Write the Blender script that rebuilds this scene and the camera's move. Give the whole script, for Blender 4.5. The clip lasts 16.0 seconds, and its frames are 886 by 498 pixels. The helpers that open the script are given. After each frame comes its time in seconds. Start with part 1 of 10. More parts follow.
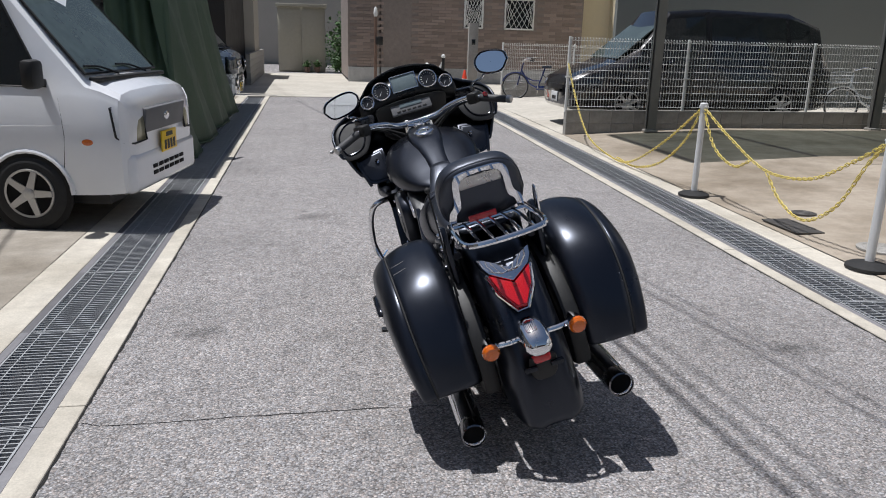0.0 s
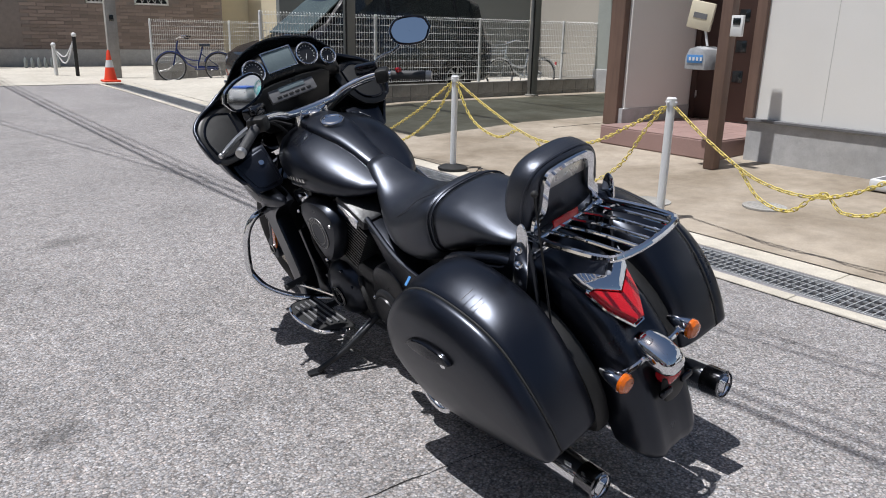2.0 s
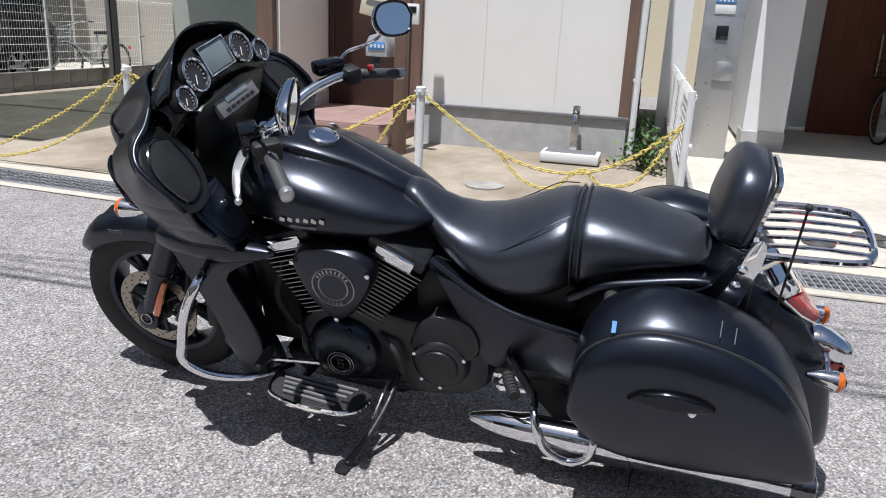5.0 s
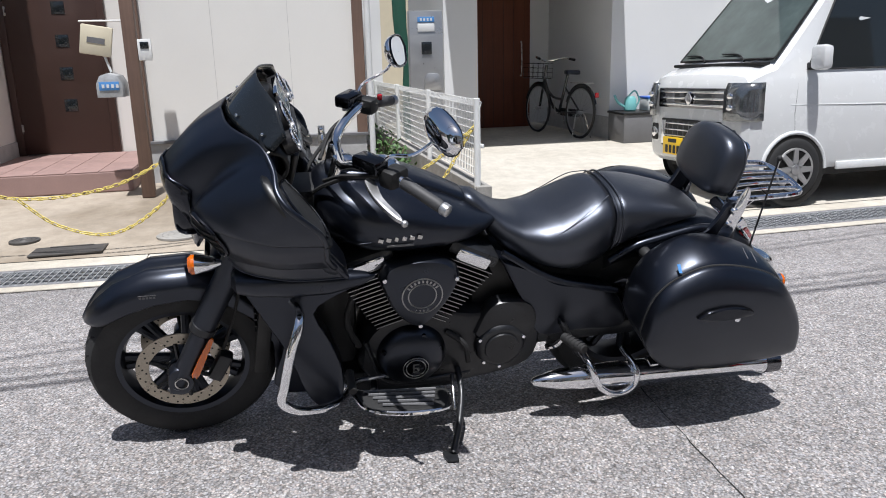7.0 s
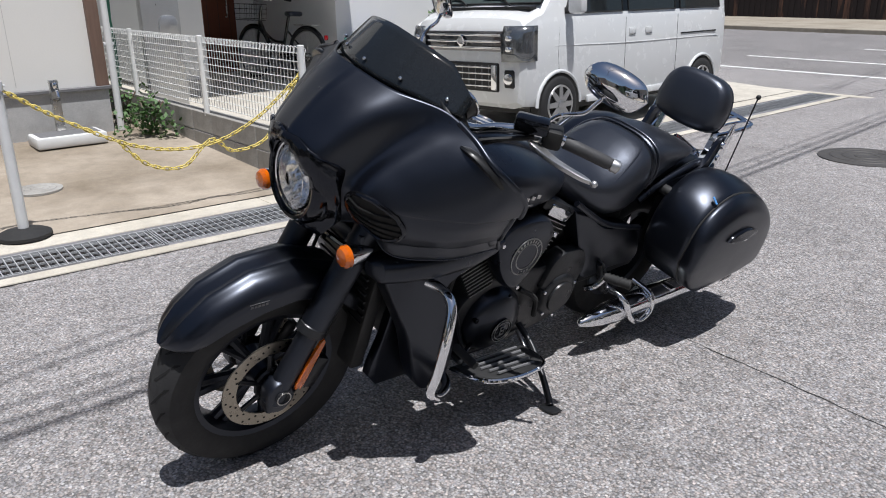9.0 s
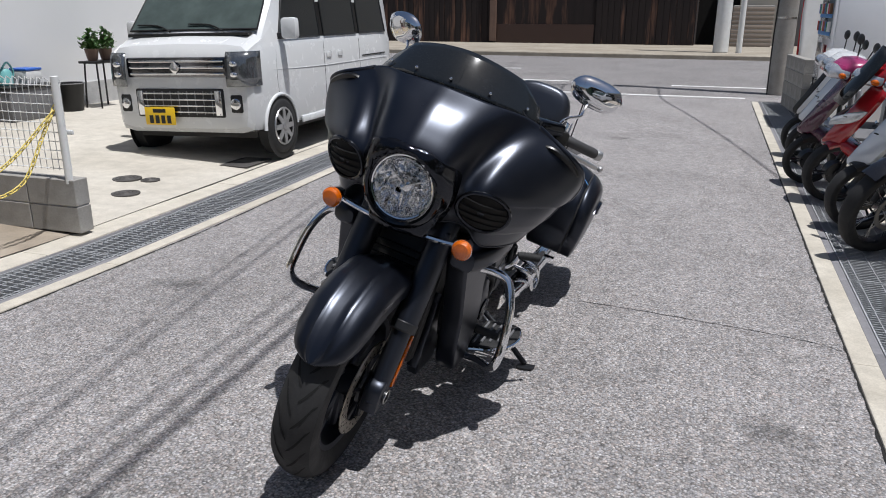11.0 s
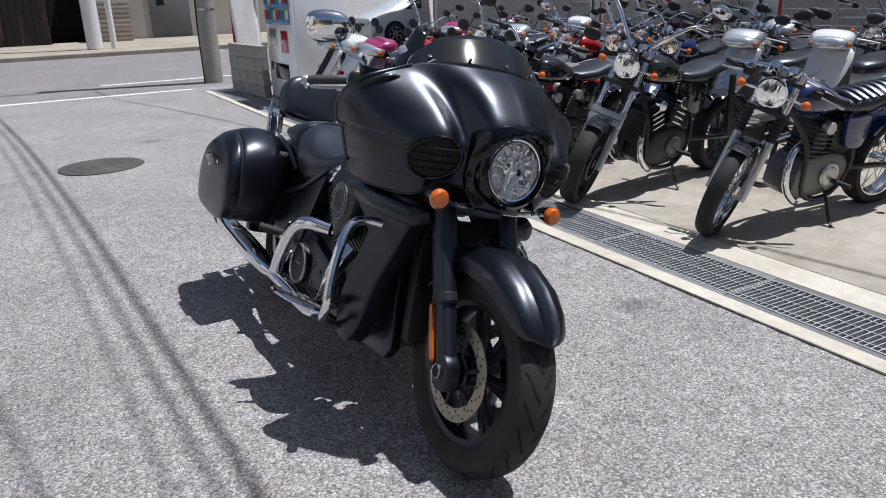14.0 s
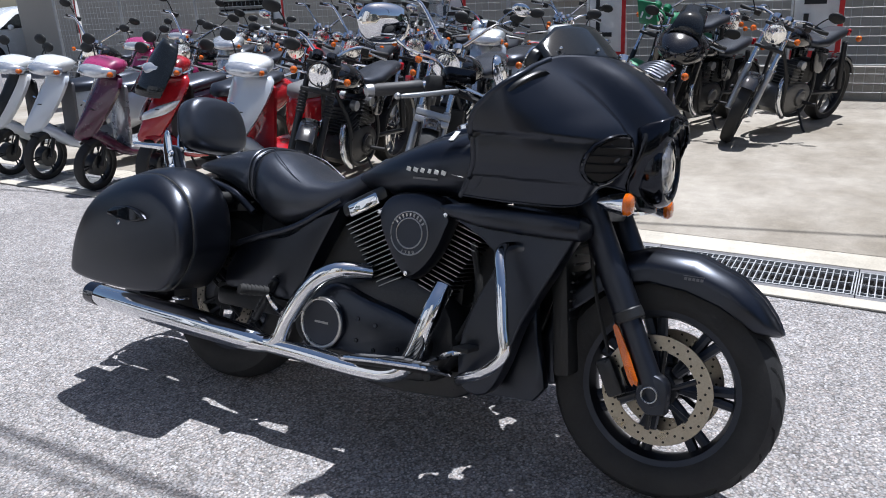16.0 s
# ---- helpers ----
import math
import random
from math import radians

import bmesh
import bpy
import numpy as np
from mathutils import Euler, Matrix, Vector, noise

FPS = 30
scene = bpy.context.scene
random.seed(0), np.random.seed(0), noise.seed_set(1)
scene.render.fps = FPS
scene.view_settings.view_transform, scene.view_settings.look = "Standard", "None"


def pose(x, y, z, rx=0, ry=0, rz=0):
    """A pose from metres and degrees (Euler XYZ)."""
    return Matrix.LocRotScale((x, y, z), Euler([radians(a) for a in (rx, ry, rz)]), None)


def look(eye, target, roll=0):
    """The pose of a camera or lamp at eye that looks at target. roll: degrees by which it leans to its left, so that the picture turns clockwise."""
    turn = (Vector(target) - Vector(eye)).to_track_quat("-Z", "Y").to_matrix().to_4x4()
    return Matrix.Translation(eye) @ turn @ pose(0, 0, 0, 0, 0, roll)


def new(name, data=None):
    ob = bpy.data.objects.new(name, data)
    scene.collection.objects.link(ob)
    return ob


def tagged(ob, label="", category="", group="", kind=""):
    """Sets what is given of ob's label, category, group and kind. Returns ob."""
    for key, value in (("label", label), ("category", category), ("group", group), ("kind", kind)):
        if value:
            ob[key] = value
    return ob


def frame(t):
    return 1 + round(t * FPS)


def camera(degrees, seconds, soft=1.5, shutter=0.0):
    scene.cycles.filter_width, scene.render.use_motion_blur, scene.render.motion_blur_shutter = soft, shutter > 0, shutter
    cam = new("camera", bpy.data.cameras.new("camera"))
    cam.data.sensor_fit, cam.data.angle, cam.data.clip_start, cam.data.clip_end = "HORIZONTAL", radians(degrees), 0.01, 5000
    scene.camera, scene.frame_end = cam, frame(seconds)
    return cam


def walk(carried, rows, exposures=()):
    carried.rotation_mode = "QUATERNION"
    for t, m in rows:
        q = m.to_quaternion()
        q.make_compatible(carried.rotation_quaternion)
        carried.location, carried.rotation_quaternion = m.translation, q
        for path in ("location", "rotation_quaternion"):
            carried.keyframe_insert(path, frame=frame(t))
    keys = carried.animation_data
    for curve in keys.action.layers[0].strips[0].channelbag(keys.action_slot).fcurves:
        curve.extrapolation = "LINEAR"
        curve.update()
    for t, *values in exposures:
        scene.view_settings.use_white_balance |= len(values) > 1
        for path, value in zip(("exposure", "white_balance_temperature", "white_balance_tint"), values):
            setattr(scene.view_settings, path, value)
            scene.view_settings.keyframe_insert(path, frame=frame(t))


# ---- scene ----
cam = camera(61.0, 16.0, soft=1.0)

PATH = [
    (0, (0.523, 0.807, 1.468), (0.87, 2.702, 0.931), 1.6),
    (0.5, (0.15, 0.971, 1.455), (0.745, 2.803, 0.919), 1.4),
    (1, (-0.127, 1.249, 1.426), (0.697, 2.989, 0.883), 1.4),
    (1.5, (-0.349, 1.568, 1.428), (0.671, 3.196, 0.873), 1.4),
    (2, (-0.425, 1.887, 1.387), (0.775, 3.384, 0.822), 1.4),
    (2.5, (-0.49, 2.129, 1.378), (0.88, 3.472, 0.813), 1.3),
    (3, (-0.654, 2.45, 1.362), (0.858, 3.632, 0.798), 1.1),
    (3.2, (-0.731, 2.568, 1.387), (0.832, 3.681, 0.825), 1.1),
    (5.3, (-1.0, 3.713, 1.348), (0.894, 4.06, 0.807), 2.7),
    (5.5, (-1.033, 3.828, 1.346), (0.883, 4.06, 0.823), 2.4),
    (6, (-1.176, 4.187, 1.364), (0.753, 4.178, 0.834), 0.7),
    (6.5, (-1.306, 4.501, 1.371), (0.616, 4.278, 0.865), -0.6),
    (7, (-1.303, 4.836, 1.356), (0.588, 4.415, 0.856), -1.4),
    (7.5, (-1.257, 5.229, 1.355), (0.576, 4.618, 0.841), -0.8),
    (8, (-1.086, 5.512, 1.343), (0.661, 4.696, 0.812), -0.3),
    (8.2, (-0.986, 5.622, 1.375), (0.706, 4.723, 0.802), -0.7),
    (10.3, (0.0, 6.671, 1.427), (0.962, 5.029, 0.81), 0.6),
    (10.5, (0.074, 6.77, 1.417), (0.946, 5.077, 0.804), 0.4),
    (11, (0.317, 7.055, 1.437), (0.939, 5.253, 0.83), 0.1),
    (11.5, (0.622, 7.206, 1.443), (0.988, 5.334, 0.84), -0.1),
    (12, (0.968, 7.379, 1.451), (1.063, 5.474, 0.851), -0.4),
    (12.5, (1.314, 7.438, 1.475), (1.143, 5.539, 0.871), -0.4),
    (13, (1.687, 7.335, 1.476), (1.255, 5.481, 0.861), -1.0),
    (13.5, (2.065, 7.19, 1.501), (1.383, 5.421, 0.864), -1.5),
    (14, (2.361, 6.963, 1.475), (1.457, 5.301, 0.828), -2.0),
    (14.5, (2.661, 6.675, 1.476), (1.54, 5.155, 0.817), -2.6),
    (15, (2.858, 6.33, 1.462), (1.55, 4.971, 0.797), -2.8),
    (15.5, (3.06, 5.97, 1.455), (1.575, 4.808, 0.792), -2.8),
    (16, (3.203, 5.664, 1.461), (1.6, 4.674, 0.806), -3.1),
]
walk(cam, [(t, look(eye, target, roll)) for t, eye, target, roll in PATH], [(0, -0.03, 6350, 10), (1.5, 0.07, 6360, 10), (3, 0.22, 6360, 10), (5.5, 0.38, 6300, 10), (7, 0.32, 6330, 10), (8, 0.24, 6340, 10), (10.5, -0.04, 6350, 10), (13, 0.02, 6300, 10), (14, 0.17, 6240, 10), (14.5, 0.28, 6180, 10), (16, 0.48, 6060, 10)])

# ---- light: high summer sun from the lot's side, clear sky ----
world = bpy.data.worlds.new("world")
scene.world = world
world.use_nodes = True
_n = world.node_tree.nodes
_sky = _n.new("ShaderNodeTexSky")
_sky.sky_type, _sky.sun_disc = "NISHITA", False
_sky.sun_elevation, _sky.sun_rotation = radians(72), radians(-75)
_sky.dust_density = 1.6
world.node_tree.links.new(_sky.outputs["Color"], _n["Background"].inputs["Color"])
_n["Background"].inputs["Strength"].default_value = 0.062
sun_data = bpy.data.lights.new("sun", "SUN")
sun_data.energy, sun_data.angle, sun_data.color = 4.8, radians(0.53), (1.0, 0.985, 0.98)
sun = new("sun", sun_data)
sun.matrix_world = look((-6.0, 1.6, 20.0), (0.0, 0.0, 0.0))


# ---- materials ----
def nodes_of(name):
    m = bpy.data.materials.new(name)
    m.use_nodes = True
    nt = m.node_tree
    return m, nt, nt.nodes["Principled BSDF"]


def mixed(nt, kind, fac, a, b):
    mx = nt.nodes.new("ShaderNodeMix")
    mx.data_type, mx.blend_type = "RGBA", kind
    if isinstance(fac, float):
        mx.inputs[0].default_value = fac
    else:
        nt.links.new(fac, mx.inputs[0])
    for sock, v in ((mx.inputs[6], a), (mx.inputs[7], b)):
        if isinstance(v, tuple):
            sock.default_value = (*v[:3], 1)
        else:
            nt.links.new(v, sock)
    return mx.outputs[2]


def ramp(nt, src, stops):
    r = nt.nodes.new("ShaderNodeValToRGB")
    while len(r.color_ramp.elements) < len(stops):
        r.color_ramp.elements.new(0.5)
    for el, (p, c) in zip(r.color_ramp.elements, stops):
        el.position, el.color = p, (c, c, c, 1) if isinstance(c, float) else (*c, 1)
    nt.links.new(src, r.inputs[0])
    return r.outputs[0]


def coords(nt, where="Object", scale=(1, 1, 1), rot=(0, 0, 0)):
    tc = nt.nodes.new("ShaderNodeTexCoord")
    mp = nt.nodes.new("ShaderNodeMapping")
    mp.inputs["Scale"].default_value = scale
    mp.inputs["Rotation"].default_value = rot
    nt.links.new(tc.outputs[where], mp.inputs[0])
    return mp.outputs[0]


def noise_tex(nt, vec, scale, detail=4.0, rough=0.55):
    t = nt.nodes.new("ShaderNodeTexNoise")
    t.inputs["Scale"].default_value, t.inputs["Detail"].default_value, t.inputs["Roughness"].default_value = scale, detail, rough
    nt.links.new(vec, t.inputs["Vector"])
    return t.outputs[0]


def voronoi(nt, vec, scale, feature="F1"):
    t = nt.nodes.new("ShaderNodeTexVoronoi")
    t.feature = feature
    t.inputs["Scale"].default_value = scale
    nt.links.new(vec, t.inputs["Vector"])
    return t


def bumped(nt, bsdf, height, strength, dist=0.01):
    b = nt.nodes.new("ShaderNodeBump")
    b.inputs["Strength"].default_value, b.inputs["Distance"].default_value = strength, dist
    nt.links.new(height, b.inputs["Height"])
    nt.links.new(b.outputs[0], bsdf.inputs["Normal"])


def mat(name, color, rough=0.5, metal=0.0, var=0.12, scale=8.0, fine=90.0, bump=0.0, coat=0.0, rvar=0.1, spec=0.5, each=0.0):
    """Colour with soft blotches and fine grain, uneven gloss, fine relief; each: how much alike pieces differ."""
    m, nt, b = nodes_of(name)
    v = coords(nt)
    big, small = noise_tex(nt, v, scale), noise_tex(nt, v, fine, 2.0)
    lo, hi = tuple(c * (1 - var) for c in color), tuple(min(1, c * (1 + var)) for c in color)
    col = mixed(nt, "MIX", big, lo, hi)
    col = mixed(nt, "OVERLAY", 0.25 * min(1, var * 4), col, small)
    if each:
        oi = nt.nodes.new("ShaderNodeObjectInfo")
        col = mixed(nt, "MULTIPLY", 1.0, col, ramp(nt, oi.outputs["Random"], [(0, 1 - each), (1, 1 + each * 0.5)]))
    nt.links.new(col, b.inputs["Base Color"])
    nt.links.new(ramp(nt, big, [(0.3, max(0.02, rough - rvar)), (0.7, min(1.0, rough + rvar))]), b.inputs["Roughness"])
    b.inputs["Metallic"].default_value = metal
    b.inputs["Specular IOR Level"].default_value = spec
    b.inputs["Coat Weight"].default_value = coat
    b.inputs["Coat Roughness"].default_value = 0.05
    if bump:
        bumped(nt, b, small, bump, 0.003)
    return m


def asphalt_mat(name="worn_asphalt", tone=0.86):
    m, nt, b = nodes_of(name)
    v = coords(nt)
    stones = voronoi(nt, v, 132.0)
    grit = noise_tex(nt, v, 260.0, 3.0)
    blot = noise_tex(nt, v, 0.9, 6.0, 0.6)
    mid = noise_tex(nt, v, 14.0, 5.0, 0.65)
    sep = nt.nodes.new("ShaderNodeSeparateColor")
    nt.links.new(stones.outputs["Color"], sep.inputs[0])
    stone = ramp(nt, sep.outputs[0], [(0.0, (0.20, 0.194, 0.188)), (0.3, (0.345, 0.335, 0.325)), (0.75, (0.50, 0.486, 0.472)), (0.93, (0.60, 0.585, 0.566)), (1.0, (0.78, 0.76, 0.735))])
    stone = mixed(nt, "MULTIPLY", 0.5, stone, ramp(nt, sep.outputs[1], [(0.0, (1.18, 0.98, 0.90)), (0.5, (1.0, 1.0, 1.0)), (1.0, (0.92, 0.96, 1.10))]))
    gap = ramp(nt, stones.outputs["Distance"], [(0.0, 1.0), (0.42, 0.92), (0.85, 0.36)])
    col = mixed(nt, "MULTIPLY", 0.9, stone, gap)
    # pits where stones have come out
    pit = noise_tex(nt, v, 58.0, 3.0, 0.6)
    col = mixed(nt, "MULTIPLY", 1.0, col, ramp(nt, pit, [(0.26, 0.42), (0.37, 1.0)]))
    col = mixed(nt, "MULTIPLY", 0.8, col, ramp(nt, grit, [(0.3, 0.86), (0.7, 1.12)]))
    col = mixed(nt, "MULTIPLY", 0.8, col, ramp(nt, mid, [(0.3, 0.72), (0.7, 1.16)]))
    col = mixed(nt, "MULTIPLY", 1.0, col, ramp(nt, blot, [(0.3, 0.76), (0.5, 0.93), (0.72, 1.04)]))
    # old oil spots
    for cx, cy, sx, sy in ((-0.04, 4.48, 1.0, 1.25), (2.88, 3.93, 0.62, 1.7), (0.55, 6.9, 1.0, 1.0), (2.4, 8.2, 0.8, 1.2), (1.2, -1.6, 0.7, 1.0)):
        far = nt.nodes.new("ShaderNodeVectorMath")
        far.operation = "DISTANCE"
        mp = nt.nodes.new("ShaderNodeMapping")
        mp.vector_type = "POINT"
        mp.inputs["Scale"].default_value = (sx, sy, 0.0)
        nt.links.new(v, mp.inputs[0])
        nt.links.new(mp.outputs[0], far.inputs[0])
        far.inputs[1].default_value = (cx * sx, cy * sy, 0.0)
        rag = nt.nodes.new("ShaderNodeMath")
        rag.operation = "MULTIPLY_ADD"
        nt.links.new(mid, rag.inputs[0])
        rag.inputs[1].default_value = 0.22
        nt.links.new(far.outputs["Value"], rag.inputs[2])
        col = mixed(nt, "MULTIPLY", 1.0, col, ramp(nt, rag.outputs[0], [(0.12, 0.5), (0.27, 1.0)]))
    col = mixed(nt, "MULTIPLY", 1.0, col, (tone, tone * 0.99, tone * 0.995))
    nt.links.new(col, b.inputs["Base Color"])
    b.inputs["Roughness"].default_value = 0.9
    bumped(nt, b, mixed(nt, "MULTIPLY", 1.0, gap, grit), 0.48, 0.005)
    return m


def concrete_mat(name, color, dirt=0.5, streak=(1, 1, 1)):
    m, nt, b = nodes_of(name)
    v = coords(nt, scale=streak)
    blot, mid, fine = noise_tex(nt, v, 0.8, 6.0, 0.62), noise_tex(nt, v, 7.0, 6.0, 0.7), noise_tex(nt, v, 120.0, 3.0)
    dark = tuple(c * f for c, f in zip(color, (0.55, 0.52, 0.47)))
    col = mixed(nt, "MIX", ramp(nt, blot, [(0.35, dirt), (0.62, 0.0)]), color, dark)
    col = mixed(nt, "MULTIPLY", 0.7, col, ramp(nt, mid, [(0.3, 0.75), (0.65, 1.1)]))
    col = mixed(nt, "MULTIPLY", 0.6, col, ramp(nt, fine, [(0.3, 0.8), (0.7, 1.15)]))
    nt.links.new(col, b.inputs["Base Color"])
    b.inputs["Roughness"].default_value = 0.88
    bumped(nt, b, mid, 0.25, 0.01)
    return m


def satin_black_mat(name, rough, grain, col=(0.008, 0.008, 0.009), spec=0.5):
    m, nt, b = nodes_of(name)
    v = coords(nt)
    big, fine = noise_tex(nt, v, 5.0, 4.0), noise_tex(nt, v, 420.0, 2.0)
    nt.links.new(mixed(nt, "MIX", big, tuple(c * 0.8 for c in col), tuple(c * 1.25 for c in col)), b.inputs["Base Color"])
    nt.links.new(ramp(nt, big, [(0.3, rough - 0.04), (0.7, rough + 0.05)]), b.inputs["Roughness"])
    bumped(nt, b, fine, grain, 0.0006)
    b.inputs["Specular IOR Level"].default_value = spec
    b.inputs["Specular Tint"].default_value = (0.76, 0.83, 1.0, 1)
    return m


def glass_mat(name, color=(1, 1, 1), rough=0.0, ior=1.45):
    m, nt, b = nodes_of(name)
    b.inputs["Base Color"].default_value = (*color, 1)
    b.inputs["Roughness"].default_value, b.inputs["Transmission Weight"].default_value, b.inputs["IOR"].default_value = rough, 1.0, ior
    return m


def pane_mat(name, color, rough=0.03):
    """A dark tinted pane seen from outside: glossy, with the unlit inside behind it."""
    return mat(name, color, rough, var=0.25, scale=1.2, rvar=0.02, spec=0.6)


def lens_mat(name, color):
    m, nt, b = nodes_of(name)
    v = coords(nt)
    w = voronoi(nt, v, 220.0)
    nt.links.new(mixed(nt, "MIX", w.outputs["Distance"], tuple(c * 0.8 for c in color), color), b.inputs["Base Color"])
    b.inputs["Roughness"].default_value, b.inputs["Transmission Weight"].default_value = 0.08, 0.25
    b.inputs["Coat Weight"].default_value = 1.0
    bumped(nt, b, w.outputs["Distance"], 0.5, 0.002)
    return m


def reflector_mat():
    m, nt, b = nodes_of("faceted_reflector")
    v = coords(nt, scale=(1, 0.2, 0.35))
    w = voronoi(nt, v, 70.0)
    b.inputs["Base Color"].default_value, b.inputs["Metallic"].default_value, b.inputs["Roughness"].default_value = (0.97, 0.975, 0.98, 1), 1.0, 0.13
    bumped(nt, b, w.outputs["Distance"], 0.4, 0.004)
    return m


def plank_wood_mat():
    m, nt, b = nodes_of("charred_wood")
    v = coords(nt, scale=(1, 1, 0.05))
    oi = nt.nodes.new("ShaderNodeObjectInfo")
    shift = nt.nodes.new("ShaderNodeVectorMath")
    shift.operation = "MULTIPLY_ADD"
    nt.links.new(oi.outputs["Random"], shift.inputs[0])
    shift.inputs[1].default_value = (37.0, 51.0, 4.0)
    nt.links.new(coords(nt, scale=(1, 1, 0.12)), shift.inputs[2])
    g, w = noise_tex(nt, v, 9.0, 6.0, 0.7), noise_tex(nt, shift.outputs[0], 2.2, 5.0, 0.6)
    col = mixed(nt, "MIX", ramp(nt, w, [(0.54, 0.0), (0.72, 1.0)]), (0.012, 0.007, 0.007), (0.17, 0.085, 0.055))
    col = mixed(nt, "MULTIPLY", 0.8, col, ramp(nt, g, [(0.3, 0.5), (0.7, 1.4)]))
    nt.links.new(col, b.inputs["Base Color"])
    b.inputs["Roughness"].default_value = 0.85
    bumped(nt, b, g, 0.5, 0.01)
    return m


def wood_mat(name, color, axis=(1, 1, 0.06)):
    m, nt, b = nodes_of(name)
    g, w = noise_tex(nt, coords(nt, scale=axis), 24.0, 6.0, 0.7), noise_tex(nt, coords(nt), 2.0, 4.0)
    col = mixed(nt, "MIX", g, tuple(c * 0.6 for c in color), tuple(c * 1.3 for c in color))
    col = mixed(nt, "MULTIPLY", 0.5, col, ramp(nt, w, [(0.3, 0.7), (0.7, 1.2)]))
    nt.links.new(col, b.inputs["Base Color"])
    b.inputs["Roughness"].default_value = 0.6
    bumped(nt, b, g, 0.2, 0.004)
    return m


ASPHALT = asphalt_mat()
ROADASPHALT = asphalt_mat("dark_road_asphalt", 0.68)
KERB = concrete_mat("kerb_concrete", (0.56, 0.52, 0.445), 0.5)
FARWALK = concrete_mat("far_pavement_concrete", (0.36, 0.32, 0.26), 0.6)
LOT = concrete_mat("lot_concrete", (0.385, 0.35, 0.30), 0.95)
COURT = concrete_mat("stained_court_concrete", (0.38, 0.325, 0.26), 1.0)
PAD = concrete_mat("pale_pad_concrete", (0.53, 0.495, 0.43), 0.35)
BLOCK = concrete_mat("concrete_block", (0.36, 0.35, 0.33), 0.6)
GALV = mat("galvanised_steel", (0.40, 0.41, 0.42), 0.5, 0.25, 0.3, 12, 80, 0.1)
FRAMESTEEL = mat("weathered_angle_steel", (0.21, 0.205, 0.215), 0.55, 0.2, 0.2, 10, 70, 0.1, each=0.4)
# near-black for soil, dirt and cracks, and for shade painted into recesses
DARKPIT = mat("dirt_and_recess_shade", (0.012, 0.011, 0.010), 0.95, var=0.4)
SATIN = satin_black_mat("satin_black_paint", 0.31, 0.07, (0.0020, 0.0025, 0.0044), 0.70)
MATTE = satin_black_mat("matte_black_paint", 0.40, 0.10, (0.0030, 0.0036, 0.0058), 0.75)
GLOSS = satin_black_mat("gloss_black_plastic", 0.10, 0.0, (0.003, 0.003, 0.0035))
GROOVE = mat("tread_groove", (0.004, 0.004, 0.004), 0.95)
PLASTIC = mat("black_plastic", (0.008, 0.008, 0.008), 0.55, var=0.3, bump=0.15)
DASH = mat("dash_plastic", (0.006, 0.006, 0.006), 0.35, var=0.2)
LEATHER = satin_black_mat("black_vinyl", 0.33, 0.6, (0.013, 0.014, 0.017), 0.95)
GRIPRUBBER = mat("grey_grip_rubber", (0.045, 0.045, 0.047), 0.6, var=0.2, bump=0.2)
RUBBER = mat("tyre_rubber", (0.017, 0.017, 0.0175), 0.75, var=0.35, scale=14, bump=0.25)
CHROME = mat("chrome", (0.80, 0.81, 0.83), 0.05, 1.0, 0.04, 6, 60, 0.0, rvar=0.03)
DARKCHROME = mat("smoked_chrome", (0.16, 0.16, 0.17), 0.1, 1.0, 0.2)
STEEL = mat("brushed_steel", (0.55, 0.54, 0.52), 0.3, 1.0, 0.2, 20, 120)
DISCSTEEL = mat("worn_disc_steel", (0.36, 0.325, 0.27), 0.34, 1.0, 0.2, 30, 160)
DARKALLOY = mat("dull_cast_alloy", (0.16, 0.16, 0.16), 0.45, 0.8, 0.3, 20)
ALLOY = mat("cast_alloy", (0.5, 0.5, 0.5), 0.38, 0.9, 0.15)
BLACKMETAL = mat("black_engine_metal", (0.018, 0.019, 0.0215), 0.36, 0.2, 0.3, 20, bump=0.15)
FINEDGE = mat("machined_fin_edge", (0.36, 0.36, 0.36), 0.35, 1.0, 0.15)
WHITEPAINT = mat("white_car_paint", (0.66, 0.67, 0.67), 0.25, var=0.03, coat=0.8, rvar=0.05)
VANWHITE = mat("bright_white_car_paint", (0.82, 0.83, 0.85), 0.22, var=0.03, coat=0.8, rvar=0.05)
WHITEPOST = mat("white_plastic", (0.66, 0.665, 0.66), 0.5, var=0.08)
WHITEMETAL = mat("white_coated_steel", (0.72, 0.725, 0.71), 0.45, var=0.12)
AMBER = lens_mat("amber_lens", (0.86, 0.17, 0.003))
RED = lens_mat("red_lens", (0.75, 0.012, 0.02))
REFLECT = reflector_mat()
CLEAR = glass_mat("clear_glass")
SMOKE = mat("smoked_screen", (0.012, 0.014, 0.016), 0.09, var=0.2, rvar=0.03)
PANE = pane_mat("dark_window", (0.015, 0.018, 0.02))
MIRROR = mat("mirror_glass", (0.88, 0.9, 0.92), 0.02, 1.0, 0.02, rvar=0.01)
YCHAIN = mat("yellow_plastic_chain", (0.72, 0.58, 0.16), 0.5, var=0.15, each=0.1)
CLADWHITE = mat("white_siding", (0.73, 0.715, 0.68), 0.7, var=0.04, scale=1.5, fine=60, bump=0.2)
PLASTERWHITE = mat("white_plaster", (0.70, 0.705, 0.71), 0.75, var=0.03, scale=1.5, fine=150, bump=0.3)
GREYPLINTH = concrete_mat("grey_plinth", (0.47, 0.47, 0.47), 0.3)
BROWNTRIM = wood_mat("brown_timber", (0.16, 0.10, 0.075))
DOORBROWN = mat("dark_brown_door", (0.045, 0.022, 0.016), 0.45, var=0.2, scale=3)
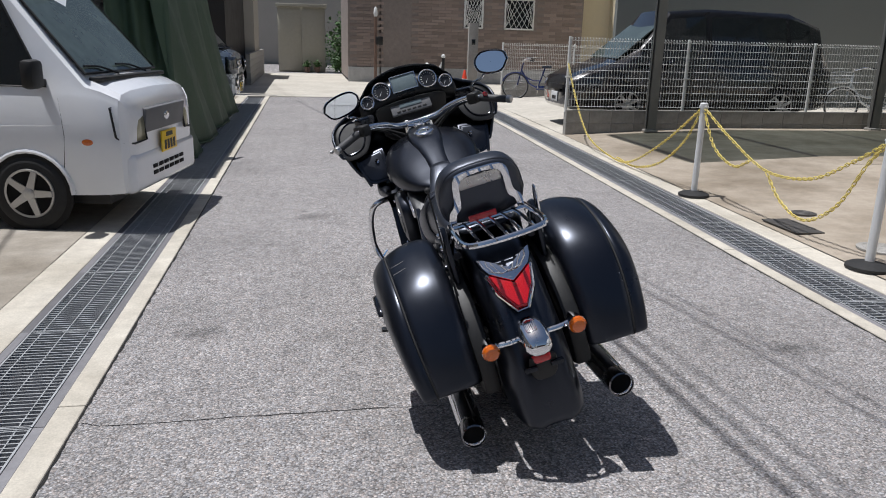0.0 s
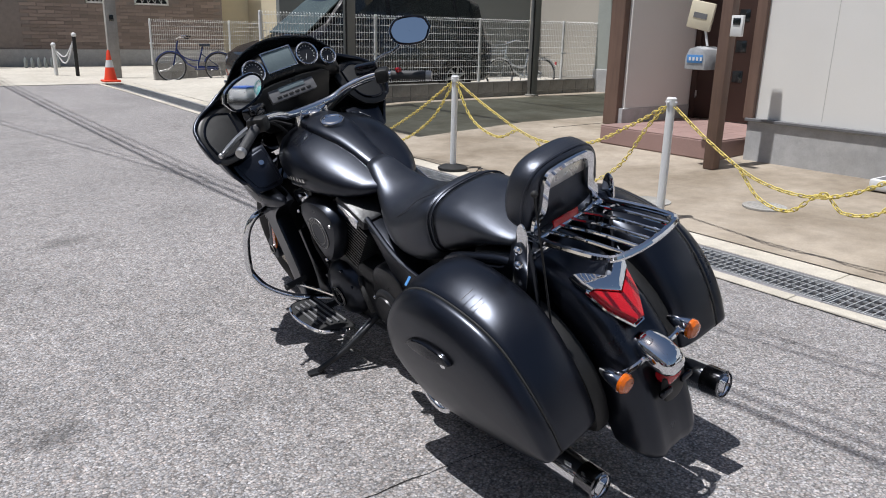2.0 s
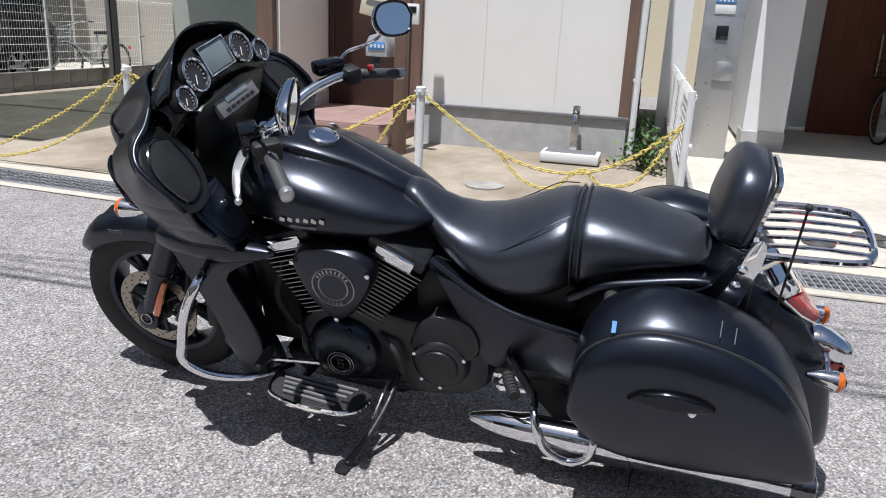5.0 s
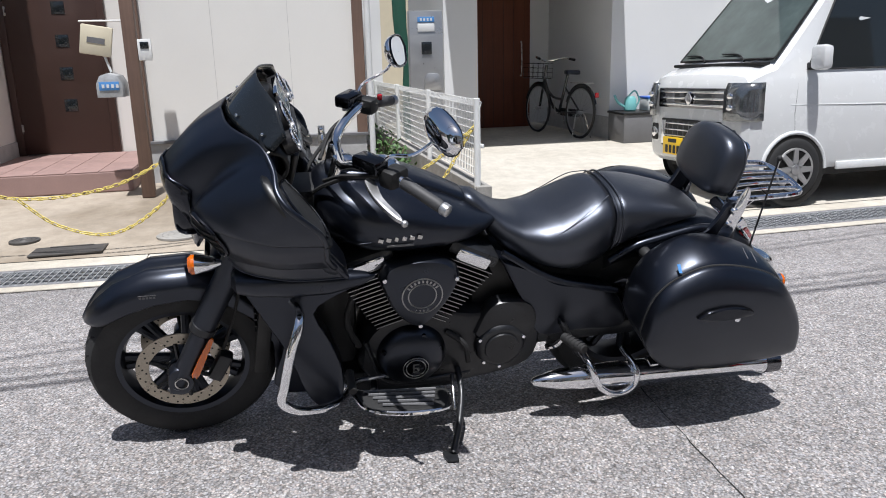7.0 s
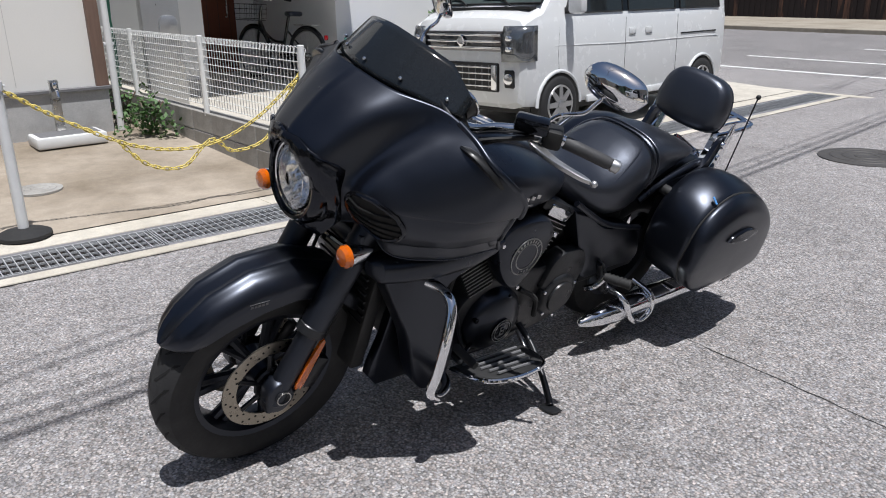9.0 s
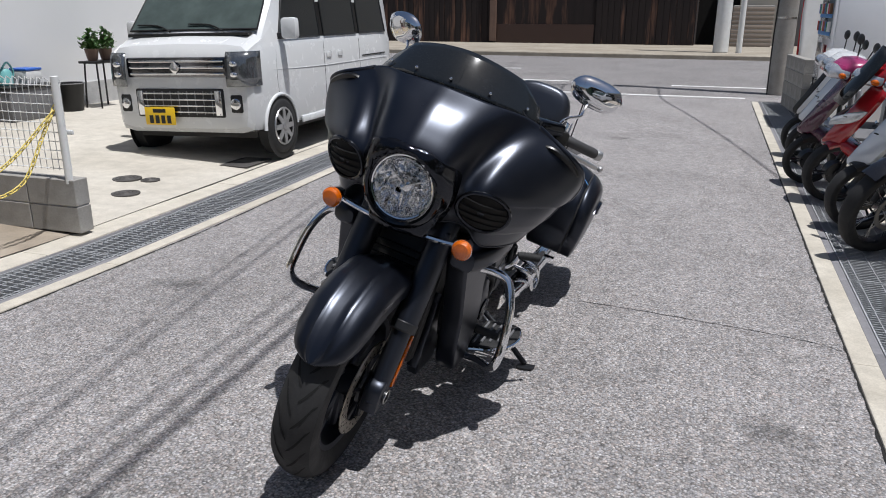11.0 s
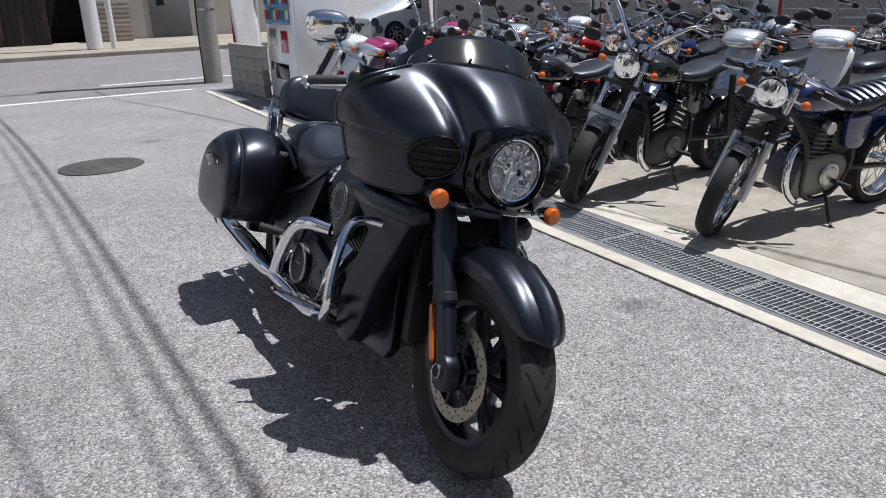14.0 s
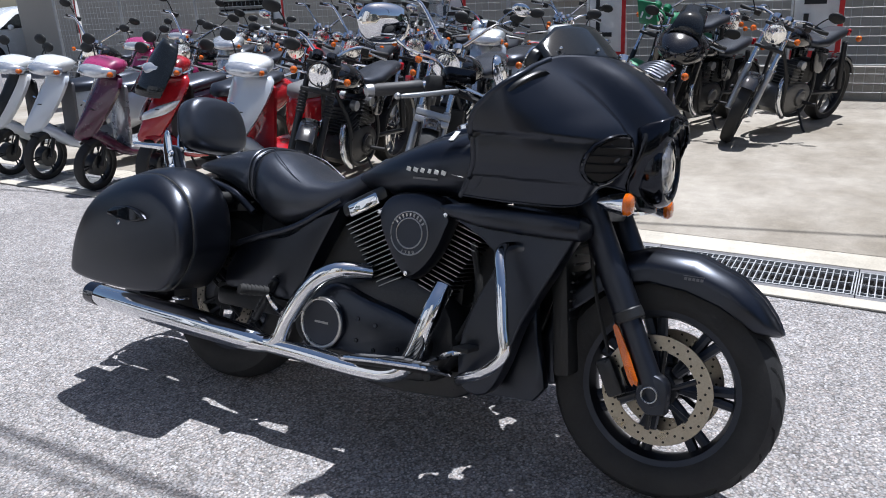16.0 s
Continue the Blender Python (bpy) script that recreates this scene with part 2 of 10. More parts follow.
DOORWOOD = wood_mat("red_brown_wood_door", (0.16, 0.045, 0.02))
PINKTILE = mat("pink_step_tile", (0.29, 0.19, 0.17), 0.7, var=0.2, scale=5, bump=0.2, each=0.12)
GREENWALL = mat("grey_green_shutter", (0.36, 0.38, 0.35), 0.6, var=0.1)
CHARRED = plank_wood_mat()
GREENTARP = mat("green_tarp", (0.060, 0.100, 0.058), 0.6, var=0.3, scale=4, fine=300, bump=0.3)
BEIGEMETAL = mat("beige_steel_shed", (0.40, 0.38, 0.31), 0.5, var=0.1)
YPLATE = mat("yellow_plate", (0.85, 0.55, 0.02), 0.4, var=0.05)
INK = mat("black_ink", (0.015, 0.015, 0.015), 0.5)
REDPAINT = mat("red_paint", (0.40, 0.012, 0.018), 0.2, var=0.1, coat=0.8)
WINE = mat("wine_red_paint", (0.075, 0.012, 0.035), 0.25, var=0.15, coat=0.8)
SILVER = mat("silver_paint", (0.52, 0.55, 0.58), 0.28, 0.6, 0.06, coat=0.5)
PALEBLUE = mat("pale_silver_paint", (0.62, 0.66, 0.71), 0.22, 0.15, 0.03, coat=0.6, rvar=0.03)
BLACKPAINT = mat("black_gloss_paint", (0.010, 0.010, 0.012), 0.12, var=0.2, coat=0.8)
BLUEPAINT = mat("deep_blue_paint", (0.012, 0.025, 0.11), 0.2, var=0.1, coat=0.8)
GREENPAINT = mat("green_plastic", (0.02, 0.20, 0.09), 0.4, var=0.15)
CREAM = mat("cream_fibreglass", (0.62, 0.56, 0.42), 0.4, var=0.08)
GREYPLASTIC = mat("grey_plastic", (0.14, 0.14, 0.145), 0.6, var=0.15, bump=0.1)
PINKPAINT = mat("magenta_paint", (0.32, 0.03, 0.12), 0.25, var=0.1, coat=0.7)
BLUECHIP = mat("blue_sign_paint", (0.08, 0.25, 0.55), 0.5)
ORANGECONE = mat("red_cone_plastic", (0.75, 0.06, 0.02), 0.5, var=0.1)
LEAF = mat("leaf_green", (0.055, 0.12, 0.03), 0.6, var=0.5, scale=25)
TEAL = mat("teal_plastic", (0.16, 0.42, 0.42), 0.5)
BLUEBOX = mat("blue_plastic", (0.03, 0.12, 0.48), 0.4)
BANNERRED = mat("red_banner_cloth", (0.55, 0.03, 0.03), 0.8)
BANNERWHITE = mat("white_banner_cloth", (0.75, 0.75, 0.74), 0.8)


# ---- mesh helpers ----
def shell(bm, rings, wrap=True, cap=True):
    """Skins a list of rings of equal length."""
    vs = [[bm.verts.new(p) for p in r] for r in rings]
    n = len(vs[0])
    for a, b in zip(vs, vs[1:]):
        for i in range(n if wrap else n - 1):
            j = (i + 1) % n
            bm.faces.new((a[i], a[j], b[j], b[i]))
    if cap and wrap:
        bm.faces.new(vs[0][::-1])
        bm.faces.new(vs[-1])
    return vs


def frame_of(axis):
    axis = Vector(axis).normalized()
    side = axis.cross((0, 0, 1)) if abs(axis.z) < 0.95 else axis.cross((0, 1, 0))
    side.normalize()
    return axis, side, side.cross(axis)


def cyl(bm, a, b, r, r2=None, n=14):
    a, b = Vector(a), Vector(b)
    ax, s, u = frame_of(b - a)
    r2 = r if r2 is None else r2
    def ring(c, q):
        return [c + s * q * math.cos(2 * math.pi * i / n) + u * q * math.sin(2 * math.pi * i / n) for i in range(n)]
    e = min(r, r2) * 0.12
    shell(bm, [ring(a, r * 0.9), ring(a + ax * e, r), ring(b - ax * e, r2), ring(b, r2 * 0.9)])


def curve(pts, k=6):
    """Catmull-Rom points through pts."""
    P = [Vector(p) for p in pts]
    P = [P[0] * 2 - P[1]] + P + [P[-1] * 2 - P[-2]]
    out = []
    for i in range(1, len(P) - 2):
        for j in range(k):
            t = j / k
            a, b, c, d = P[i - 1:i + 3]
            out.append(0.5 * ((2 * b) + (c - a) * t + (2 * a - 5 * b + 4 * c - d) * t * t + (3 * b - a - 3 * c + d) * t ** 3))
    out.append(P[-2])
    return out


def tube(bm, pts, r, n=10, k=5, closed=False):
    pts = [Vector(p) for p in pts]
    P = curve(pts, k) if k and len(pts) > 2 and not closed else pts
    m = len(P)
    rings, up = [], None
    for i, p in enumerate(P):
        d = (P[(i + 1) % m] - P[i - 1]) if closed else (P[min(i + 1, m - 1)] - P[max(i - 1, 0)])
        d.normalize()
        if up is None:
            up = frame_of(d)[1]
        up = (up - d * up.dot(d)).normalized()
        w = d.cross(up)
        q = r[min(len(r) - 1, int(i * len(r) / m))] if isinstance(r, (list, tuple)) else r
        rings.append([p + up * q * math.cos(2 * math.pi * j / n) + w * q * math.sin(2 * math.pi * j / n) for j in range(n)])
    if closed:
        shell(bm, rings + [rings[0]], cap=False)
        bmesh.ops.remove_doubles(bm, verts=bm.verts, dist=1e-6)
    else:
        shell(bm, rings)


def loop(c, r, axis, n=28, r2=None):
    ax, s, u = frame_of(axis)
    return [Vector(c) + s * r * math.cos(2 * math.pi * i / n) + u * (r2 or r) * math.sin(2 * math.pi * i / n) for i in range(n)]


def lathe(bm, prof, c, axis, n=28, cap=True):
    """Turns (radius, height) pairs round axis through c."""
    ax = Vector(axis).normalized()
    rings = [[q + ax * h for q in loop(c, max(r, 0.0004), axis, n)] for r, h in prof]
    shell(bm, rings, True, cap)


def box(bm, c, size, bevel=0.0, m=None, seg=2):
    b2 = bmesh.new()
    bmesh.ops.create_cube(b2, size=1)
    for v in b2.verts:
        v.co = Vector((v.co.x * size[0], v.co.y * size[1], v.co.z * size[2]))
    if bevel:
        bmesh.ops.bevel(b2, geom=b2.edges[:], offset=bevel, segments=seg, affect="EDGES", profile=0.5)
    t = Matrix.Translation(c) @ (m or Matrix())
    vm = [bm.verts.new(t @ v.co) for v in b2.verts]
    for f in b2.faces:
        bm.faces.new([vm[v.index] for v in f.verts])
    b2.free()


def ball(bm, c, r, nu=14, nv=9):
    rr = (r, r, r) if isinstance(r, (int, float)) else r
    rings = []
    for j in range(nv + 1):
        a = -math.pi / 2 + math.pi * j / nv
        q = max(math.cos(a), 0.002)
        rings.append([(c[0] + rr[0] * q * math.cos(2 * math.pi * i / nu), c[1] + rr[1] * q * math.sin(2 * math.pi * i / nu), c[2] + rr[2] * math.sin(a)) for i in range(nu)])
    shell(bm, rings)


def slab(bm, outline, x0, x1, bevel=0.006, k=4, place=None):
    """A plate with rounded rim: outline of (y, z) between x0 and x1; place maps (x, y, z)."""
    pts = [Vector((0, y, z)) for y, z in outline]
    if k:
        pts = curve(pts + [pts[0]], k)[:-1]
    c = sum(pts, Vector()) / len(pts)
    size = max((p - c).length for p in pts)
    def ring(x, inset):
        f = 1 - inset / size * 1.6
        return [Vector((x, c.y + (p.y - c.y) * f, c.z + (p.z - c.z) * f)) for p in pts]
    s = 1 if x1 > x0 else -1
    rings = [ring(x0, bevel), ring(x0 + s * bevel * 0.3, bevel * 0.3), ring(x0 + s * bevel, 0), ring(x1 - s * bevel, 0), ring(x1 - s * bevel * 0.3, bevel * 0.3), ring(x1, bevel)]
    if place:
        rings = [[place(*p) for p in r] for r in rings]
    shell(bm, rings)


def super_ring(cx, cy, cz, hx, hz, n=24, e=2.6, flat=0.0):
    """A rounded cross-section in the plane y = cy; flat squashes its lower half."""
    out = []
    for i in range(n):
        a = 2 * math.pi * i / n
        ca, sa = math.cos(a), math.sin(a)
        x = math.copysign(abs(ca) ** (2 / e), ca) * hx
        z = math.copysign(abs(sa) ** (2 / e), sa) * hz
        if z < 0:
            z *= 1 - flat
        out.append((cx + x, cy, cz + z))
    return out


def part(name, bm, material, parent=None, label="", smooth=True, angle=38, kind=""):
    """Links a bmesh as ONE mesh object under a thing or a part."""
    bmesh.ops.recalc_face_normals(bm, faces=bm.faces)
    me = bpy.data.meshes.new(name)
    bm.to_mesh(me)
    bm.free()
    if material:
        me.materials.append(material)
    if smooth:
        me.shade_smooth()
        me.set_sharp_from_angle(angle=radians(angle))
    ob = new(name, me)
    if parent:
        ob.parent = parent
    return tagged(ob, label=label, kind=kind)


def made(fn, *a, **k):
    bm = bmesh.new()
    fn(bm, *a, **k)
    return bm


def thing(name, m, label, category, group="", kind=""):
    ob = new(name)
    ob.empty_display_size = 0.2
    ob.matrix_world = m
    return tagged(ob, label, category, group, kind)


def structure(name, bm, material, label, category, smooth=False):
    return tagged(part(name, bm, material, None, smooth=smooth), label, category, kind="structure")


def grid_sheet(bm, xs, ys, z):
    vs = [[bm.verts.new((x, y, z(x, y))) for x in xs] for y in ys]
    for a, b in zip(vs, vs[1:]):
        for i in range(len(xs) - 1):
            bm.faces.new((a[i], a[i + 1], b[i + 1], b[i]))


def text_part(name, words, size, material, parent, m, depth=0.001, align="CENTER", space=1.0, shear=0.0):
    cu = bpy.data.curves.new(name, "FONT")
    cu.body, cu.size, cu.extrude, cu.align_x, cu.align_y = words, size, depth, align, "CENTER"
    cu.space_character, cu.shear = space, shear
    tmp = bpy.data.objects.new(name, cu)
    scene.collection.objects.link(tmp)
    dg = bpy.context.evaluated_depsgraph_get()
    me = bpy.data.meshes.new_from_object(tmp.evaluated_get(dg))
    bpy.data.objects.remove(tmp)
    me.materials.clear()
    me.materials.append(material)
    ob = new(name, me)
    ob.parent = parent
    ob.matrix_local = m
    return ob


# ---- ground: one sheet; the lane is cambered, with a drain on each side ----
LANE_L, LANE_R = -0.38, 3.45
Y_NEAR, Y_FAR = -6.6, 20.0


def court_z(x):
    return 0.012 + max(0.0, min(1.0, (x - 4.12) / 2.9)) * 0.125


def ground_z(x, y):
    ends = max(0.0, min(1.0, (y - Y_NEAR) / 2.5, (Y_FAR - y) / 3.0))
    if LANE_L <= x <= LANE_R:
        return 0.056 * ends * (1 - ((x - 1.535) / 1.915) ** 2)
    if -4.4 < y < Y_FAR and 3.552 < x < 3.978:
        return -0.12
    if Y_NEAR < y < Y_FAR and -0.898 < x < -0.488:
        return -0.12
    return 0.0


xs = [-300, -60, -20, -8, -0.9, -0.896, -0.49, -0.486, LANE_L] + [LANE_L + (LANE_R - LANE_L) * i / 12 for i in range(1, 12)] + [LANE_R, 3.55, 3.554, 3.976, 3.98, 8, 20, 60, 300]
ys = [-300, -60, -20, Y_NEAR, -6.5, -6, -5, -4.41, -4.39, -3, -1, 1, 3, 5, 8, 12, 16, 19, 19.99, 20.01, 30, 60, 300]


def bend(y):
    """How far the right edge of the lane swings out: it kinks where the two plots meet."""
    nodes = ((-300, 0.13), (-3, 0.13), (-1, 0.12), (1, 0.06), (3, 0.0), (5, 0.075), (8, 0.22), (12, 0.42), (16, 0.60), (19, 0.70), (300, 0.72))
    for (a, p), (b, q) in zip(nodes, nodes[1:]):
        if a <= y <= b:
            return p + (q - p) * (y - a) / (b - a)


def bent(bm, start=3.4):
    """Swings the part of a mesh that lies right of start, easing off on both sides."""
    for v in bm.verts:
        x = v.co.x
        w = max(0.0, (x - 1.5) / 1.95) if x < 3.45 else 1.0 if x < 4.3 else max(0.0, 1 - (x - 4.3) / 3.7)
        v.co.x += (w if start < 3.4 else 1.0) * bend(v.co.y)
    return bm


ground = structure("ground", bent(made(grid_sheet, xs, ys, ground_z), 0.0), ASPHALT, "worn pale grey asphalt lane with exposed stones", "asphalt", smooth=True)

# kerb strips beside the lane
for name, x0, x1, y0, y1 in (("kerb_right", LANE_R, 3.548, -4.4, 20), ("kerb_right_outer", 3.982, 4.19, -4.4, 20), ("kerb_left", -0.486, LANE_L, -6.4, 20), ("kerb_left_outer", -1.12, -0.902, -6.4, 20), ("kerb_end", 3.2, 6.5, -4.56, -4.41)):
    bm = bmesh.new()
    n = max(1, int((y1 - y0) / 2.0))
    for i in range(n):
        a, b = y0 + (y1 - y0) * i / n, y0 + (y1 - y0) * (i + 1) / n
        box(bm, ((x0 + x1) / 2, (a + b) / 2, -0.04 + 0.001 * (i % 3)), (x1 - x0 - 0.001, b - a - 0.004, 0.10), 0.006)
    if name.startswith("kerb_right"):
        bent(bm)
    structure(name, bm, KERB, "pale worn concrete kerb strip beside the drain", "kerb")

# dirt that has gathered along the edge of the asphalt
for name, x0, d in (("lane_edge_left", LANE_L, 1), ("lane_edge_right", LANE_R, -1)):
    rnd = random.Random(31 + d)
    bm = bmesh.new()
    shell(bm, [[(x0 - d * 0.002, y, 0.0035), (x0 + d * w, y, ground_z(x0 + d * w, y) + 0.0025)] for y, w in [(-6.0 + 0.035 * i, rnd.uniform(0.002, 0.013)) for i in range(740)]], False, False)
    structure(name, bent(bm, 0.0), DARKPIT, "dark ragged edge of the asphalt", "edge")

# road beyond, its far kerb and white lines
structure("road", made(grid_sheet, [-60, -20, 0, 20, 80], [-17.7, -12, -7.15], lambda x, y: 0.003), ROADASPHALT, "darker grey asphalt of the cross road", "road")
structure("pavement_far", made(box, (10, -21.5, 0.05), (120, 7.6, 0.16), 0.02), FARWALK, "pale concrete pavement across the road", "pavement")
WHITELINE = mat("road_paint", (0.7, 0.7, 0.68), 0.7, var=0.25, scale=6)
for name, x0, x1, y0, y1 in (("road_line_edge", -0.3, 30, -6.95, -6.82), ("road_line_dash", 3.1, 7.6, -9.2, -9.07), ("road_line_dash", -4.2, 1.0, -8.9, -8.77), ("road_line_dash", 4.9, 6.6, -12.4, -12.28)):
    structure(name, made(box, ((x0 + x1) / 2, (y0 + y1) / 2, 0.002), (x1 - x0, y1 - y0, 0.008)), WHITELINE, "worn white painted road line", "road line")

# lots
structure("lot_floor", made(grid_sheet, [-14, -8, -4, -1.12], [-7.5, -3, 0, 3, 6, 9, 14, 20], lambda x, y: 0.012 + max(0, -1.2 - x) * 0.004), LOT, "pale weathered concrete floor of the motorcycle lot", "concrete floor")
structure("court_floor", bent(made(grid_sheet, [4.191, 4.6, 5.5, 6.2, 7.02, 9, 13], [3.3, 6, 9, 12.8], lambda x, y: court_z(x)), 0.0), COURT, "stained brown-grey concrete forecourt", "concrete floor")
structure("pad_floor", bent(made(grid_sheet, [4.191, 4.6, 5.5, 6.2, 7.02, 9, 13], [-4.4, -2, 0, 3.3], lambda x, y: court_z(x)), 0.0), PAD, "clean pale concrete parking pad", "concrete floor")
structure("carport_floor", bent(made(grid_sheet, [4.191, 5.5, 7.02, 9, 15], [12.8, 16, 20], lambda x, y: court_z(x)), 0.0), PAD, "pale concrete carport floor", "concrete floor")
structure("end_court", made(box, (2.5, 26, 0.0), (26, 12, 0.03), 0.005), PAD, "pale concrete court at the lane's end", "concrete floor")


# ---- steel gratings: each panel is a piece of its drain ----
def grate_mesh(w, ln, pitch, rods):
    bm = bmesh.new()
    n = int(ln / pitch)
    for i in range(n):
        box(bm, (0, -ln / 2 + (i + 0.5) * ln / n, -0.012), (w, 0.0055 if rods == 3 else 0.006, 0.024))
    for j in range(rods):
        box(bm, (-w / 2 + w * (j + 0.5) / rods, 0, -0.008), (0.005, ln, 0.012))
    for s in (-1, 1):
        box(bm, (s * (w / 2 - 0.004), 0, -0.011), (0.008, ln, 0.027))
        box(bm, (0, s * (ln / 2 - 0.003), -0.012), (w, 0.005, 0.026))
    me = bpy.data.meshes.new("grate_panel")
    bm.to_mesh(me)
    bm.free()
    me.materials.append(GALV)
    return me


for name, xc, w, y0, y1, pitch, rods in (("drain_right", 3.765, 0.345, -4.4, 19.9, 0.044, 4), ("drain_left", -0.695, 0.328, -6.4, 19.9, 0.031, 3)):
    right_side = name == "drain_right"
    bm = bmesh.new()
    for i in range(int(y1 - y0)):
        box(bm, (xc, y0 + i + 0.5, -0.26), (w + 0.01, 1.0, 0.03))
    # channel floor coloured near-black to stand for the shade below the gratings
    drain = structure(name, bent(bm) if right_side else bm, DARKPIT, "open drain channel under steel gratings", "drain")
    me = grate_mesh(w, 0.995, pitch, rods)
    for i in range(int(y1 - y0)):
        g = new("grate_panel", me)
        g.parent = drain
        ym = y0 + i + 0.5
        g.location = (xc + (bend(ym) if right_side else 0.0), ym, 0.004 + 0.0012 * ((i * 7) % 3))
        if right_side:
            g.rotation_euler.z = -math.atan(bend(ym + 0.5) - bend(ym - 0.5))
    # steel angle set in the concrete on both sides
    for side, width in ((-1, 0.042), (1, 0.042)):
        edge = xc + side * (w / 2 + 0.003 + width / 2)
        bm = bmesh.new()
        box(bm, (0, 0, -0.012), (width, 0.996, 0.034), 0.002, None, 1)
        fme = bpy.data.meshes.new("frame_piece")
        bm.to_mesh(fme)
        bm.free()
        fme.materials.append(FRAMESTEEL)
        for i in range(int(y1 - y0)):
            g = new("frame_piece", fme)
            g.parent = drain
            ym = y0 + i + 0.5
            g.location = (edge + (bend(ym) if right_side else 0.0), ym, 0.001 + 0.0006 * ((i * 5) % 3))
            if right_side:
                g.rotation_euler.z = -math.atan(bend(ym + 0.5) - bend(ym - 0.5))


# ---- the black touring motorcycle, leaning on its side stand ----
bike = thing("touring_motorcycle", pose(1.3825, 4.0, 0.057, 0, -17.0, 0), "satin black bagger touring motorcycle leaning on its side stand", "motorcycle")
FAX, RAX = (0.0, 1.190, 0.321), (0.0, -0.455, 0.325)


def both(fn):
    for s in (-1, 1):
        fn(s)


def tyre_bm(c, R, w, rim, n=56):
    bm = bmesh.new()
    h = R - rim
    prof = [(rim, -w * 0.36), (rim + h * 0.15, -w * 0.44), (rim + h * 0.5, -w * 0.5), (rim + h * 0.75, -w * 0.46), (R - h * 0.08, -w * 0.3), (R - 0.002, -w * 0.15), (R, 0)]
    prof = prof + [(r, -x) for r, x in prof[-2::-1]]
    lathe(bm, prof, c, (1, 0, 0), n, False)
    return bm


def tread_bm(c, R, w, n=24):
    """Slanted dark grooves as ribbons laid on the crown."""
    bm = bmesh.new()
    for i in range(n):
        a = 2 * math.pi * i / n
        for s in (-1, 1):
            b = a + (0.5 if s > 0 else 0) * 2 * math.pi / n
            last = None
            for f, g, hw in ((0.02, 0.0, 0.008), (0.09, 0.035, 0.018), (0.17, 0.085, 0.024), (0.25, 0.15, 0.024), (0.33, 0.23, 0.020), (0.40, 0.27, 0.008)):
                # follows the tyre's outline from crown to shoulder
                u = f / 0.5
                rr = R + 0.0016 - (R - 0.222) * (0.004 + 0.09 * (u / 0.6) ** 2 if u < 0.6 else 0.094 + 0.2 * ((u - 0.6) / 0.32) ** 1.2)
                q = [bm.verts.new((c[0] + s * f * w, c[1] + rr * math.cos(b + g + e * hw), c[2] + rr * math.sin(b + g + e * hw))) for e in (-1, 1)]
                if last:
                    bm.faces.new((last[0], last[1], q[1], q[0]))
                last = q
    return bm


def cast_wheel(parent, c, R, w, rim, spokes, mt, discs=()):
    wheel = part("wheel", tyre_bm(c, R, w, rim), RUBBER, parent)
    bm = bmesh.new()
    lathe(bm, [(rim + 0.004, -w * 0.38), (rim + 0.012, -w * 0.4), (rim - 0.012, -w * 0.34), (rim - 0.022, -w * 0.1), (rim - 0.022, w * 0.1), (rim - 0.012, w * 0.34), (rim + 0.012, w * 0.4), (rim + 0.004, w * 0.38)], c, (1, 0, 0), 48, False)
    part("rim", bm, mt, wheel)
    for i in range(spokes):
        a = 2 * math.pi * i / spokes
        for d in (-0.10, 0.10):
            bm = bmesh.new()
            dy, dz = math.cos(a + d), math.sin(a + d)
            o = Vector(c)
            p, q = o + Vector((0, math.cos(a) * 0.045, math.sin(a) * 0.045)), o + Vector((0, dy * (rim - 0.012), dz * (rim - 0.012)))
            tube(bm, [p, (p + q) / 2, q], 0.0155, 8, 3)
            part("spoke", bm, mt, wheel)
    part("hub", made(lathe, [(0.03, -0.06), (0.045, -0.055), (0.05, 0), (0.045, 0.055), (0.03, 0.06)], c, (1, 0, 0), 20), mt, wheel)
    for x, rd in discs:
        disc(wheel, (c[0] + x, c[1], c[2]), rd)
    return wheel


def disc(wheel, c, rd):
    bm = bmesh.new()
    lathe(bm, [(rd * 0.72, -0.0025), (rd - 0.001, -0.0025), (rd, 0), (rd - 0.001, 0.0025), (rd * 0.72, 0.0025), (rd * 0.715, 0)], c, (1, 0, 0), 48)
    # an open ring: drop the end caps
    for f in [f for f in bm.faces if len(f.verts) > 6]:
        bm.faces.remove(f)
    d = part("brake_disc", bm, DISCSTEEL, wheel, "drilled steel brake disc")
    bm = bmesh.new()
    for k in range(3):
        for i in range(16):
            a = 2 * math.pi * (i + k * 0.33) / 16
            r = rd * (0.78 + 0.075 * k)
            lathe(bm, [(0.0038, -0.0031), (0.0038, 0.0031)], (c[0], c[1] + r * math.cos(a), c[2] + r * math.sin(a)), (1, 0, 0), 6)
    part("hole", bm, DARKPIT, wheel, kind="stuff")
    bm = bmesh.new()
    for i in range(6):
        a = 2 * math.pi * i / 6 + 0.3
        bm = bmesh.new()
        tube(bm, [(c[0], c[1] + 0.04 * math.cos(a), c[2] + 0.04 * math.sin(a)), (c[0], c[1] + rd * 0.74 * math.cos(a + 0.12), c[2] + rd * 0.74 * math.sin(a + 0.12))], 0.008, 6, 0)
        part("carrier_arm", bm, BLACKMETAL, wheel)
    bm = bmesh.new()
    lathe(bm, [(0.052, -0.006), (0.056, 0), (0.052, 0.006)], c, (1, 0, 0), 24)
    part("carrier", bm, BLACKMETAL, wheel)


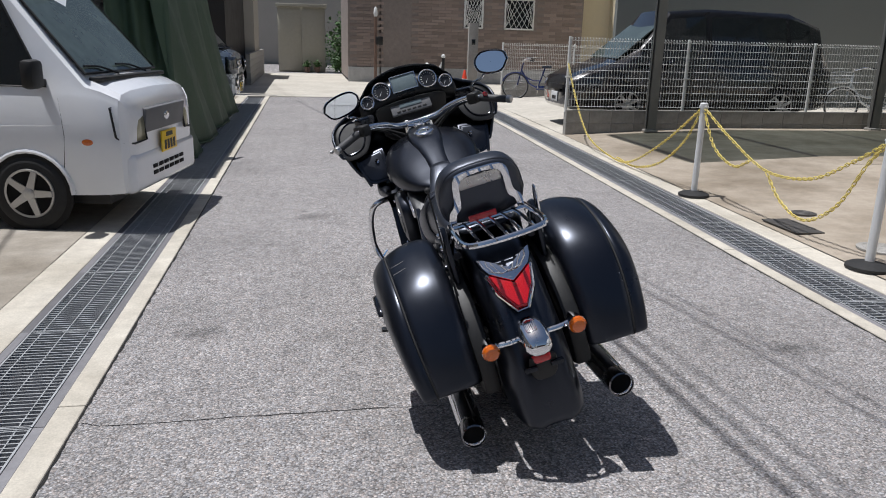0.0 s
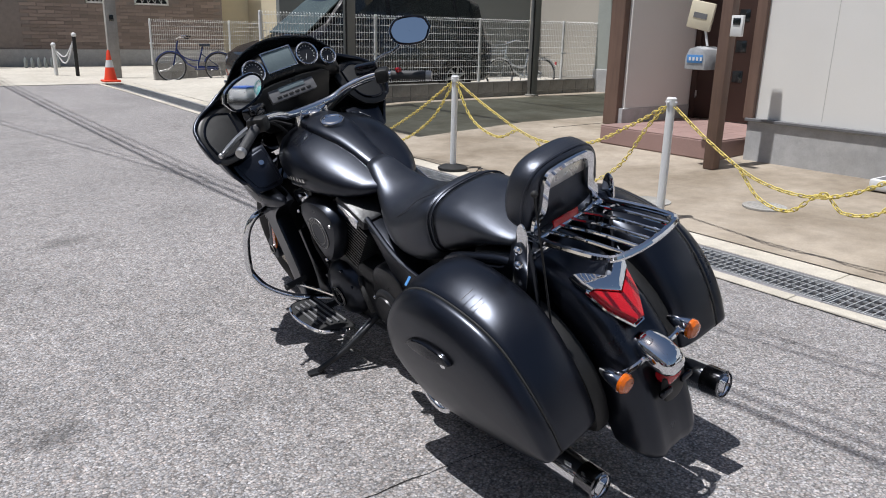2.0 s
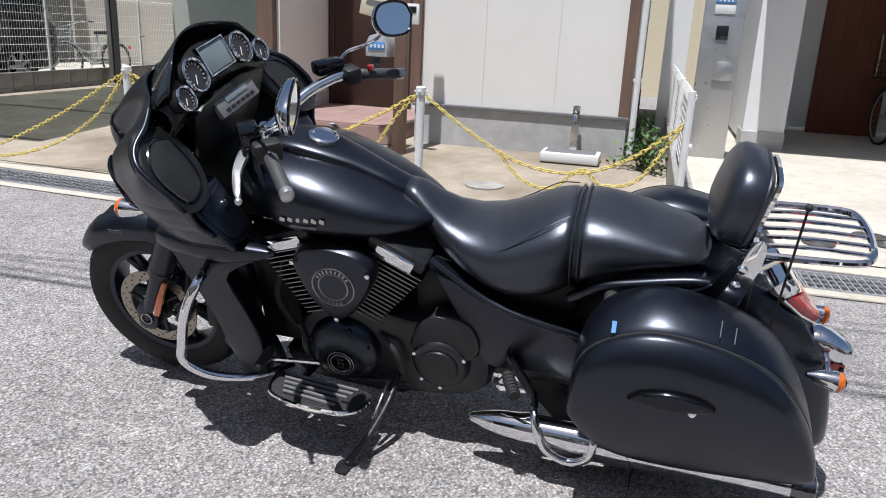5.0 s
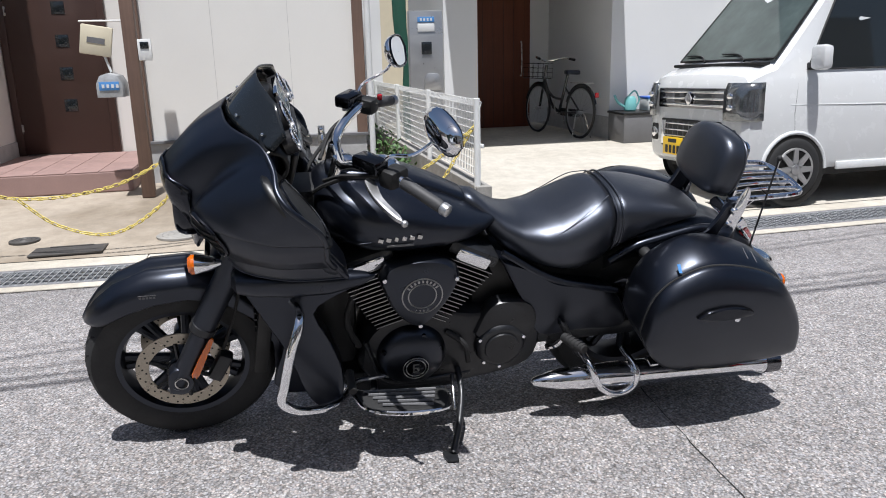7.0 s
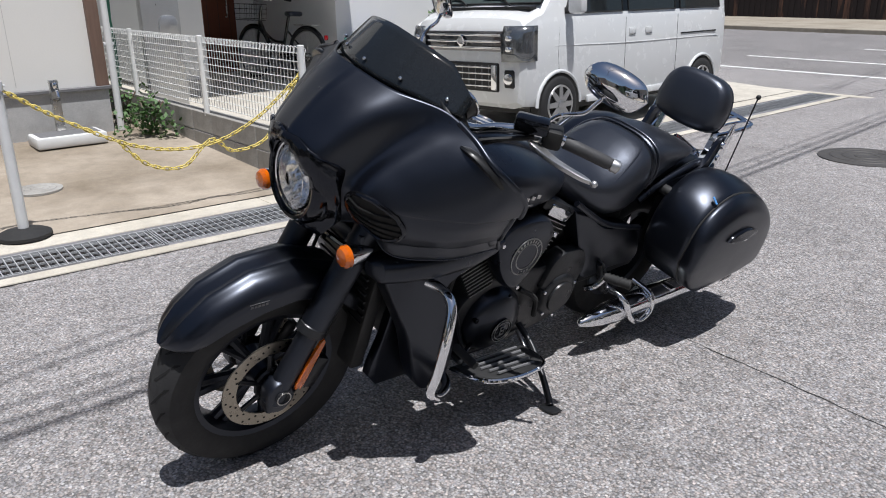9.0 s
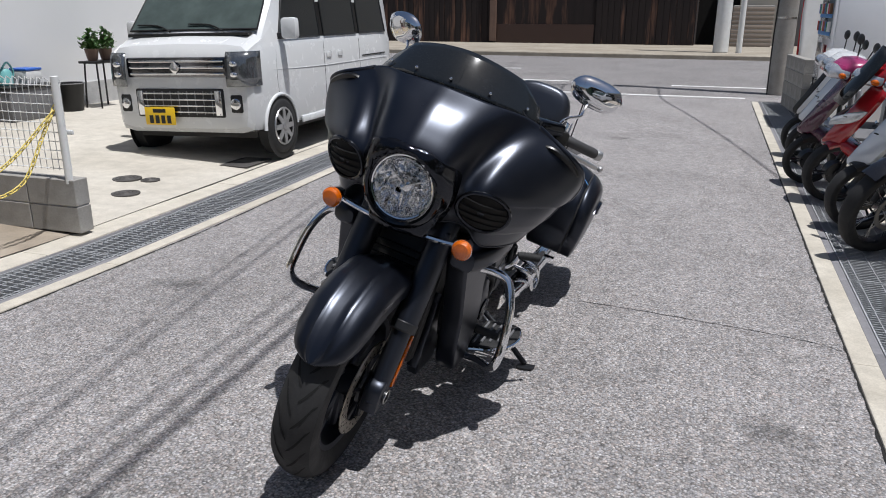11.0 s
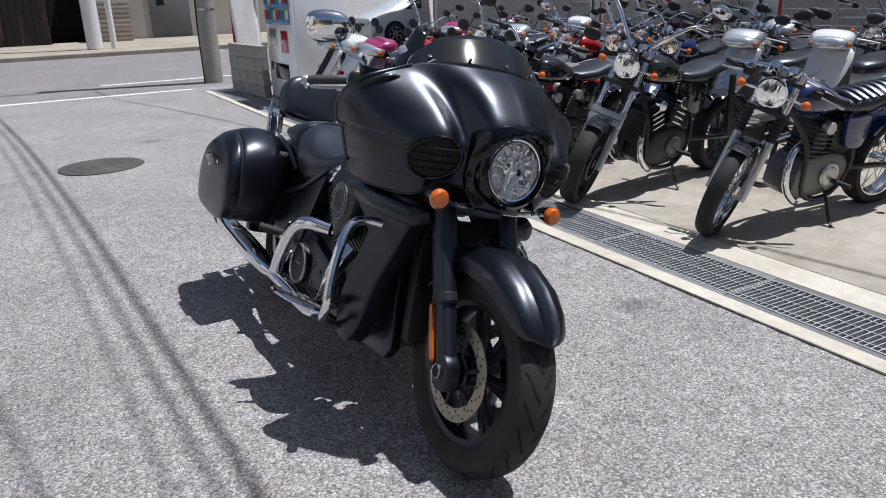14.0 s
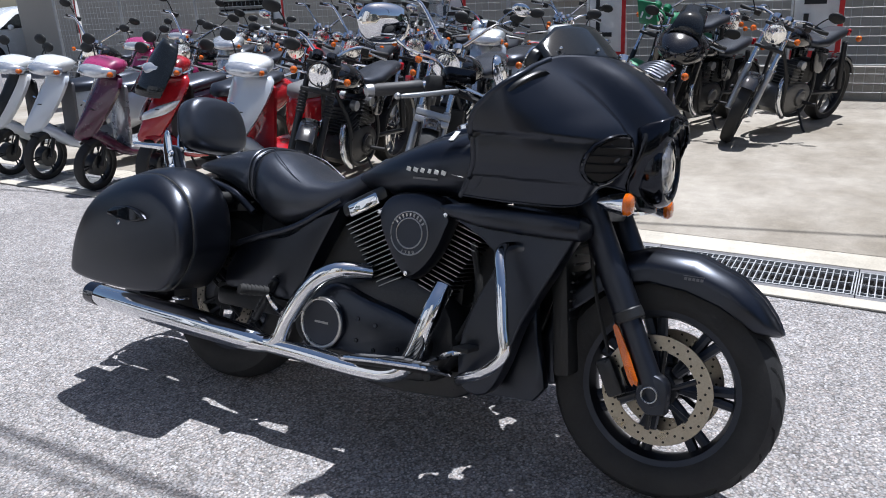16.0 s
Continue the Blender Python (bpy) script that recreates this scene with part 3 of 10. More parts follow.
front = cast_wheel(bike, FAX, 0.318, 0.135, 0.215, 7, MATTE, ((-0.078, 0.153), (0.078, 0.153)))
part("tread", tread_bm(FAX, 0.318, 0.135), GROOVE, front, kind="stuff")
cast_wheel(bike, RAX, 0.325, 0.17, 0.205, 7, MATTE, ((0.09, 0.15),))


# front fender: a U-section swept round the wheel
def fender_bm(c, stations, n=13, spine=0.0):
    bm = bmesh.new()
    outer, rings = [], []
    for ang, r, hw, drop in stations:
        a = radians(ang)
        row = []
        for i in range(n):
            t = -1 + 2 * i / (n - 1)
            x = hw * math.copysign(min(1, abs(t) * 1.25) ** 0.9, t)
            f = max(0.0, abs(t) - 0.25) / 0.75
            rr = r - drop * f ** 2.4 + spine * math.exp(-((abs(t) - 0.24) / 0.07) ** 2)
            row.append(Vector((c[0] + x, c[1] + rr * math.cos(a), c[2] + rr * math.sin(a))))
        inner = [p + (Vector(c) - Vector((0, p.y - p.y, 0)) - p).normalized() * 0.0 - Vector((p.x * 0.06, math.cos(a) * 0.006, math.sin(a) * 0.006)) for p in row]
        rings.append(row + inner[::-1])
    shell(bm, rings)
    return bm


fst = [(34, 0.352, 0.012, 0.006), (35.5, 0.353, 0.036, 0.016), (38, 0.355, 0.060, 0.032), (42, 0.359, 0.078, 0.050), (50, 0.366, 0.092, 0.065), (62, 0.374, 0.098, 0.080), (80, 0.382, 0.101, 0.090), (100, 0.388, 0.101, 0.085), (120, 0.391, 0.099, 0.075), (145, 0.386, 0.096, 0.065), (165, 0.372, 0.090, 0.055), (180, 0.356, 0.080, 0.045), (189, 0.346, 0.062, 0.035), (191, 0.344, 0.03, 0.015)]
fender = part("front_fender", fender_bm(FAX, fst, 33, 0.005), SATIN, bike)
for s in (-1, 1):
    bm = bmesh.new()
    for i, wd in enumerate((0.018, 0.012, 0.02, 0.016, 0.02)):
        box(bm, (s * 0.1015, FAX[1] + 0.088 - 0.0105 * i, FAX[2] + 0.318), (0.001, 0.0075, 0.0075))
    box(bm, (s * 0.1015, FAX[1] + 0.067, FAX[2] + 0.326), (0.001, 0.055, 0.002))
    part("badge", bm, GREYPLASTIC, fender, kind="stuff")


# forks
def fork(s):
    x = s * 0.118
    AY, AZ = FAX[1], FAX[2]
    leg = part("fork_leg", made(cyl, (x, AY + 0.020, AZ - 0.030), (x, 1.092, 0.535), 0.033, 0.031, 18), MATTE, bike)
    part("upper_cover", made(cyl, (x, 1.10, 0.52), (x, 0.945, 0.83), 0.040, 0.041, 18), MATTE, leg)
    part("collar", made(cyl, (x, 1.108, 0.505), (x, 1.092, 0.535), 0.043, None, 18), BLACKMETAL, leg)
    part("axle_clamp", made(slab, [(AY + 0.045, AZ - 0.048), (AY + 0.040, AZ + 0.032), (AY - 0.005, AZ + 0.052), (AY - 0.040, AZ - 0.008), (AY - 0.005, AZ - 0.056)], x - 0.028, x + 0.028, 0.008), MATTE, leg)
    part("axle_cap", made(lathe, [(0.024, -0.01), (0.024, 0.007), (0.020, 0.009), (0.016, 0.004), (0.001, -0.004)], (x + s * 0.027, AY, AZ), (s, 0, 0), 24), BLACKMETAL, leg)
    part("axle_ring", made(tube, loop((x + s * 0.036, AY, AZ), 0.021, (1, 0, 0), 24), 0.002, 6, 0, True), STEEL, leg)
    bm = bmesh.new()
    slab(bm, [(1.070, 0.487), (1.087, 0.487), (1.156, 0.352), (1.146, 0.34), (1.131, 0.345)], x + s * 0.024, x + s * 0.035, 0.004, 2)
    part("side_reflector", bm, AMBER, leg, "long amber side reflector")
    bm = bmesh.new()
    box(bm, (s * 0.092, 1.065, 0.335), (0.05, 0.05, 0.11), 0.012, Matrix.Rotation(radians(28), 4, "X"))
    part("brake_caliper", bm, BLACKMETAL, leg)
    bm = bmesh.new()
    tube(bm, [(s * 0.09, 1.05, 0.40), (s * 0.10, 1.0, 0.55), (s * 0.09, 0.96, 0.70), (s * 0.05, 0.93, 0.8)], 0.006, 6)
    part("brake_hose", bm, RUBBER, leg)


both(fork)
part("lower_yoke", made(box, (0, 0.965, 0.79), (0.30, 0.07, 0.05), 0.012), MATTE, bike)

# ---- fairing: hood, valley and wing, skinned from seven outlines ----
FROWS = [
    [(0, 0.976, 1.224), (0.13, 0.950, 1.215), (0.243, 0.870, 1.197), (0.325, 0.838, 1.160), (0.394, 0.832, 1.127), (0.434, 0.806, 1.096), (0.446, 0.768, 1.062)],
    [(0, 1.048, 1.180), (0.125, 1.024, 1.165), (0.205, 0.934, 1.140), (0.280, 0.912, 1.124), (0.366, 0.878, 1.082), (0.430, 0.820, 1.042), (0.443, 0.730, 1.022)],
    [(0, 1.112, 1.122), (0.115, 1.086, 1.107), (0.178, 0.996, 1.080), (0.243, 0.998, 1.064), (0.335, 0.938, 1.028), (0.414, 0.842, 0.997), (0.430, 0.714, 0.980)],
    [(0, 1.160, 1.060), (0.108, 1.132, 1.046), (0.158, 1.046, 1.020), (0.225, 1.058, 1.007), (0.318, 0.984, 0.973), (0.393, 0.858, 0.945), (0.408, 0.710, 0.937)],
    [(0, 1.164, 0.990), (0.110, 1.130, 0.985), (0.155, 1.070, 0.972), (0.225, 1.066, 0.955), (0.300, 0.992, 0.925), (0.368, 0.860, 0.905), (0.380, 0.705, 0.893)],
    [(0, 1.138, 0.905), (0.100, 1.104, 0.908), (0.148, 1.050, 0.908), (0.207, 1.032, 0.895), (0.268, 0.972, 0.858), (0.338, 0.840, 0.848), (0.352, 0.680, 0.846)],
    [(0, 1.100, 0.838), (0.085, 1.072, 0.850), (0.135, 1.022, 0.862), (0.185, 1.000, 0.856), (0.240, 0.958, 0.802), (0.308, 0.815, 0.794), (0.326, 0.650, 0.800)],
]
HL = (0.0, 1.086, 0.940)
KU, KV = 7, 12
dense = [curve([Vector(p) for p in row], KU) for row in FROWS]
cols = [curve([row[i] for row in dense], KV) for i in range(len(dense[0]))]
half = [[c[j] for c in cols] for j in range(len(cols[0]))]       # half[j][i]: down the nose, then outwards

# the shoulder overhangs the flank, and the flank its lower fold: two sharp steps that fade towards the nose
for row in half:
    for i, p in enumerate(row):
        k = min(1.0, max(0.0, (i / KU - 3.5) / 0.9))
        z0 = p.z
        for zc, depth, run in ((0.966, 0.017, 0.075), (0.856, 0.011, 0.05)):
            if z0 < zc:
                p.x -= k * depth * max(0.0, 1 - (zc - z0) / run)
NEAR = [p for row in half for p in row if p.y > 0.9]


def fairing_y(x, z):
    """Depth of the skin in front of (x, z)."""
    x = abs(x)
    best = sorted(((p.x - x) ** 2 + (p.z - z) ** 2, p.y) for p in NEAR)[:5]
    w = [1 / (d + 2e-5) for d, y in best]
    return sum(a * b[1] for a, b in zip(w, best)) / sum(w)


bm = bmesh.new()
rings = [[Vector((-p.x, p.y, p.z)) for p in row[:0:-1]] + [Vector((0, row[0].y, row[0].z))] + row[1:] for row in half]
shell(bm, rings, wrap=False, cap=False)
hole = [f for f in bm.faces if math.hypot(f.calc_center_median().x, f.calc_center_median().z - HL[2]) < 0.112 and f.calc_center_median().y > 0.95]
bmesh.ops.delete(bm, geom=hole, context="FACES")
fairing = part("fairing", bm, SATIN, bike, "satin black shark-nose fairing", angle=60)
md = fairing.modifiers.new("thickness", "SOLIDIFY")
md.thickness, md.offset = 0.006, -1.0
# rolled lip that turns inwards from the neck of the wing down its back edge, and a thin lower rim
for s in (-1, 1):
    bm = bmesh.new()
    lip = half[0][2 * KU + 3:] + [row[-1] for row in half[1:]]
    tube(bm, [Vector((s * (p.x - 0.007), p.y + 0.002, p.z - 0.003)) for p in lip], 0.0085, 10, 0)
    part("edge_trim", bm, SATIN, fairing)
    bm = bmesh.new()
    tube(bm, [Vector((s * p.x, p.y, p.z)) for p in half[-1][10:]], 0.003, 8, 0)
    part("edge_trim", bm, SATIN, fairing)


def on_fairing(x, z, off):
    return Vector((x, fairing_y(x, z), z)) + Vector((x * 0.5, 0.8, 0.15)).normalized() * off


# glossy shield round the headlight
bm = bmesh.new()
def shield_w(z):
    t = (z - 0.80) / 0.275
    return 0.055 + 0.095 * math.sin(math.pi * min(1, max(0, t * 0.62 + 0.10))) if t < 1 else 0.1
srows = []
for j in range(22):
    z = 0.80 + 0.275 * j / 21
    w = shield_w(z) * (1.0 if j < 18 else (1 - ((j - 17) / 4) ** 2 * 0.55))
    srows.append([on_fairing(w * (-1 + 2 * i / 24), z, 0.010) for i in range(25)])
shell(bm, srows, wrap=False, cap=False)
bmesh.ops.delete(bm, geom=[f for f in bm.faces if math.hypot(f.calc_center_median().x, f.calc_center_median().z - HL[2]) < 0.108], context="FACES")
sh = part("headlight_shield", bm, GLOSS, fairing, "gloss black shield round the headlight")
md = sh.modifiers.new("thickness", "SOLIDIFY")
md.thickness, md.offset = 0.006, -1.0

headlight = part("headlight", made(lathe, [(0.100, -0.06), (0.122, -0.03), (0.124, 0.026), (0.118, 0.044), (0.108, 0.052), (0.100, 0.050), (0.094, 0.03)], HL, (0, 1, 0.05), 48, False), GLOSS, bike, "round clear headlight with a chrome ring")
bm = bmesh.new()
tube(bm, loop((0, HL[1] + 0.036, HL[2] + 0.002), 0.0935, (0, 1, 0.05), 48), 0.0055, 8, 0, True)
part("ring", bm, CHROME, headlight)
bm = bmesh.new()
shell(bm, [[q + Vector((0, 0.036 + h, 0)) for q in loop(HL, r, (0, 1, 0.05), 40)] for r, h in ((0.092, 0.0), (0.075, 0.010), (0.05, 0.016), (0.02, 0.019), (0.001, 0.0195))], cap=False)
lens = part("lens", bm, CLEAR, headlight)
lens.visible_shadow = False
md = lens.modifiers.new("thickness", "SOLIDIFY")
md.thickness = 0.003
bm = bmesh.new()
facet = random.Random(5)
shell(bm, [[q + Vector((0, h + (facet.uniform(-0.006, 0.006) + 0.006 * math.sin(q.x * 330)) * (0.0 if r > 0.09 else 1.0), 0)) for q in loop(HL, r, (0, 1, 0.05), 44)] for r, h in ((0.092, 0.034), (0.087, 0.006), (0.074, -0.010), (0.062, -0.024), (0.048, -0.033), (0.034, -0.041), (0.020, -0.047), (0.001, -0.05))], cap=False)
part("reflector", bm, REFLECT, headlight, smooth=False)
for a in (30, 150, 270):
    part("lamp_divider", made(box, (0.045 * math.cos(radians(a)), HL[1] - 0.002, HL[2] + 0.045 * math.sin(radians(a))), (0.086, 0.03, 0.006), 0.002, Matrix.Rotation(radians(-a), 4, "Y")), CHROME, headlight)
part("bulb_cap", made(lathe, [(0.001, 0.012), (0.018, 0.008), (0.022, -0.01), (0.02, -0.045)], HL, (0, 1, 0), 16), CHROME, headlight)


# side intakes with slats
def intake(s):
    cx, cz, rx, rz = s * 0.226, 0.928, 0.072, 0.064
    def pt(a, f, off):
        x, z = cx + rx * f * math.cos(a) - s * 0.010 * math.sin(a), cz + rz * f * math.sin(a) + s * 0.008 * math.cos(a)
        return on_fairing(x, z, off)
    bm = bmesh.new()
    tube(bm, [pt(2 * math.pi * i / 36, 1.0, 0.004) for i in range(36)], 0.007, 8, 0, True)
    rim = part("intake", bm, GLOSS, fairing, "oval side intake with dark slats")
    # black patch laid on the skin, painting the shade inside the intake
    bm = bmesh.new()
    shell(bm, [[pt(2 * math.pi * i / 36, f, o) for i in range(36)] for f, o in ((1.0, 0.006), (0.9, 0.003), (0.5, 0.003), (0.02, 0.003))], cap=False)
    part("intake_mouth", bm, DARKPIT, fairing)
    for k in (-0.55, -0.2, 0.15, 0.5):
        h = math.sqrt(1 - k * k) * 0.95
        bm = bmesh.new()
        tube(bm, [on_fairing(cx + rx * h * q, cz + rz * k - 0.006 * q * s, 0.007) for q in (-1, -0.5, 0, 0.5, 1)], 0.0028, 6, 3)
        part("slat", bm, GROOVE, fairing)


both(intake)

# windscreen: low smoked strip with studs
bm = bmesh.new()
rows = []
for j in range(9):
    v = j / 8
    row = []
    for i in range(29):
        u = -1 + 2 * i / 28
        h = 0.122 * (1 - 0.28 * u * u - 1.1 * max(0, abs(u) - 0.72))
        x = u * (0.265 - 0.015 * v)
        y0, z0 = 0.965 - 0.128 * u * u, 1.222 - 0.032 * u * u - 0.006 * abs(u)
        row.append((x, y0 - h * v * 0.80, z0 + h * v * 0.94 - 0.012 * v * v))
    rows.append(row)
shell(bm, rows, wrap=False, cap=False)
screen = part("windscreen", bm, SMOKE, bike, "short smoked plastic windscreen", angle=60)
md = screen.modifiers.new("thickness", "SOLIDIFY")
md.thickness = 0.004
for u in (-0.85, -0.45, 0.0, 0.45, 0.85):
    part("stud", made(ball, (u * 0.263, 0.965 - 0.128 * u * u - 0.012, 1.222 - 0.034 * u * u + 0.022), 0.0055, 10, 6), CHROME, screen)

# ---- dash ----
dm = Matrix.Translation((0, 0.800, 1.222)) @ Matrix.Rotation(radians(-24), 4, "X")   # faces back and up: local -y
dash_parts = []
bm = bmesh.new()
rows = []
for j in range(13):
    v = -1 + 2 * j / 12
    row = []
    for i in range(33):
        u = -1 + 2 * i / 32
        x = u * 0.262
        z = v * (0.082 - 0.030 * abs(u) ** 2) - 0.066 * u * u
        row.append(dm @ Vector((x, 0.055 * abs(v) ** 3 + 0.03 * u ** 4, z)))
    rows.append(row)
shell(bm, rows, wrap=False, cap=False)
dash = part("dash", bm, DASH, bike, angle=60)
dash.modifiers.new("thickness", "SOLIDIFY").thickness = 0.01
# hood and inner liner that joins the dash to the shell
bm = bmesh.new()
hood_in = [dm @ Vector((u * 0.262, 0.055 + 0.03 * u ** 4, (0.082 - 0.030 * u * u) - 0.066 * u * u)) for u in [-1 + i / 14 for i in range(29)]]
hood_out = [Vector((u * 0.256, 0.948 - 0.128 * u * u, 1.226 - 0.040 * u * u)) for u in [-1 + i / 14 for i in range(29)]]
shell(bm, [hood_in, hood_out], wrap=False, cap=False)
part("dash_hood", bm, DASH, dash)
GAUGEFACE = mat("gauge_face", (0.02, 0.02, 0.022), 0.3)
LCD = mat("grey_display", (0.16, 0.20, 0.21), 0.15, var=0.1)
for x, z, r in ((-0.126, 0.002, 0.046), (0.126, 0.002, 0.046), (-0.212, -0.036, 0.033), (0.212, -0.036, 0.033)):
    c, ax = dm @ Vector((x, -0.010, z)), dm.to_3x3() @ Vector((0, -1, 0))
    g = part("gauge", made(lathe, [(r, -0.03), (r, 0.004), (r - 0.004, 0.006), (r - 0.006, 0.0), (0.001, 0.0)], c, ax, 32), GAUGEFACE, dash, "round gauge with a chrome ring")
    bm = bmesh.new()
    tube(bm, loop(c + ax * 0.005, r, ax, 32), 0.0042, 8, 0, True)
    part("bezel", bm, CHROME, dash)
    bm = bmesh.new()
    a3, s3, u3 = frame_of(ax)
    for i in range(13):
        a = radians(-35 + 250 * i / 12)
        d = s3 * math.cos(a) + u3 * math.sin(a)
        tube(bm, [c + ax * 0.002 + d * r * 0.66, c + ax * 0.002 + d * r * 0.8], 0.0012, 4, 0)
    tube(bm, [c + ax * 0.003, c + ax * 0.003 + (s3 * 0.3 - u3 * 0.5) * r], 0.0014, 4, 0)
    part("ticks", bm, WHITEPOST, dash)
scr = part("display", made(box, dm @ Vector((0, -0.006, 0.018)), (0.128, 0.012, 0.078), 0.004, dm.to_3x3().to_4x4()), LCD, dash)
for sx in (-1, 1):
    part("bezel", made(box, dm @ Vector((sx * 0.067, -0.008, 0.018)), (0.005, 0.016, 0.088), 0.002, dm.to_3x3().to_4x4()), CHROME, dash)
    part("bezel", made(box, dm @ Vector((0, -0.008, 0.018 + sx * 0.042)), (0.138, 0.016, 0.005), 0.002, dm.to_3x3().to_4x4()), CHROME, dash)
# lower dash with the audio panel
part("lower_dash", made(slab, [(-0.19, 0.0), (-0.16, 0.07), (0.16, 0.07), (0.19, 0.0), (0.13, -0.12), (-0.13, -0.12)], 0, 0.03, 0.01, 3, lambda x, y, z: Vector((y, 0.775 + x - 0.25 * z, 1.085 + z))), DASH, dash)
am = Matrix.Translation((0, 0.760, 1.118)) @ Matrix.Rotation(radians(-28), 4, "X")
audio = part("audio_panel", made(box, am @ Vector((0, 0, 0)), (0.215, 0.02, 0.062), 0.005, am.to_3x3().to_4x4()), GREYPLASTIC, dash, "grey audio panel with a row of keys")
part("audio_display", made(box, am @ Vector((0, -0.011, 0.012)), (0.12, 0.004, 0.022), 0.002, am.to_3x3().to_4x4()), LCD, dash)
for i in range(6):
    part("key", made(box, am @ Vector((-0.07 + 0.028 * i, -0.011, -0.016)), (0.02, 0.006, 0.01), 0.002, am.to_3x3().to_4x4()), PLASTIC, dash)


# speaker pods and small lockers that close the wings from behind
def pod(s):
    place = lambda x, y, z: Vector((s * y, 0.792 + 0.80 * (z - 1.066) - x, z))
    o = part("speaker_pod", made(slab, [(0.245, 1.125), (0.33, 1.142), (0.385, 1.122), (0.425, 1.085), (0.434, 1.045), (0.424, 0.985), (0.39, 0.945), (0.30, 0.955), (0.25, 1.01), (0.235, 1.07)], -0.03, 0.008, 0.012, 4, place), DASH, bike)
    grille = [(0.275, 1.105), (0.33, 1.118), (0.375, 1.10), (0.405, 1.065), (0.408, 1.02), (0.385, 0.975), (0.315, 0.985), (0.28, 1.03), (0.275, 1.105)]
    bm = bmesh.new()
    tube(bm, curve([place(0.010, y, z) for y, z in grille], 5)[:-1], 0.0048, 6, 0, True)
    part("speaker_rim", bm, GLOSS, o)
    part("speaker_grille", made(slab, grille[:-1], 0.004, 0.011, 0.003, 4, place), PLASTIC, o)
    lean = lambda x, y, z: Vector((s * y, 0.742 - 0.60 * (0.955 - z) - x, z))
    k = part("locker", made(slab, [(0.205, 0.962), (0.345, 0.942), (0.365, 0.925), (0.345, 0.850), (0.318, 0.805), (0.24, 0.80), (0.200, 0.82)], -0.05, 0.008, 0.012, 3, lean), SATIN, bike, "lidded fairing locker")
    part("locker_lid", made(slab, [(0.222, 0.948), (0.335, 0.930), (0.348, 0.918), (0.328, 0.852), (0.305, 0.82), (0.24, 0.818), (0.215, 0.835)], 0.004, 0.014, 0.006, 3, lean), SATIN, k)
    part("lock", made(lathe, [(0.001, 0.004), (0.011, 0.003), (0.012, -0.005)], lean(0.018, 0.255, 0.905), (0, -1, 0.6), 14), CHROME, k)


both(pod)


# ---- lower fairings ----
def lower(s):
    place = lambda x, y, z: Vector((s * (x + 0.04 * (0.97 - y) / 0.3), y, z))
    a = part("lower_fairing", made(slab, [(0.62, 0.735), (0.70, 0.765), (0.85, 0.775), (0.975, 0.76), (0.955, 0.70), (0.888, 0.565), (0.838, 0.46), (0.812, 0.37), (0.790, 0.30), (0.755, 0.240), (0.70, 0.236), (0.668, 0.28), (0.665, 0.39), (0.708, 0.525), (0.752, 0.63), (0.70, 0.69)], 0.15, 0.222, 0.012, 2, place), SATIN, bike, "satin black leg shield")
    bm = bmesh.new()
    shell(bm, [super_ring(s * cx, y, z, hx, hz, 16, 2.8) for y, cx, z, hx, hz in ((0.56, 0.262, 0.758, 0.006, 0.006), (0.60, 0.260, 0.752, 0.022, 0.020), (0.70, 0.258, 0.748, 0.038, 0.036), (0.82, 0.245, 0.746, 0.044, 0.040), (0.92, 0.222, 0.742, 0.046, 0.038), (0.975, 0.20, 0.738, 0.042, 0.034), (0.99, 0.19, 0.737, 0.02, 0.02))])
    part("shoulder", bm, SATIN, a)
    part("deflector", made(slab, [(0.675, 0.212), (0.860, 0.226), (0.892, 0.270), (0.884, 0.312), (0.856, 0.40), (0.836, 0.50), (0.80, 0.52), (0.765, 0.40), (0.70, 0.30)], 0.105, 0.142, 0.005, 0, lambda x, y, z: Vector((s * (x + 0.03 * (0.52 - z)), y, z))), SATIN, a, "angular black air duct panel")


both(lower)
rad = part("radiator", made(box, (0, 0.905, 0.52), (0.27, 0.05, 0.42), 0.012, Matrix.Rotation(radians(8), 4, "X")), PLASTIC, bike)
for i in range(14):
    part("fin", made(box, (0, 0.934 - 0.0, 0.35 + 0.026 * i), (0.25, 0.008, 0.006)), BLACKMETAL, rad)
part("belly_guard", made(slab, [(0.68, 0.25), (0.63, 0.185), (0.53, 0.158), (0.25, 0.145), (0.25, 0.22), (0.6, 0.255)], -0.12, 0.12, 0.015, 3), BLACKMETAL, bike)

# ---- front turn signals on a chrome stalk ----
def signal(s, base, tip, bulb, axis, r):
    t = part("turn_signal", made(lathe, [(0.008, -0.075), (r * 0.7, -0.045), (r * 0.98, -0.004), (r, 0.0)], bulb, axis, 20), CHROME, bike, "chrome turn signal with amber lens")
    part("lens", made(lathe, [(r * 0.97, 0.0), (r * 0.98, 0.010), (r * 0.75, 0.019), (0.001, 0.023)], bulb, axis, 20), AMBER, t)
    bm = bmesh.new()
    tube(bm, [base, tip, Vector(bulb) - Vector(axis).normalized() * 0.03], 0.009, 8, 4)
    part("stalk", bm, CHROME, t)


both(lambda s: signal(s, (s * 0.04, 1.06, 0.800), (s * 0.14, 1.055, 0.806), (s * 0.214, 1.085, 0.818), (0, 1, 0), 0.031))

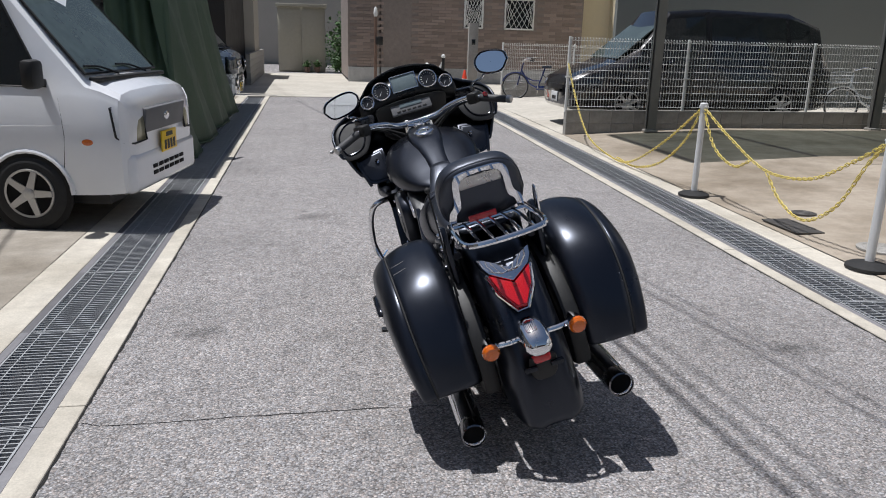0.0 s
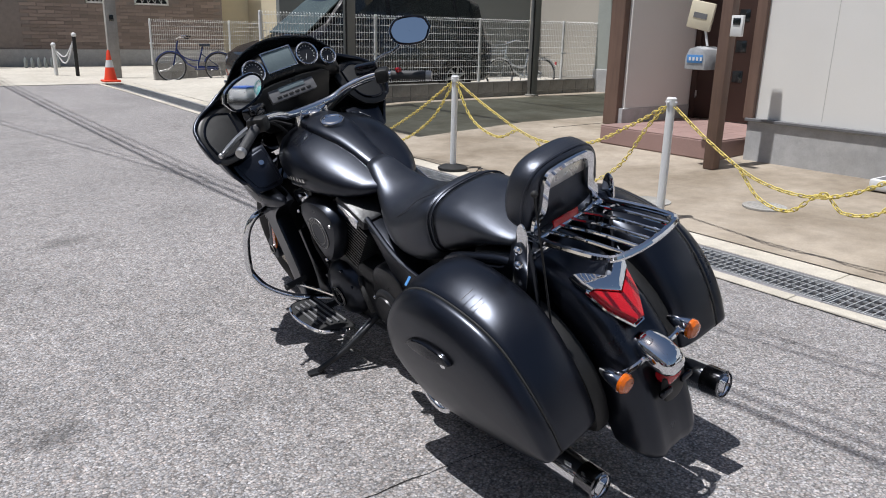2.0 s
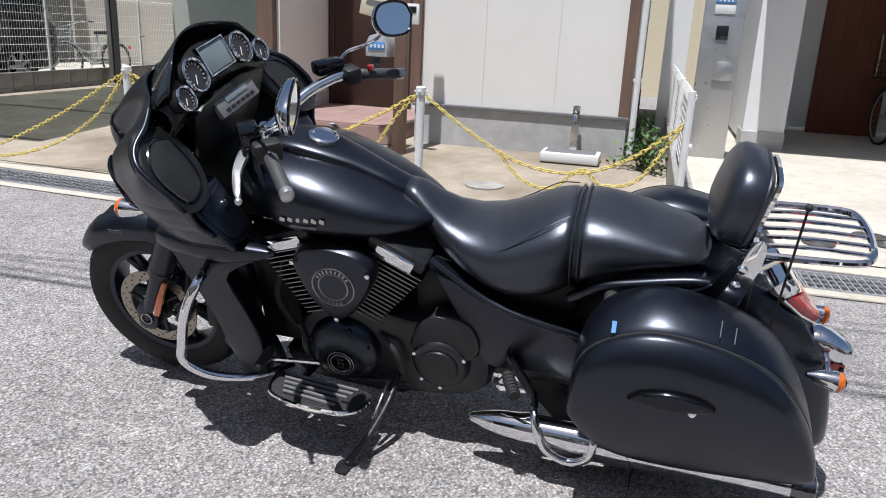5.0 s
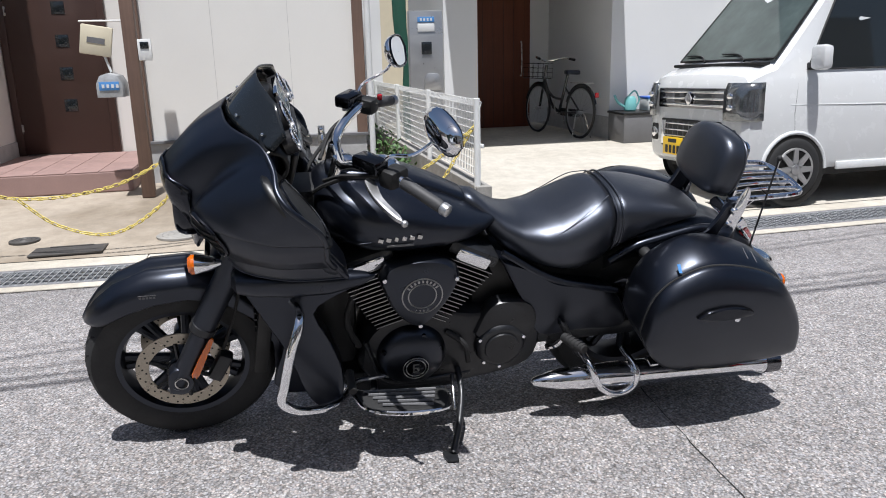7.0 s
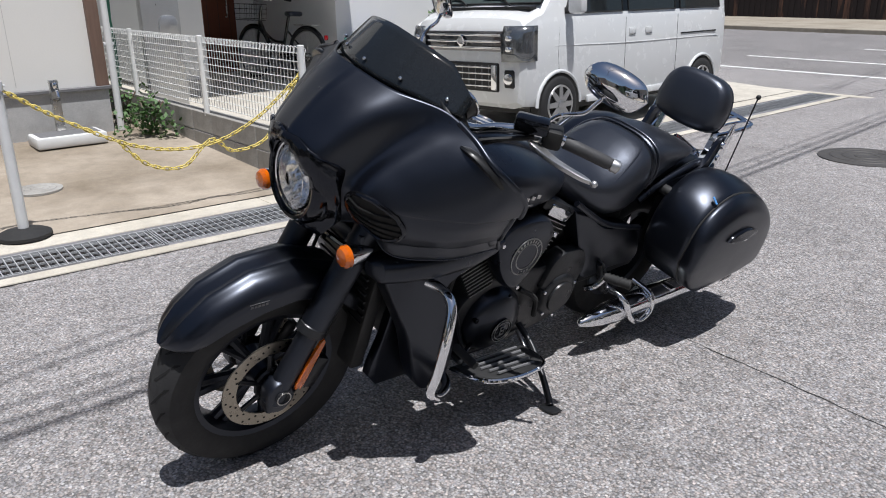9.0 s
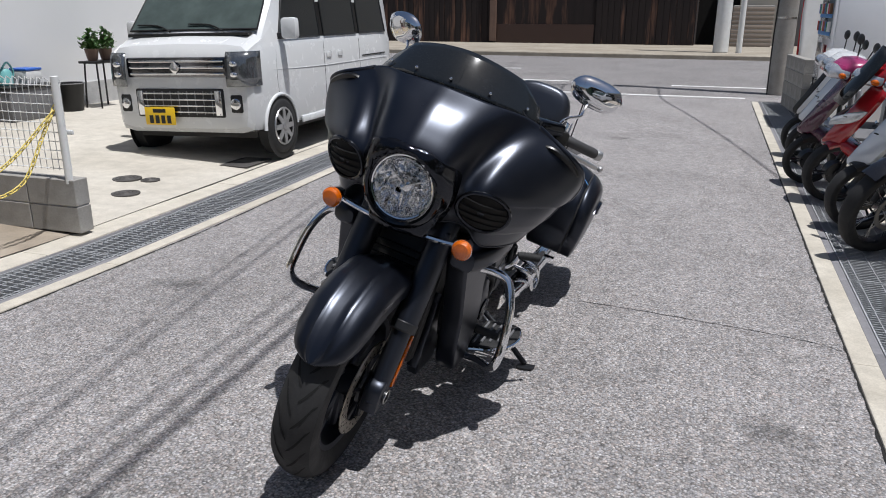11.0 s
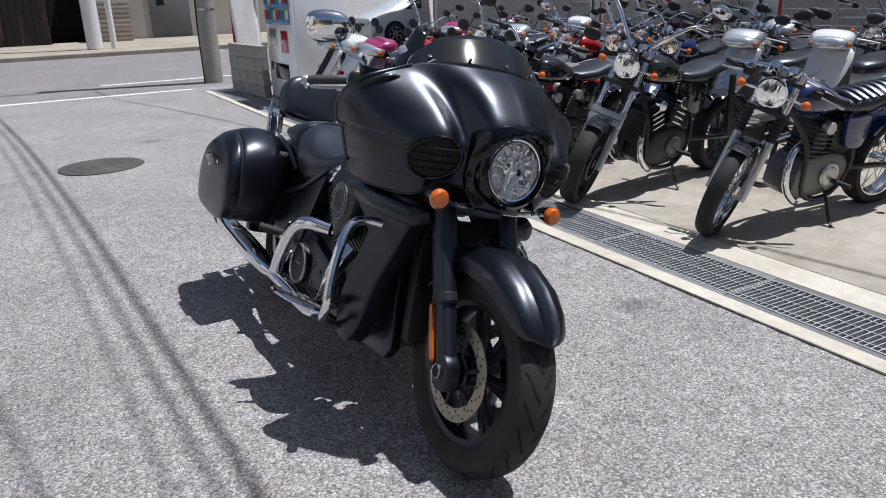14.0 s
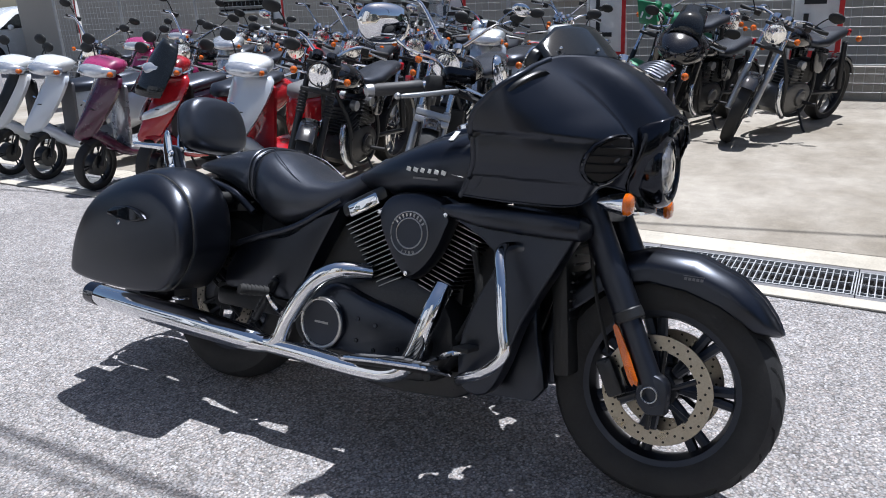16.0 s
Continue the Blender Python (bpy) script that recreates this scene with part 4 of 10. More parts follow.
# ---- tank, console, cap ----
bm = bmesh.new()
shell(bm, [super_ring(0, y, (a + b) / 2, w, (b - a) / 2, 36, 2.55) for y, w, a, b in ((0.73, 0.06, 0.87, 0.96), (0.715, 0.12, 0.83, 0.982), (0.68, 0.17, 0.80, 0.996), (0.62, 0.207, 0.78, 1.002), (0.55, 0.226, 0.765, 0.998), (0.47, 0.229, 0.758, 0.982), (0.39, 0.219, 0.757, 0.954), (0.31, 0.199, 0.76, 0.92), (0.24, 0.170, 0.77, 0.886), (0.18, 0.132, 0.785, 0.856), (0.13, 0.085, 0.80, 0.838), (0.115, 0.03, 0.815, 0.828))])
tank = part("fuel_tank", bm, SATIN, bike, angle=70)
bm = bmesh.new()
shell(bm, [super_ring(0, y, z, w, 0.026, 20, 3.0) for y, w, z in ((0.68, 0.02, 0.99), (0.67, 0.055, 0.996), (0.61, 0.078, 1.000), (0.54, 0.084, 0.996), (0.46, 0.078, 0.976), (0.38, 0.060, 0.946), (0.30, 0.050, 0.908), (0.23, 0.048, 0.874), (0.20, 0.02, 0.86))])
part("tank_console", bm, SATIN, tank, angle=70)
bm = bmesh.new()
lathe(bm, [(0.046, -0.012), (0.046, 0.008), (0.042, 0.012), (0.034, 0.013), (0.03, 0.009), (0.001, 0.010)], (0, 0.488, 1.012), (0, -0.24, 1), 32)
part("fuel_cap", bm, CHROME, tank, "chrome fuel filler cap")
bm = bmesh.new()
lathe(bm, [(0.03, -0.01), (0.03, 0.012), (0.02, 0.018), (0.001, 0.018)], (0, 0.618, 1.030), (0, -0.1, 1), 20)
for s in (-1, 1):
    tube(bm, [(s * 0.02, 0.618, 1.036), (s * 0.055, 0.625, 1.045)], 0.007, 6, 0)
part("ignition_switch", bm, CHROME, tank)
box_s = made(box, (0.175, 0.53, 0.972), (0.05, 0.016, 0.002), 0, Matrix.Rotation(radians(38), 4, "Y"))
part("sticker", box_s, WHITEPOST, tank)
for s in (-1, 1):
    for i, wd in enumerate((0.016, 0.015, 0.011, 0.014, 0.016, 0.015)):
        part("badge_letter", made(box, (s * 0.2293, 0.475 + (2.5 - i) * 0.0245, 0.857 + 0.0009 * i), (0.002, wd, 0.013), 0.0006, Matrix.Rotation(radians(-16 * s), 4, "X"), 1), STEEL, tank)
    bm = bmesh.new()
    box(bm, (s * 0.2290, 0.475, 0.836), (0.002, 0.085, 0.006))
    part("badge_bar", bm, GREYPLASTIC, tank)
    bm = bmesh.new()
    tube(bm, [(s * 0.223, 0.475 + 0.125, 0.85), (s * 0.2295, 0.475 + 0.09, 0.855)], 0.001, 4, 0)
    part("badge_line", bm, STEEL, tank)

# ---- seat ----
bm = bmesh.new()
shell(bm, [super_ring(0, y, (a + b) / 2, w, (b - a) / 2, 30, 2.7) for y, w, a, b in ((0.235, 0.03, 0.858, 0.888), (0.225, 0.05, 0.845, 0.902), (0.19, 0.062, 0.80, 0.895), (0.14, 0.085, 0.75, 0.856), (0.09, 0.115, 0.70, 0.825), (0.03, 0.150, 0.665, 0.805), (-0.04, 0.178, 0.635, 0.808), (-0.10, 0.190, 0.618, 0.828), (-0.16, 0.192, 0.612, 0.858), (-0.21, 0.186, 0.625, 0.882), (-0.25, 0.178, 0.645, 0.893), (-0.275, 0.165, 0.665, 0.89), (-0.285, 0.12, 0.69, 0.87))])
seat = part("seat", bm, LEATHER, bike, "black vinyl stepped seat", angle=80)
bm = bmesh.new()
shell(bm, [super_ring(0, y, (a + b) / 2, w, (b - a) / 2, 30, 2.7) for y, w, a, b in ((-0.272, 0.13, 0.70, 0.875), (-0.282, 0.165, 0.675, 0.893), (-0.32, 0.168, 0.69, 0.897), (-0.39, 0.160, 0.72, 0.888), (-0.47, 0.150, 0.75, 0.868), (-0.55, 0.138, 0.775, 0.842), (-0.60, 0.12, 0.785, 0.825), (-0.63, 0.08, 0.79, 0.812), (-0.64, 0.02, 0.797, 0.805))])
part("pillion_pad", bm, LEATHER, seat, angle=80)
for y, w, a, b in ((-0.278, 0.172, 0.672, 0.8955), (-0.298, 0.171, 0.685, 0.899)):
    bm = bmesh.new()
    tube(bm, [Vector(p) for p in super_ring(0, y, (a + b) / 2, w + 0.002, (b - a) / 2 + 0.001, 36, 2.7)], 0.0035, 6, 0, True)
    part("piping", bm, LEATHER, seat)
for s in (-1, 1):
    bm = bmesh.new()
    tube(bm, [(s * 0.10, -0.262, 0.893), (s * 0.135, -0.20, 0.868), (s * 0.152, -0.12, 0.813), (s * 0.158, -0.07, 0.785)], 0.0018, 5, 5)
    part("stitching", bm, LEATHER, seat)


# ---- side covers, frame tubes ----
def flank(s):
    c = part("side_cover", made(slab, [(0.125, 0.715), (0.03, 0.675), (-0.09, 0.60), (-0.27, 0.56), (-0.345, 0.50), (-0.375, 0.385), (-0.21, 0.385), (-0.07, 0.375), (-0.02, 0.42), (0.03, 0.53)], s * 0.09, s * 0.175, 0.016, 4), SATIN, bike)
    bm = bmesh.new()
    tube(bm, [(s * 0.165, 0.12, 0.74), (s * 0.185, -0.05, 0.635), (s * 0.185, -0.2, 0.585), (s * 0.17, -0.32, 0.545)], 0.011, 8)
    part("frame_tube", bm, SATIN, bike)
    bm = bmesh.new()
    tube(bm, [(s * 0.15, -0.28, 0.66), (s * 0.158, -0.36, 0.715), (s * 0.158, -0.45, 0.74), (s * 0.15, -0.60, 0.765), (s * 0.14, -0.70, 0.75)], 0.015, 10)
    part("rear_rail", bm, SATIN, bike)


both(flank)

# ---- rear fender and tail ----
bm = bmesh.new()
for_r = []
for y, z, w, d in ((-0.40, 0.74, 0.13, 0.03), (-0.55, 0.765, 0.138, 0.03), (-0.68, 0.755, 0.142, 0.035), (-0.80, 0.705, 0.142, 0.045), (-0.90, 0.62, 0.138, 0.05), (-0.97, 0.52, 0.138, 0.05), (-1.01, 0.41, 0.142, 0.055), (-1.03, 0.30, 0.146, 0.055), (-1.037, 0.228, 0.145, 0.05), (-1.035, 0.204, 0.136, 0.045), (-1.028, 0.192, 0.112, 0.04)):
    a = math.atan2(z - RAX[2], y - RAX[1])
    row = []
    for i in range(17):
        t = -1 + 2 * i / 16
        f = max(0.0, abs(t) - 0.55) / 0.45
        ridge = 0.008 * math.exp(-((abs(t) - 0.45) / 0.09) ** 2)
        k = -d * f ** 2 * 2.4 + ridge
        row.append(Vector((w * t if abs(t) < 0.8 else math.copysign(w * (0.8 + (abs(t) - 0.8) * 0.35), t), y + k * math.cos(a), z + k * math.sin(a))))
    for_r.append(row + [p - Vector((p.x * 0.05, 0.01 * math.cos(a), 0.01 * math.sin(a))) for p in row[::-1]])
shell(bm, for_r)
rfender = part("rear_fender", bm, SATIN, bike, angle=60)
tm = Matrix.Translation((0, -0.862, 0.652)) @ Matrix.Rotation(radians(-45), 4, "X") @ Matrix.Diagonal((1.12, 1.1, 1.15, 1))     # local z: up the fender, -y: outwards
def tail_place(x, y, z):
    return tm @ Vector((y, -x, z))
tl = part("tail_light", made(slab, [(-0.066, 0.034), (-0.050, -0.025), (-0.014, -0.084), (0.014, -0.084), (0.050, -0.025), (0.066, 0.034), (0.034, 0.012), (0.0, -0.010), (-0.034, 0.012)], 0.0, 0.034, 0.008, 0, tail_place), RED, bike, "red shield-shaped tail light in chrome trim")
bm = bmesh.new()
tube(bm, [tail_place(0.012, y * 1.06, z * 1.06) for y, z in ((-0.068, 0.040), (-0.052, -0.025), (-0.015, -0.085), (0.015, -0.085), (0.052, -0.025), (0.068, 0.040))], 0.0055, 6, 0)
part("chrome_trim", bm, CHROME, tl)
bm = bmesh.new()
slab(bm, [(-0.086, 0.092), (-0.080, 0.062), (-0.066, 0.036), (-0.034, 0.014), (0.0, -0.008), (0.034, 0.014), (0.066, 0.036), (0.080, 0.062), (0.086, 0.092), (0.050, 0.070), (0.020, 0.048), (0.0, 0.038), (-0.020, 0.048), (-0.050, 0.070)], 0.0, 0.041, 0.012, 0, tail_place)
part("chrome_crown", bm, CHROME, tl)
bm = bmesh.new()
shell(bm, [super_ring(0, y, z, w, h, 22, 2.3) for y, w, z, h in ((-0.940, 0.026, 0.532, 0.018), (-0.948, 0.040, 0.530, 0.032), (-0.970, 0.048, 0.524, 0.042), (-1.000, 0.050, 0.513, 0.044), (-1.028, 0.049, 0.502, 0.041), (-1.050, 0.044, 0.494, 0.034), (-1.062, 0.033, 0.490, 0.022), (-1.066, 0.014, 0.488, 0.009))])
plamp = part("plate_lamp", bm, CHROME, bike, "chrome hooded number plate lamp")
part("plate_lamp_lens", made(box, (0, -1.028, 0.452), (0.065, 0.05, 0.036), 0.012), RED, plamp)
both(lambda s: signal(s, (s * 0.03, -0.985, 0.510), (s * 0.09, -0.985, 0.508), (s * 0.150, -0.998, 0.503), (0, -1, -0.15), 0.030))
bm = bmesh.new()
slab(bm, [(-0.04, 0.46), (-0.048, 0.42), (-0.03, 0.375), (0.03, 0.375), (0.048, 0.42), (0.04, 0.46)], 0, 0.016, 0.008, 3, lambda x, y, z: Vector((y, -1.035 - x + 0.12 * (z - 0.5) * -0.4, z)))
plate_holder = part("plate_holder", bm, PLASTIC, bike)
for s in (-1, 1):
    part("holder_clip", made(box, (s * 0.045, -1.05, 0.425), (0.045, 0.015, 0.018), 0.004), GLOSS, bike)


# ---- saddlebags ----
def bag(s):
    face = [(-0.318, 0.49), (-0.324, 0.575), (-0.350, 0.640), (-0.405, 0.688), (-0.50, 0.722), (-0.61, 0.716), (-0.74, 0.678), (-0.825, 0.622), (-0.898, 0.520), (-0.940, 0.405), (-0.922, 0.352), (-0.70, 0.336), (-0.46, 0.350), (-0.365, 0.415)]
    pts = curve([Vector((0, y, z)) for y, z in face + face[:1]], 5)[:-1]
    cc = sum(pts, Vector()) / len(pts)
    def ring(x, f, g, lift=0.0):
        """Outline at x: f about its middle, top raised by g about the floor."""
        return [tuck(x, cc.y + (p.y - cc.y) * f, 0.35 + lift + (p.z - 0.35) * g) for p in pts]
    def tuck(x, y, z):
        """Drawn in towards the tail and the floor."""
        w = max(0.0, x - 0.19) / 0.28
        return Vector((s * (x - w * (0.016 + 0.014 * max(0.0, (-0.55 - y) / 0.4) ** 1.5 + 0.030 * max(0.0, (0.62 - z) / 0.27) ** 1.5)), y, z))
    # inner half: a deep tub whose lid half slopes off to the flat outer face
    bm = bmesh.new()
    shell(bm, [ring(x, f, g, 0.01) for x, f, g in ((0.190, 0.86, 1.02), (0.198, 0.93, 1.10), (0.215, 0.965, 1.14), (0.245, 0.985, 1.158), (0.290, 0.997, 1.160), (0.335, 1.0, 1.142), (0.372, 1.0, 1.108), (0.389, 0.996, 1.085), (0.394, 0.985, 1.07))])
    c = part("saddlebag", bm, SATIN, bike, "hard satin black saddlebag", angle=60)
    bm = bmesh.new()
    rings = [ring(x, f, g, 0.01) for x, f, g in ((0.392, 0.965, 1.04), (0.397, 0.992, 1.072), (0.402, 1.0, 1.078), (0.416, 1.004, 1.058), (0.430, 1.004, 1.028), (0.442, 1.0, 0.996), (0.451, 0.99, 0.965), (0.457, 0.975, 0.94))]
    zc = 0.36 + (cc.z - 0.35) * 0.94
    for x, f in ((0.461, 0.95), (0.465, 0.86), (0.469, 0.66), (0.472, 0.35), (0.473, 0.01)):
        rings.append([tuck(x, cc.y + (p.y - cc.y) * f * 0.985, zc + (0.36 + (p.z - 0.35) * 0.94 - zc) * f) for p in pts])
    shell(bm, rings)
    part("lid", bm, SATIN, c, angle=70)
    bm = bmesh.new()
    tube(bm, ring(0.3945, 0.992, 1.074, 0.01), 0.004, 6, 0, True)
    part("seal", bm, RUBBER, c)
    bm = bmesh.new()
    slab(bm, [(-0.465, 0.610), (-0.50, 0.634), (-0.57, 0.646), (-0.64, 0.634), (-0.672, 0.608), (-0.60, 0.596), (-0.52, 0.595)], s * 0.438, s * 0.468, 0.010, 4)
    part("latch", bm, GLOSS, c, "gloss black latch handle")
    part("lock", made(lathe, [(0.001, 0.004), (0.008, 0.004), (0.0105, 0.001), (0.0105, -0.01)], (s * 0.452, -0.622, 0.585), (s, 0, 0), 14), CHROME, c)
    for y in (-0.42, -0.86):
        part("stay", made(box, (s * 0.33, y, 0.338), (0.05, 0.03, 0.01), 0.003), CHROME, c)
    bm = bmesh.new()
    tube(bm, [(s * 0.19, -0.20, 0.315), (s * 0.28, -0.215, 0.30), (s * 0.314, -0.25, 0.225), (s * 0.318, -0.32, 0.188), (s * 0.315, -0.38, 0.215), (s * 0.29, -0.39, 0.275), (s * 0.20, -0.37, 0.30)], 0.0125, 10)
    if s < 0:
        part("bag_guard", bm, CHROME, bike)

    if s < 0:
        part("sticker", made(box, (-0.372, -0.415, 0.754), (0.030, 0.011, 0.0015), 0, Matrix.Rotation(radians(-40), 4, "Y")), BLUECHIP, c)
        for dy in (0.0, 0.035):
            part("scratch", made(tube, [(-0.372, -0.66 - dy, 0.768 - dy * 0.45), (-0.325, -0.665 - dy, 0.782 - dy * 0.45)], 0.0012, 4, 0), GREYPLASTIC, c)


both(bag)
both(lambda s: part("bag_mount", made(slab, [(-0.42, 0.66), (-0.62, 0.69), (-0.78, 0.63), (-0.89, 0.51), (-0.925, 0.37), (-0.88, 0.30), (-0.60, 0.34), (-0.42, 0.45)], s * 0.135, s * 0.195, 0.012, 3), PLASTIC, bike))


# ---- backrest and rack ----
pm = Matrix.Translation((0, -0.684, 0.970)) @ Matrix.Rotation(radians(15), 4, "X")
bm = bmesh.new()
pad = curve([Vector((0, y, z)) for y, z in ((0.148, -0.03), (0.135, 0.07), (0.09, 0.128), (0.0, 0.142), (-0.09, 0.128), (-0.135, 0.07), (-0.148, -0.03), (-0.12, -0.105), (0.0, -0.128), (0.12, -0.105), (0.148, -0.03))], 4)[:-1]
rings = []
for y, f in ((-0.045, 0.55), (-0.05, 0.85), (-0.043, 0.95), (-0.02, 0.995), (0.0, 1.0), (0.02, 0.985), (0.036, 0.92), (0.045, 0.80), (0.05, 0.5), (0.052, 0.1)):
    rings.append([pm @ Vector((p.y * f * 1.04, y, p.z * f * 0.82 - 0.008)) for p in pad])
shell(bm, rings)
backrest = part("backrest", bm, LEATHER, bike, "padded black vinyl backrest", angle=70)
bm = bmesh.new()
tube(bm, [pm @ Vector((p.y * 1.008, -0.034, p.z * 0.795 - 0.008)) for p in pad], 0.004, 6, 0, True)
part("piping", bm, LEATHER, backrest)
bm = bmesh.new()
shape = [(-0.125, -0.185), (-0.12, -0.06), (-0.095, -0.02), (-0.085, 0.065), (-0.05, 0.088), (0.05, 0.088), (0.085, 0.065), (0.095, -0.02), (0.12, -0.06), (0.125, -0.185)]
ringpts = curve([pm @ Vector((x, -0.06, z)) for x, z in shape], 4)
shell(bm, [[p + (pm.to_3x3() @ Vector((0, dy, 0))) + (pm.to_3x3() @ Vector((dx * (1 if (pm.inverted() @ p).x > 0 else -1), 0, dx * 0.6))) for p in ringpts] for dx, dy in ((-0.011, 0.004), (0.011, 0.004), (0.011, -0.006), (-0.011, -0.006), (-0.011, 0.004))], wrap=False, cap=False)
part("sissy_bar", bm, CHROME, bike, "chrome plate sissy bar")
part("sissy_plate", made(box, pm @ Vector((0, -0.052, 0.05)), (0.15, 0.006, 0.045), 0.004, pm.to_3x3().to_4x4()), STEEL, bike)


def bracket(s):
    bm = bmesh.new()
    slab(bm, [(-0.372, 0.700), (-0.40, 0.728), (-0.53, 0.742), (-0.62, 0.760), (-0.662, 0.81), (-0.69, 0.865), (-0.735, 0.855), (-0.738, 0.70), (-0.722, 0.655), (-0.64, 0.672), (-0.52, 0.690), (-0.40, 0.676)], s * 0.154, s * 0.174, 0.007, 3)
    b = part("rack_bracket", bm, SATIN, bike)
    for y, z in ((-0.395, 0.702), (-0.660, 0.705), (-0.695, 0.79), (-0.705, 0.84)):
        part("bolt", made(lathe, [(0.001, 0.012), (0.010, 0.010), (0.014, 0.004), (0.015, -0.002)], (s * 0.178, y, z), (s, 0, 0), 12), CHROME, b)
    part("side_arm", made(slab, [(-0.655, 0.685), (-0.700, 0.690), (-0.742, 0.83), (-0.752, 0.90), (-0.738, 0.93), (-0.715, 0.905), (-0.690, 0.82), (-0.655, 0.73)], s * 0.175, s * 0.181, 0.003, 3), CHROME, b, "chrome upright plate")
    part("grommet", made(lathe, [(0.012, 0.03), (0.02, 0.02), (0.02, -0.02), (0.012, -0.03)], (s * 0.185, -0.395, 0.702), (1, 0, 0), 14), RUBBER, b)


both(bracket)
rack = part("luggage_rack", made(tube, [(-0.135, -0.70, 0.862), (-0.14, -0.82, 0.865), (-0.135, -0.96, 0.867), (-0.105, -1.005, 0.868), (0.0, -1.02, 0.868), (0.105, -1.005, 0.868), (0.135, -0.96, 0.867), (0.14, -0.82, 0.865), (0.135, -0.70, 0.862)], 0.010, 8, 4), CHROME, bike, "chrome luggage rack of thin bars")
for x in (-0.09, -0.045, 0.0, 0.045, 0.09):
    part("bar", made(tube, [(x, -0.72, 0.862), (x, -0.86, 0.872), (x, -1.012, 0.868)], 0.006, 8, 3), CHROME, rack)
part("bar", made(tube, [(-0.137, -0.74, 0.862), (0.137, -0.74, 0.862)], 0.008, 8, 0), CHROME, rack)
for s in (-1, 1):
    part("strut", made(tube, [(s * 0.137, -0.80, 0.863), (s * 0.15, -0.72, 0.80), (s * 0.164, -0.69, 0.72)], 0.009, 8, 3), CHROME, rack)
ant = part("antenna", made(tube, [(-0.187, -0.795, 0.60), (-0.187, -0.806, 0.80), (-0.187, -0.817, 1.03)], 0.0032, 6, 3), RUBBER, bike, "thin black rod antenna")
part("tip", made(ball, (-0.187, -0.818, 1.036), 0.010, 10, 6), RUBBER, ant)

part("reflector", made(box, (-0.02, -0.742, 0.878), (0.10, 0.008, 0.022), 0.003), RED, rack)

# ---- exhausts ----
def exhaust(s):
    # the right pipe is a little longer and rises to its end
    start = Vector((s * 0.2515, -0.09, 0.232))
    axis = Vector((s * 0.03, -1, -0.012)) if s < 0 else Vector((-0.012, -1, 0.026))
    axis.normalize()
    g = 1.0 if s < 0 else 1.055
    m = part("muffler", made(lathe, [(0.001, -0.085), (0.014, -0.075), (0.030, -0.02), (0.038, 0.02), (0.046, 0.10), (0.050, 0.35 * g), (0.047, 0.62 * g), (0.043, 0.885 * g), (0.040, 0.895 * g), (0.036, 0.89 * g), (0.035, 0.80 * g)], start, axis, 28), CHROME, bike, "long chrome muffler with dark tip")
    part("bore", made(lathe, [(0.036, 0.0), (0.001, 0.0)], start + axis * 0.86 * g, axis, 20), DARKPIT, m)
    part("tip", made(lathe, [(0.0445, 0.0), (0.0455, 0.002), (0.044, 0.06), (0.039, 0.063), (0.037, 0.0)], start + axis * (0.895 * g - 0.057), axis, 28), DARKCHROME, m)


both(exhaust)
right = part("header_pipe", made(tube, [(0.20, 0.56, 0.52), (0.245, 0.55, 0.44), (0.245, 0.50, 0.30), (0.25, 0.44, 0.24), (0.25, 0.30, 0.225), (0.25, 0.10, 0.23), (0.252, -0.12, 0.232)], 0.030, 14), CHROME, bike, "chrome exhaust header pipe")
part("header_pipe", made(tube, [(0.17, 0.27, 0.52), (0.245, 0.19, 0.52), (0.262, 0.10, 0.46), (0.262, 0.02, 0.34), (0.255, -0.03, 0.25), (0.252, -0.12, 0.232)], 0.027, 14), CHROME, bike, "chrome exhaust header pipe")

# ---- engine ----
case = part("crankcase", made(slab, [(0.60, 0.30), (0.58, 0.42), (0.50, 0.50), (0.36, 0.53), (0.20, 0.50), (0.05, 0.50), (-0.05, 0.42), (-0.05, 0.28), (0.05, 0.22), (0.30, 0.19), (0.52, 0.21)], -0.165, 0.165, 0.03, 3), BLACKMETAL, bike, "black engine crankcase")
for s in (-1, 1):
    for nm, base, top in (("cylinder", (0.485, 0.46), (0.575, 0.74)), ("cylinder", (0.36, 0.47), (0.225, 0.735))):
        b, t = Vector((0, *base)), Vector((0, *top))
        if s < 0:
            cyl_o = part(nm, made(cyl, b, t, 0.075, None, 20), BLACKMETAL, bike, "finned black cylinder")
            for i in range(15):
                c = b + (t - b) * (0.12 + 0.055 * i)
                d = (t - b).normalized()
                w = 0.050 + 0.0038 * i
                bm = bmesh.new()
                rot = Matrix.Rotation(math.atan2(-d.y, d.z), 4, "X")
                box(bm, c, (0.335, 2 * w, 0.005), 0.002, rot, 1)
                part("fin", bm, BLACKMETAL, cyl_o)
                for q in (-1, 1):
                    bm = bmesh.new()
                    box(bm, c + Vector((q * 0.168, 0, 0)), (0.0025, 2 * w - 0.006, 0.0024), 0, rot)
                    part("fin_edge", bm, FINEDGE, cyl_o)
            bm = bmesh.new()
            rot = Matrix.Rotation(math.atan2(-(t - b).y, (t - b).z), 4, "X")
            box(bm, t + (t - b).normalized() * 0.012, (0.36, 0.19, 0.05), 0.018, rot)
            part("rocker_cover", bm, BLACKMETAL, cyl_o)
            for q in (-1, 1):
                bm = bmesh.new()
                box(bm, t + (t - b).normalized() * 0.0 + Vector((q * 0.178, 0, 0)), (0.022, 0.125, 0.042), 0.008, rot)
                part("chrome_cap", bm, CHROME, cyl_o)


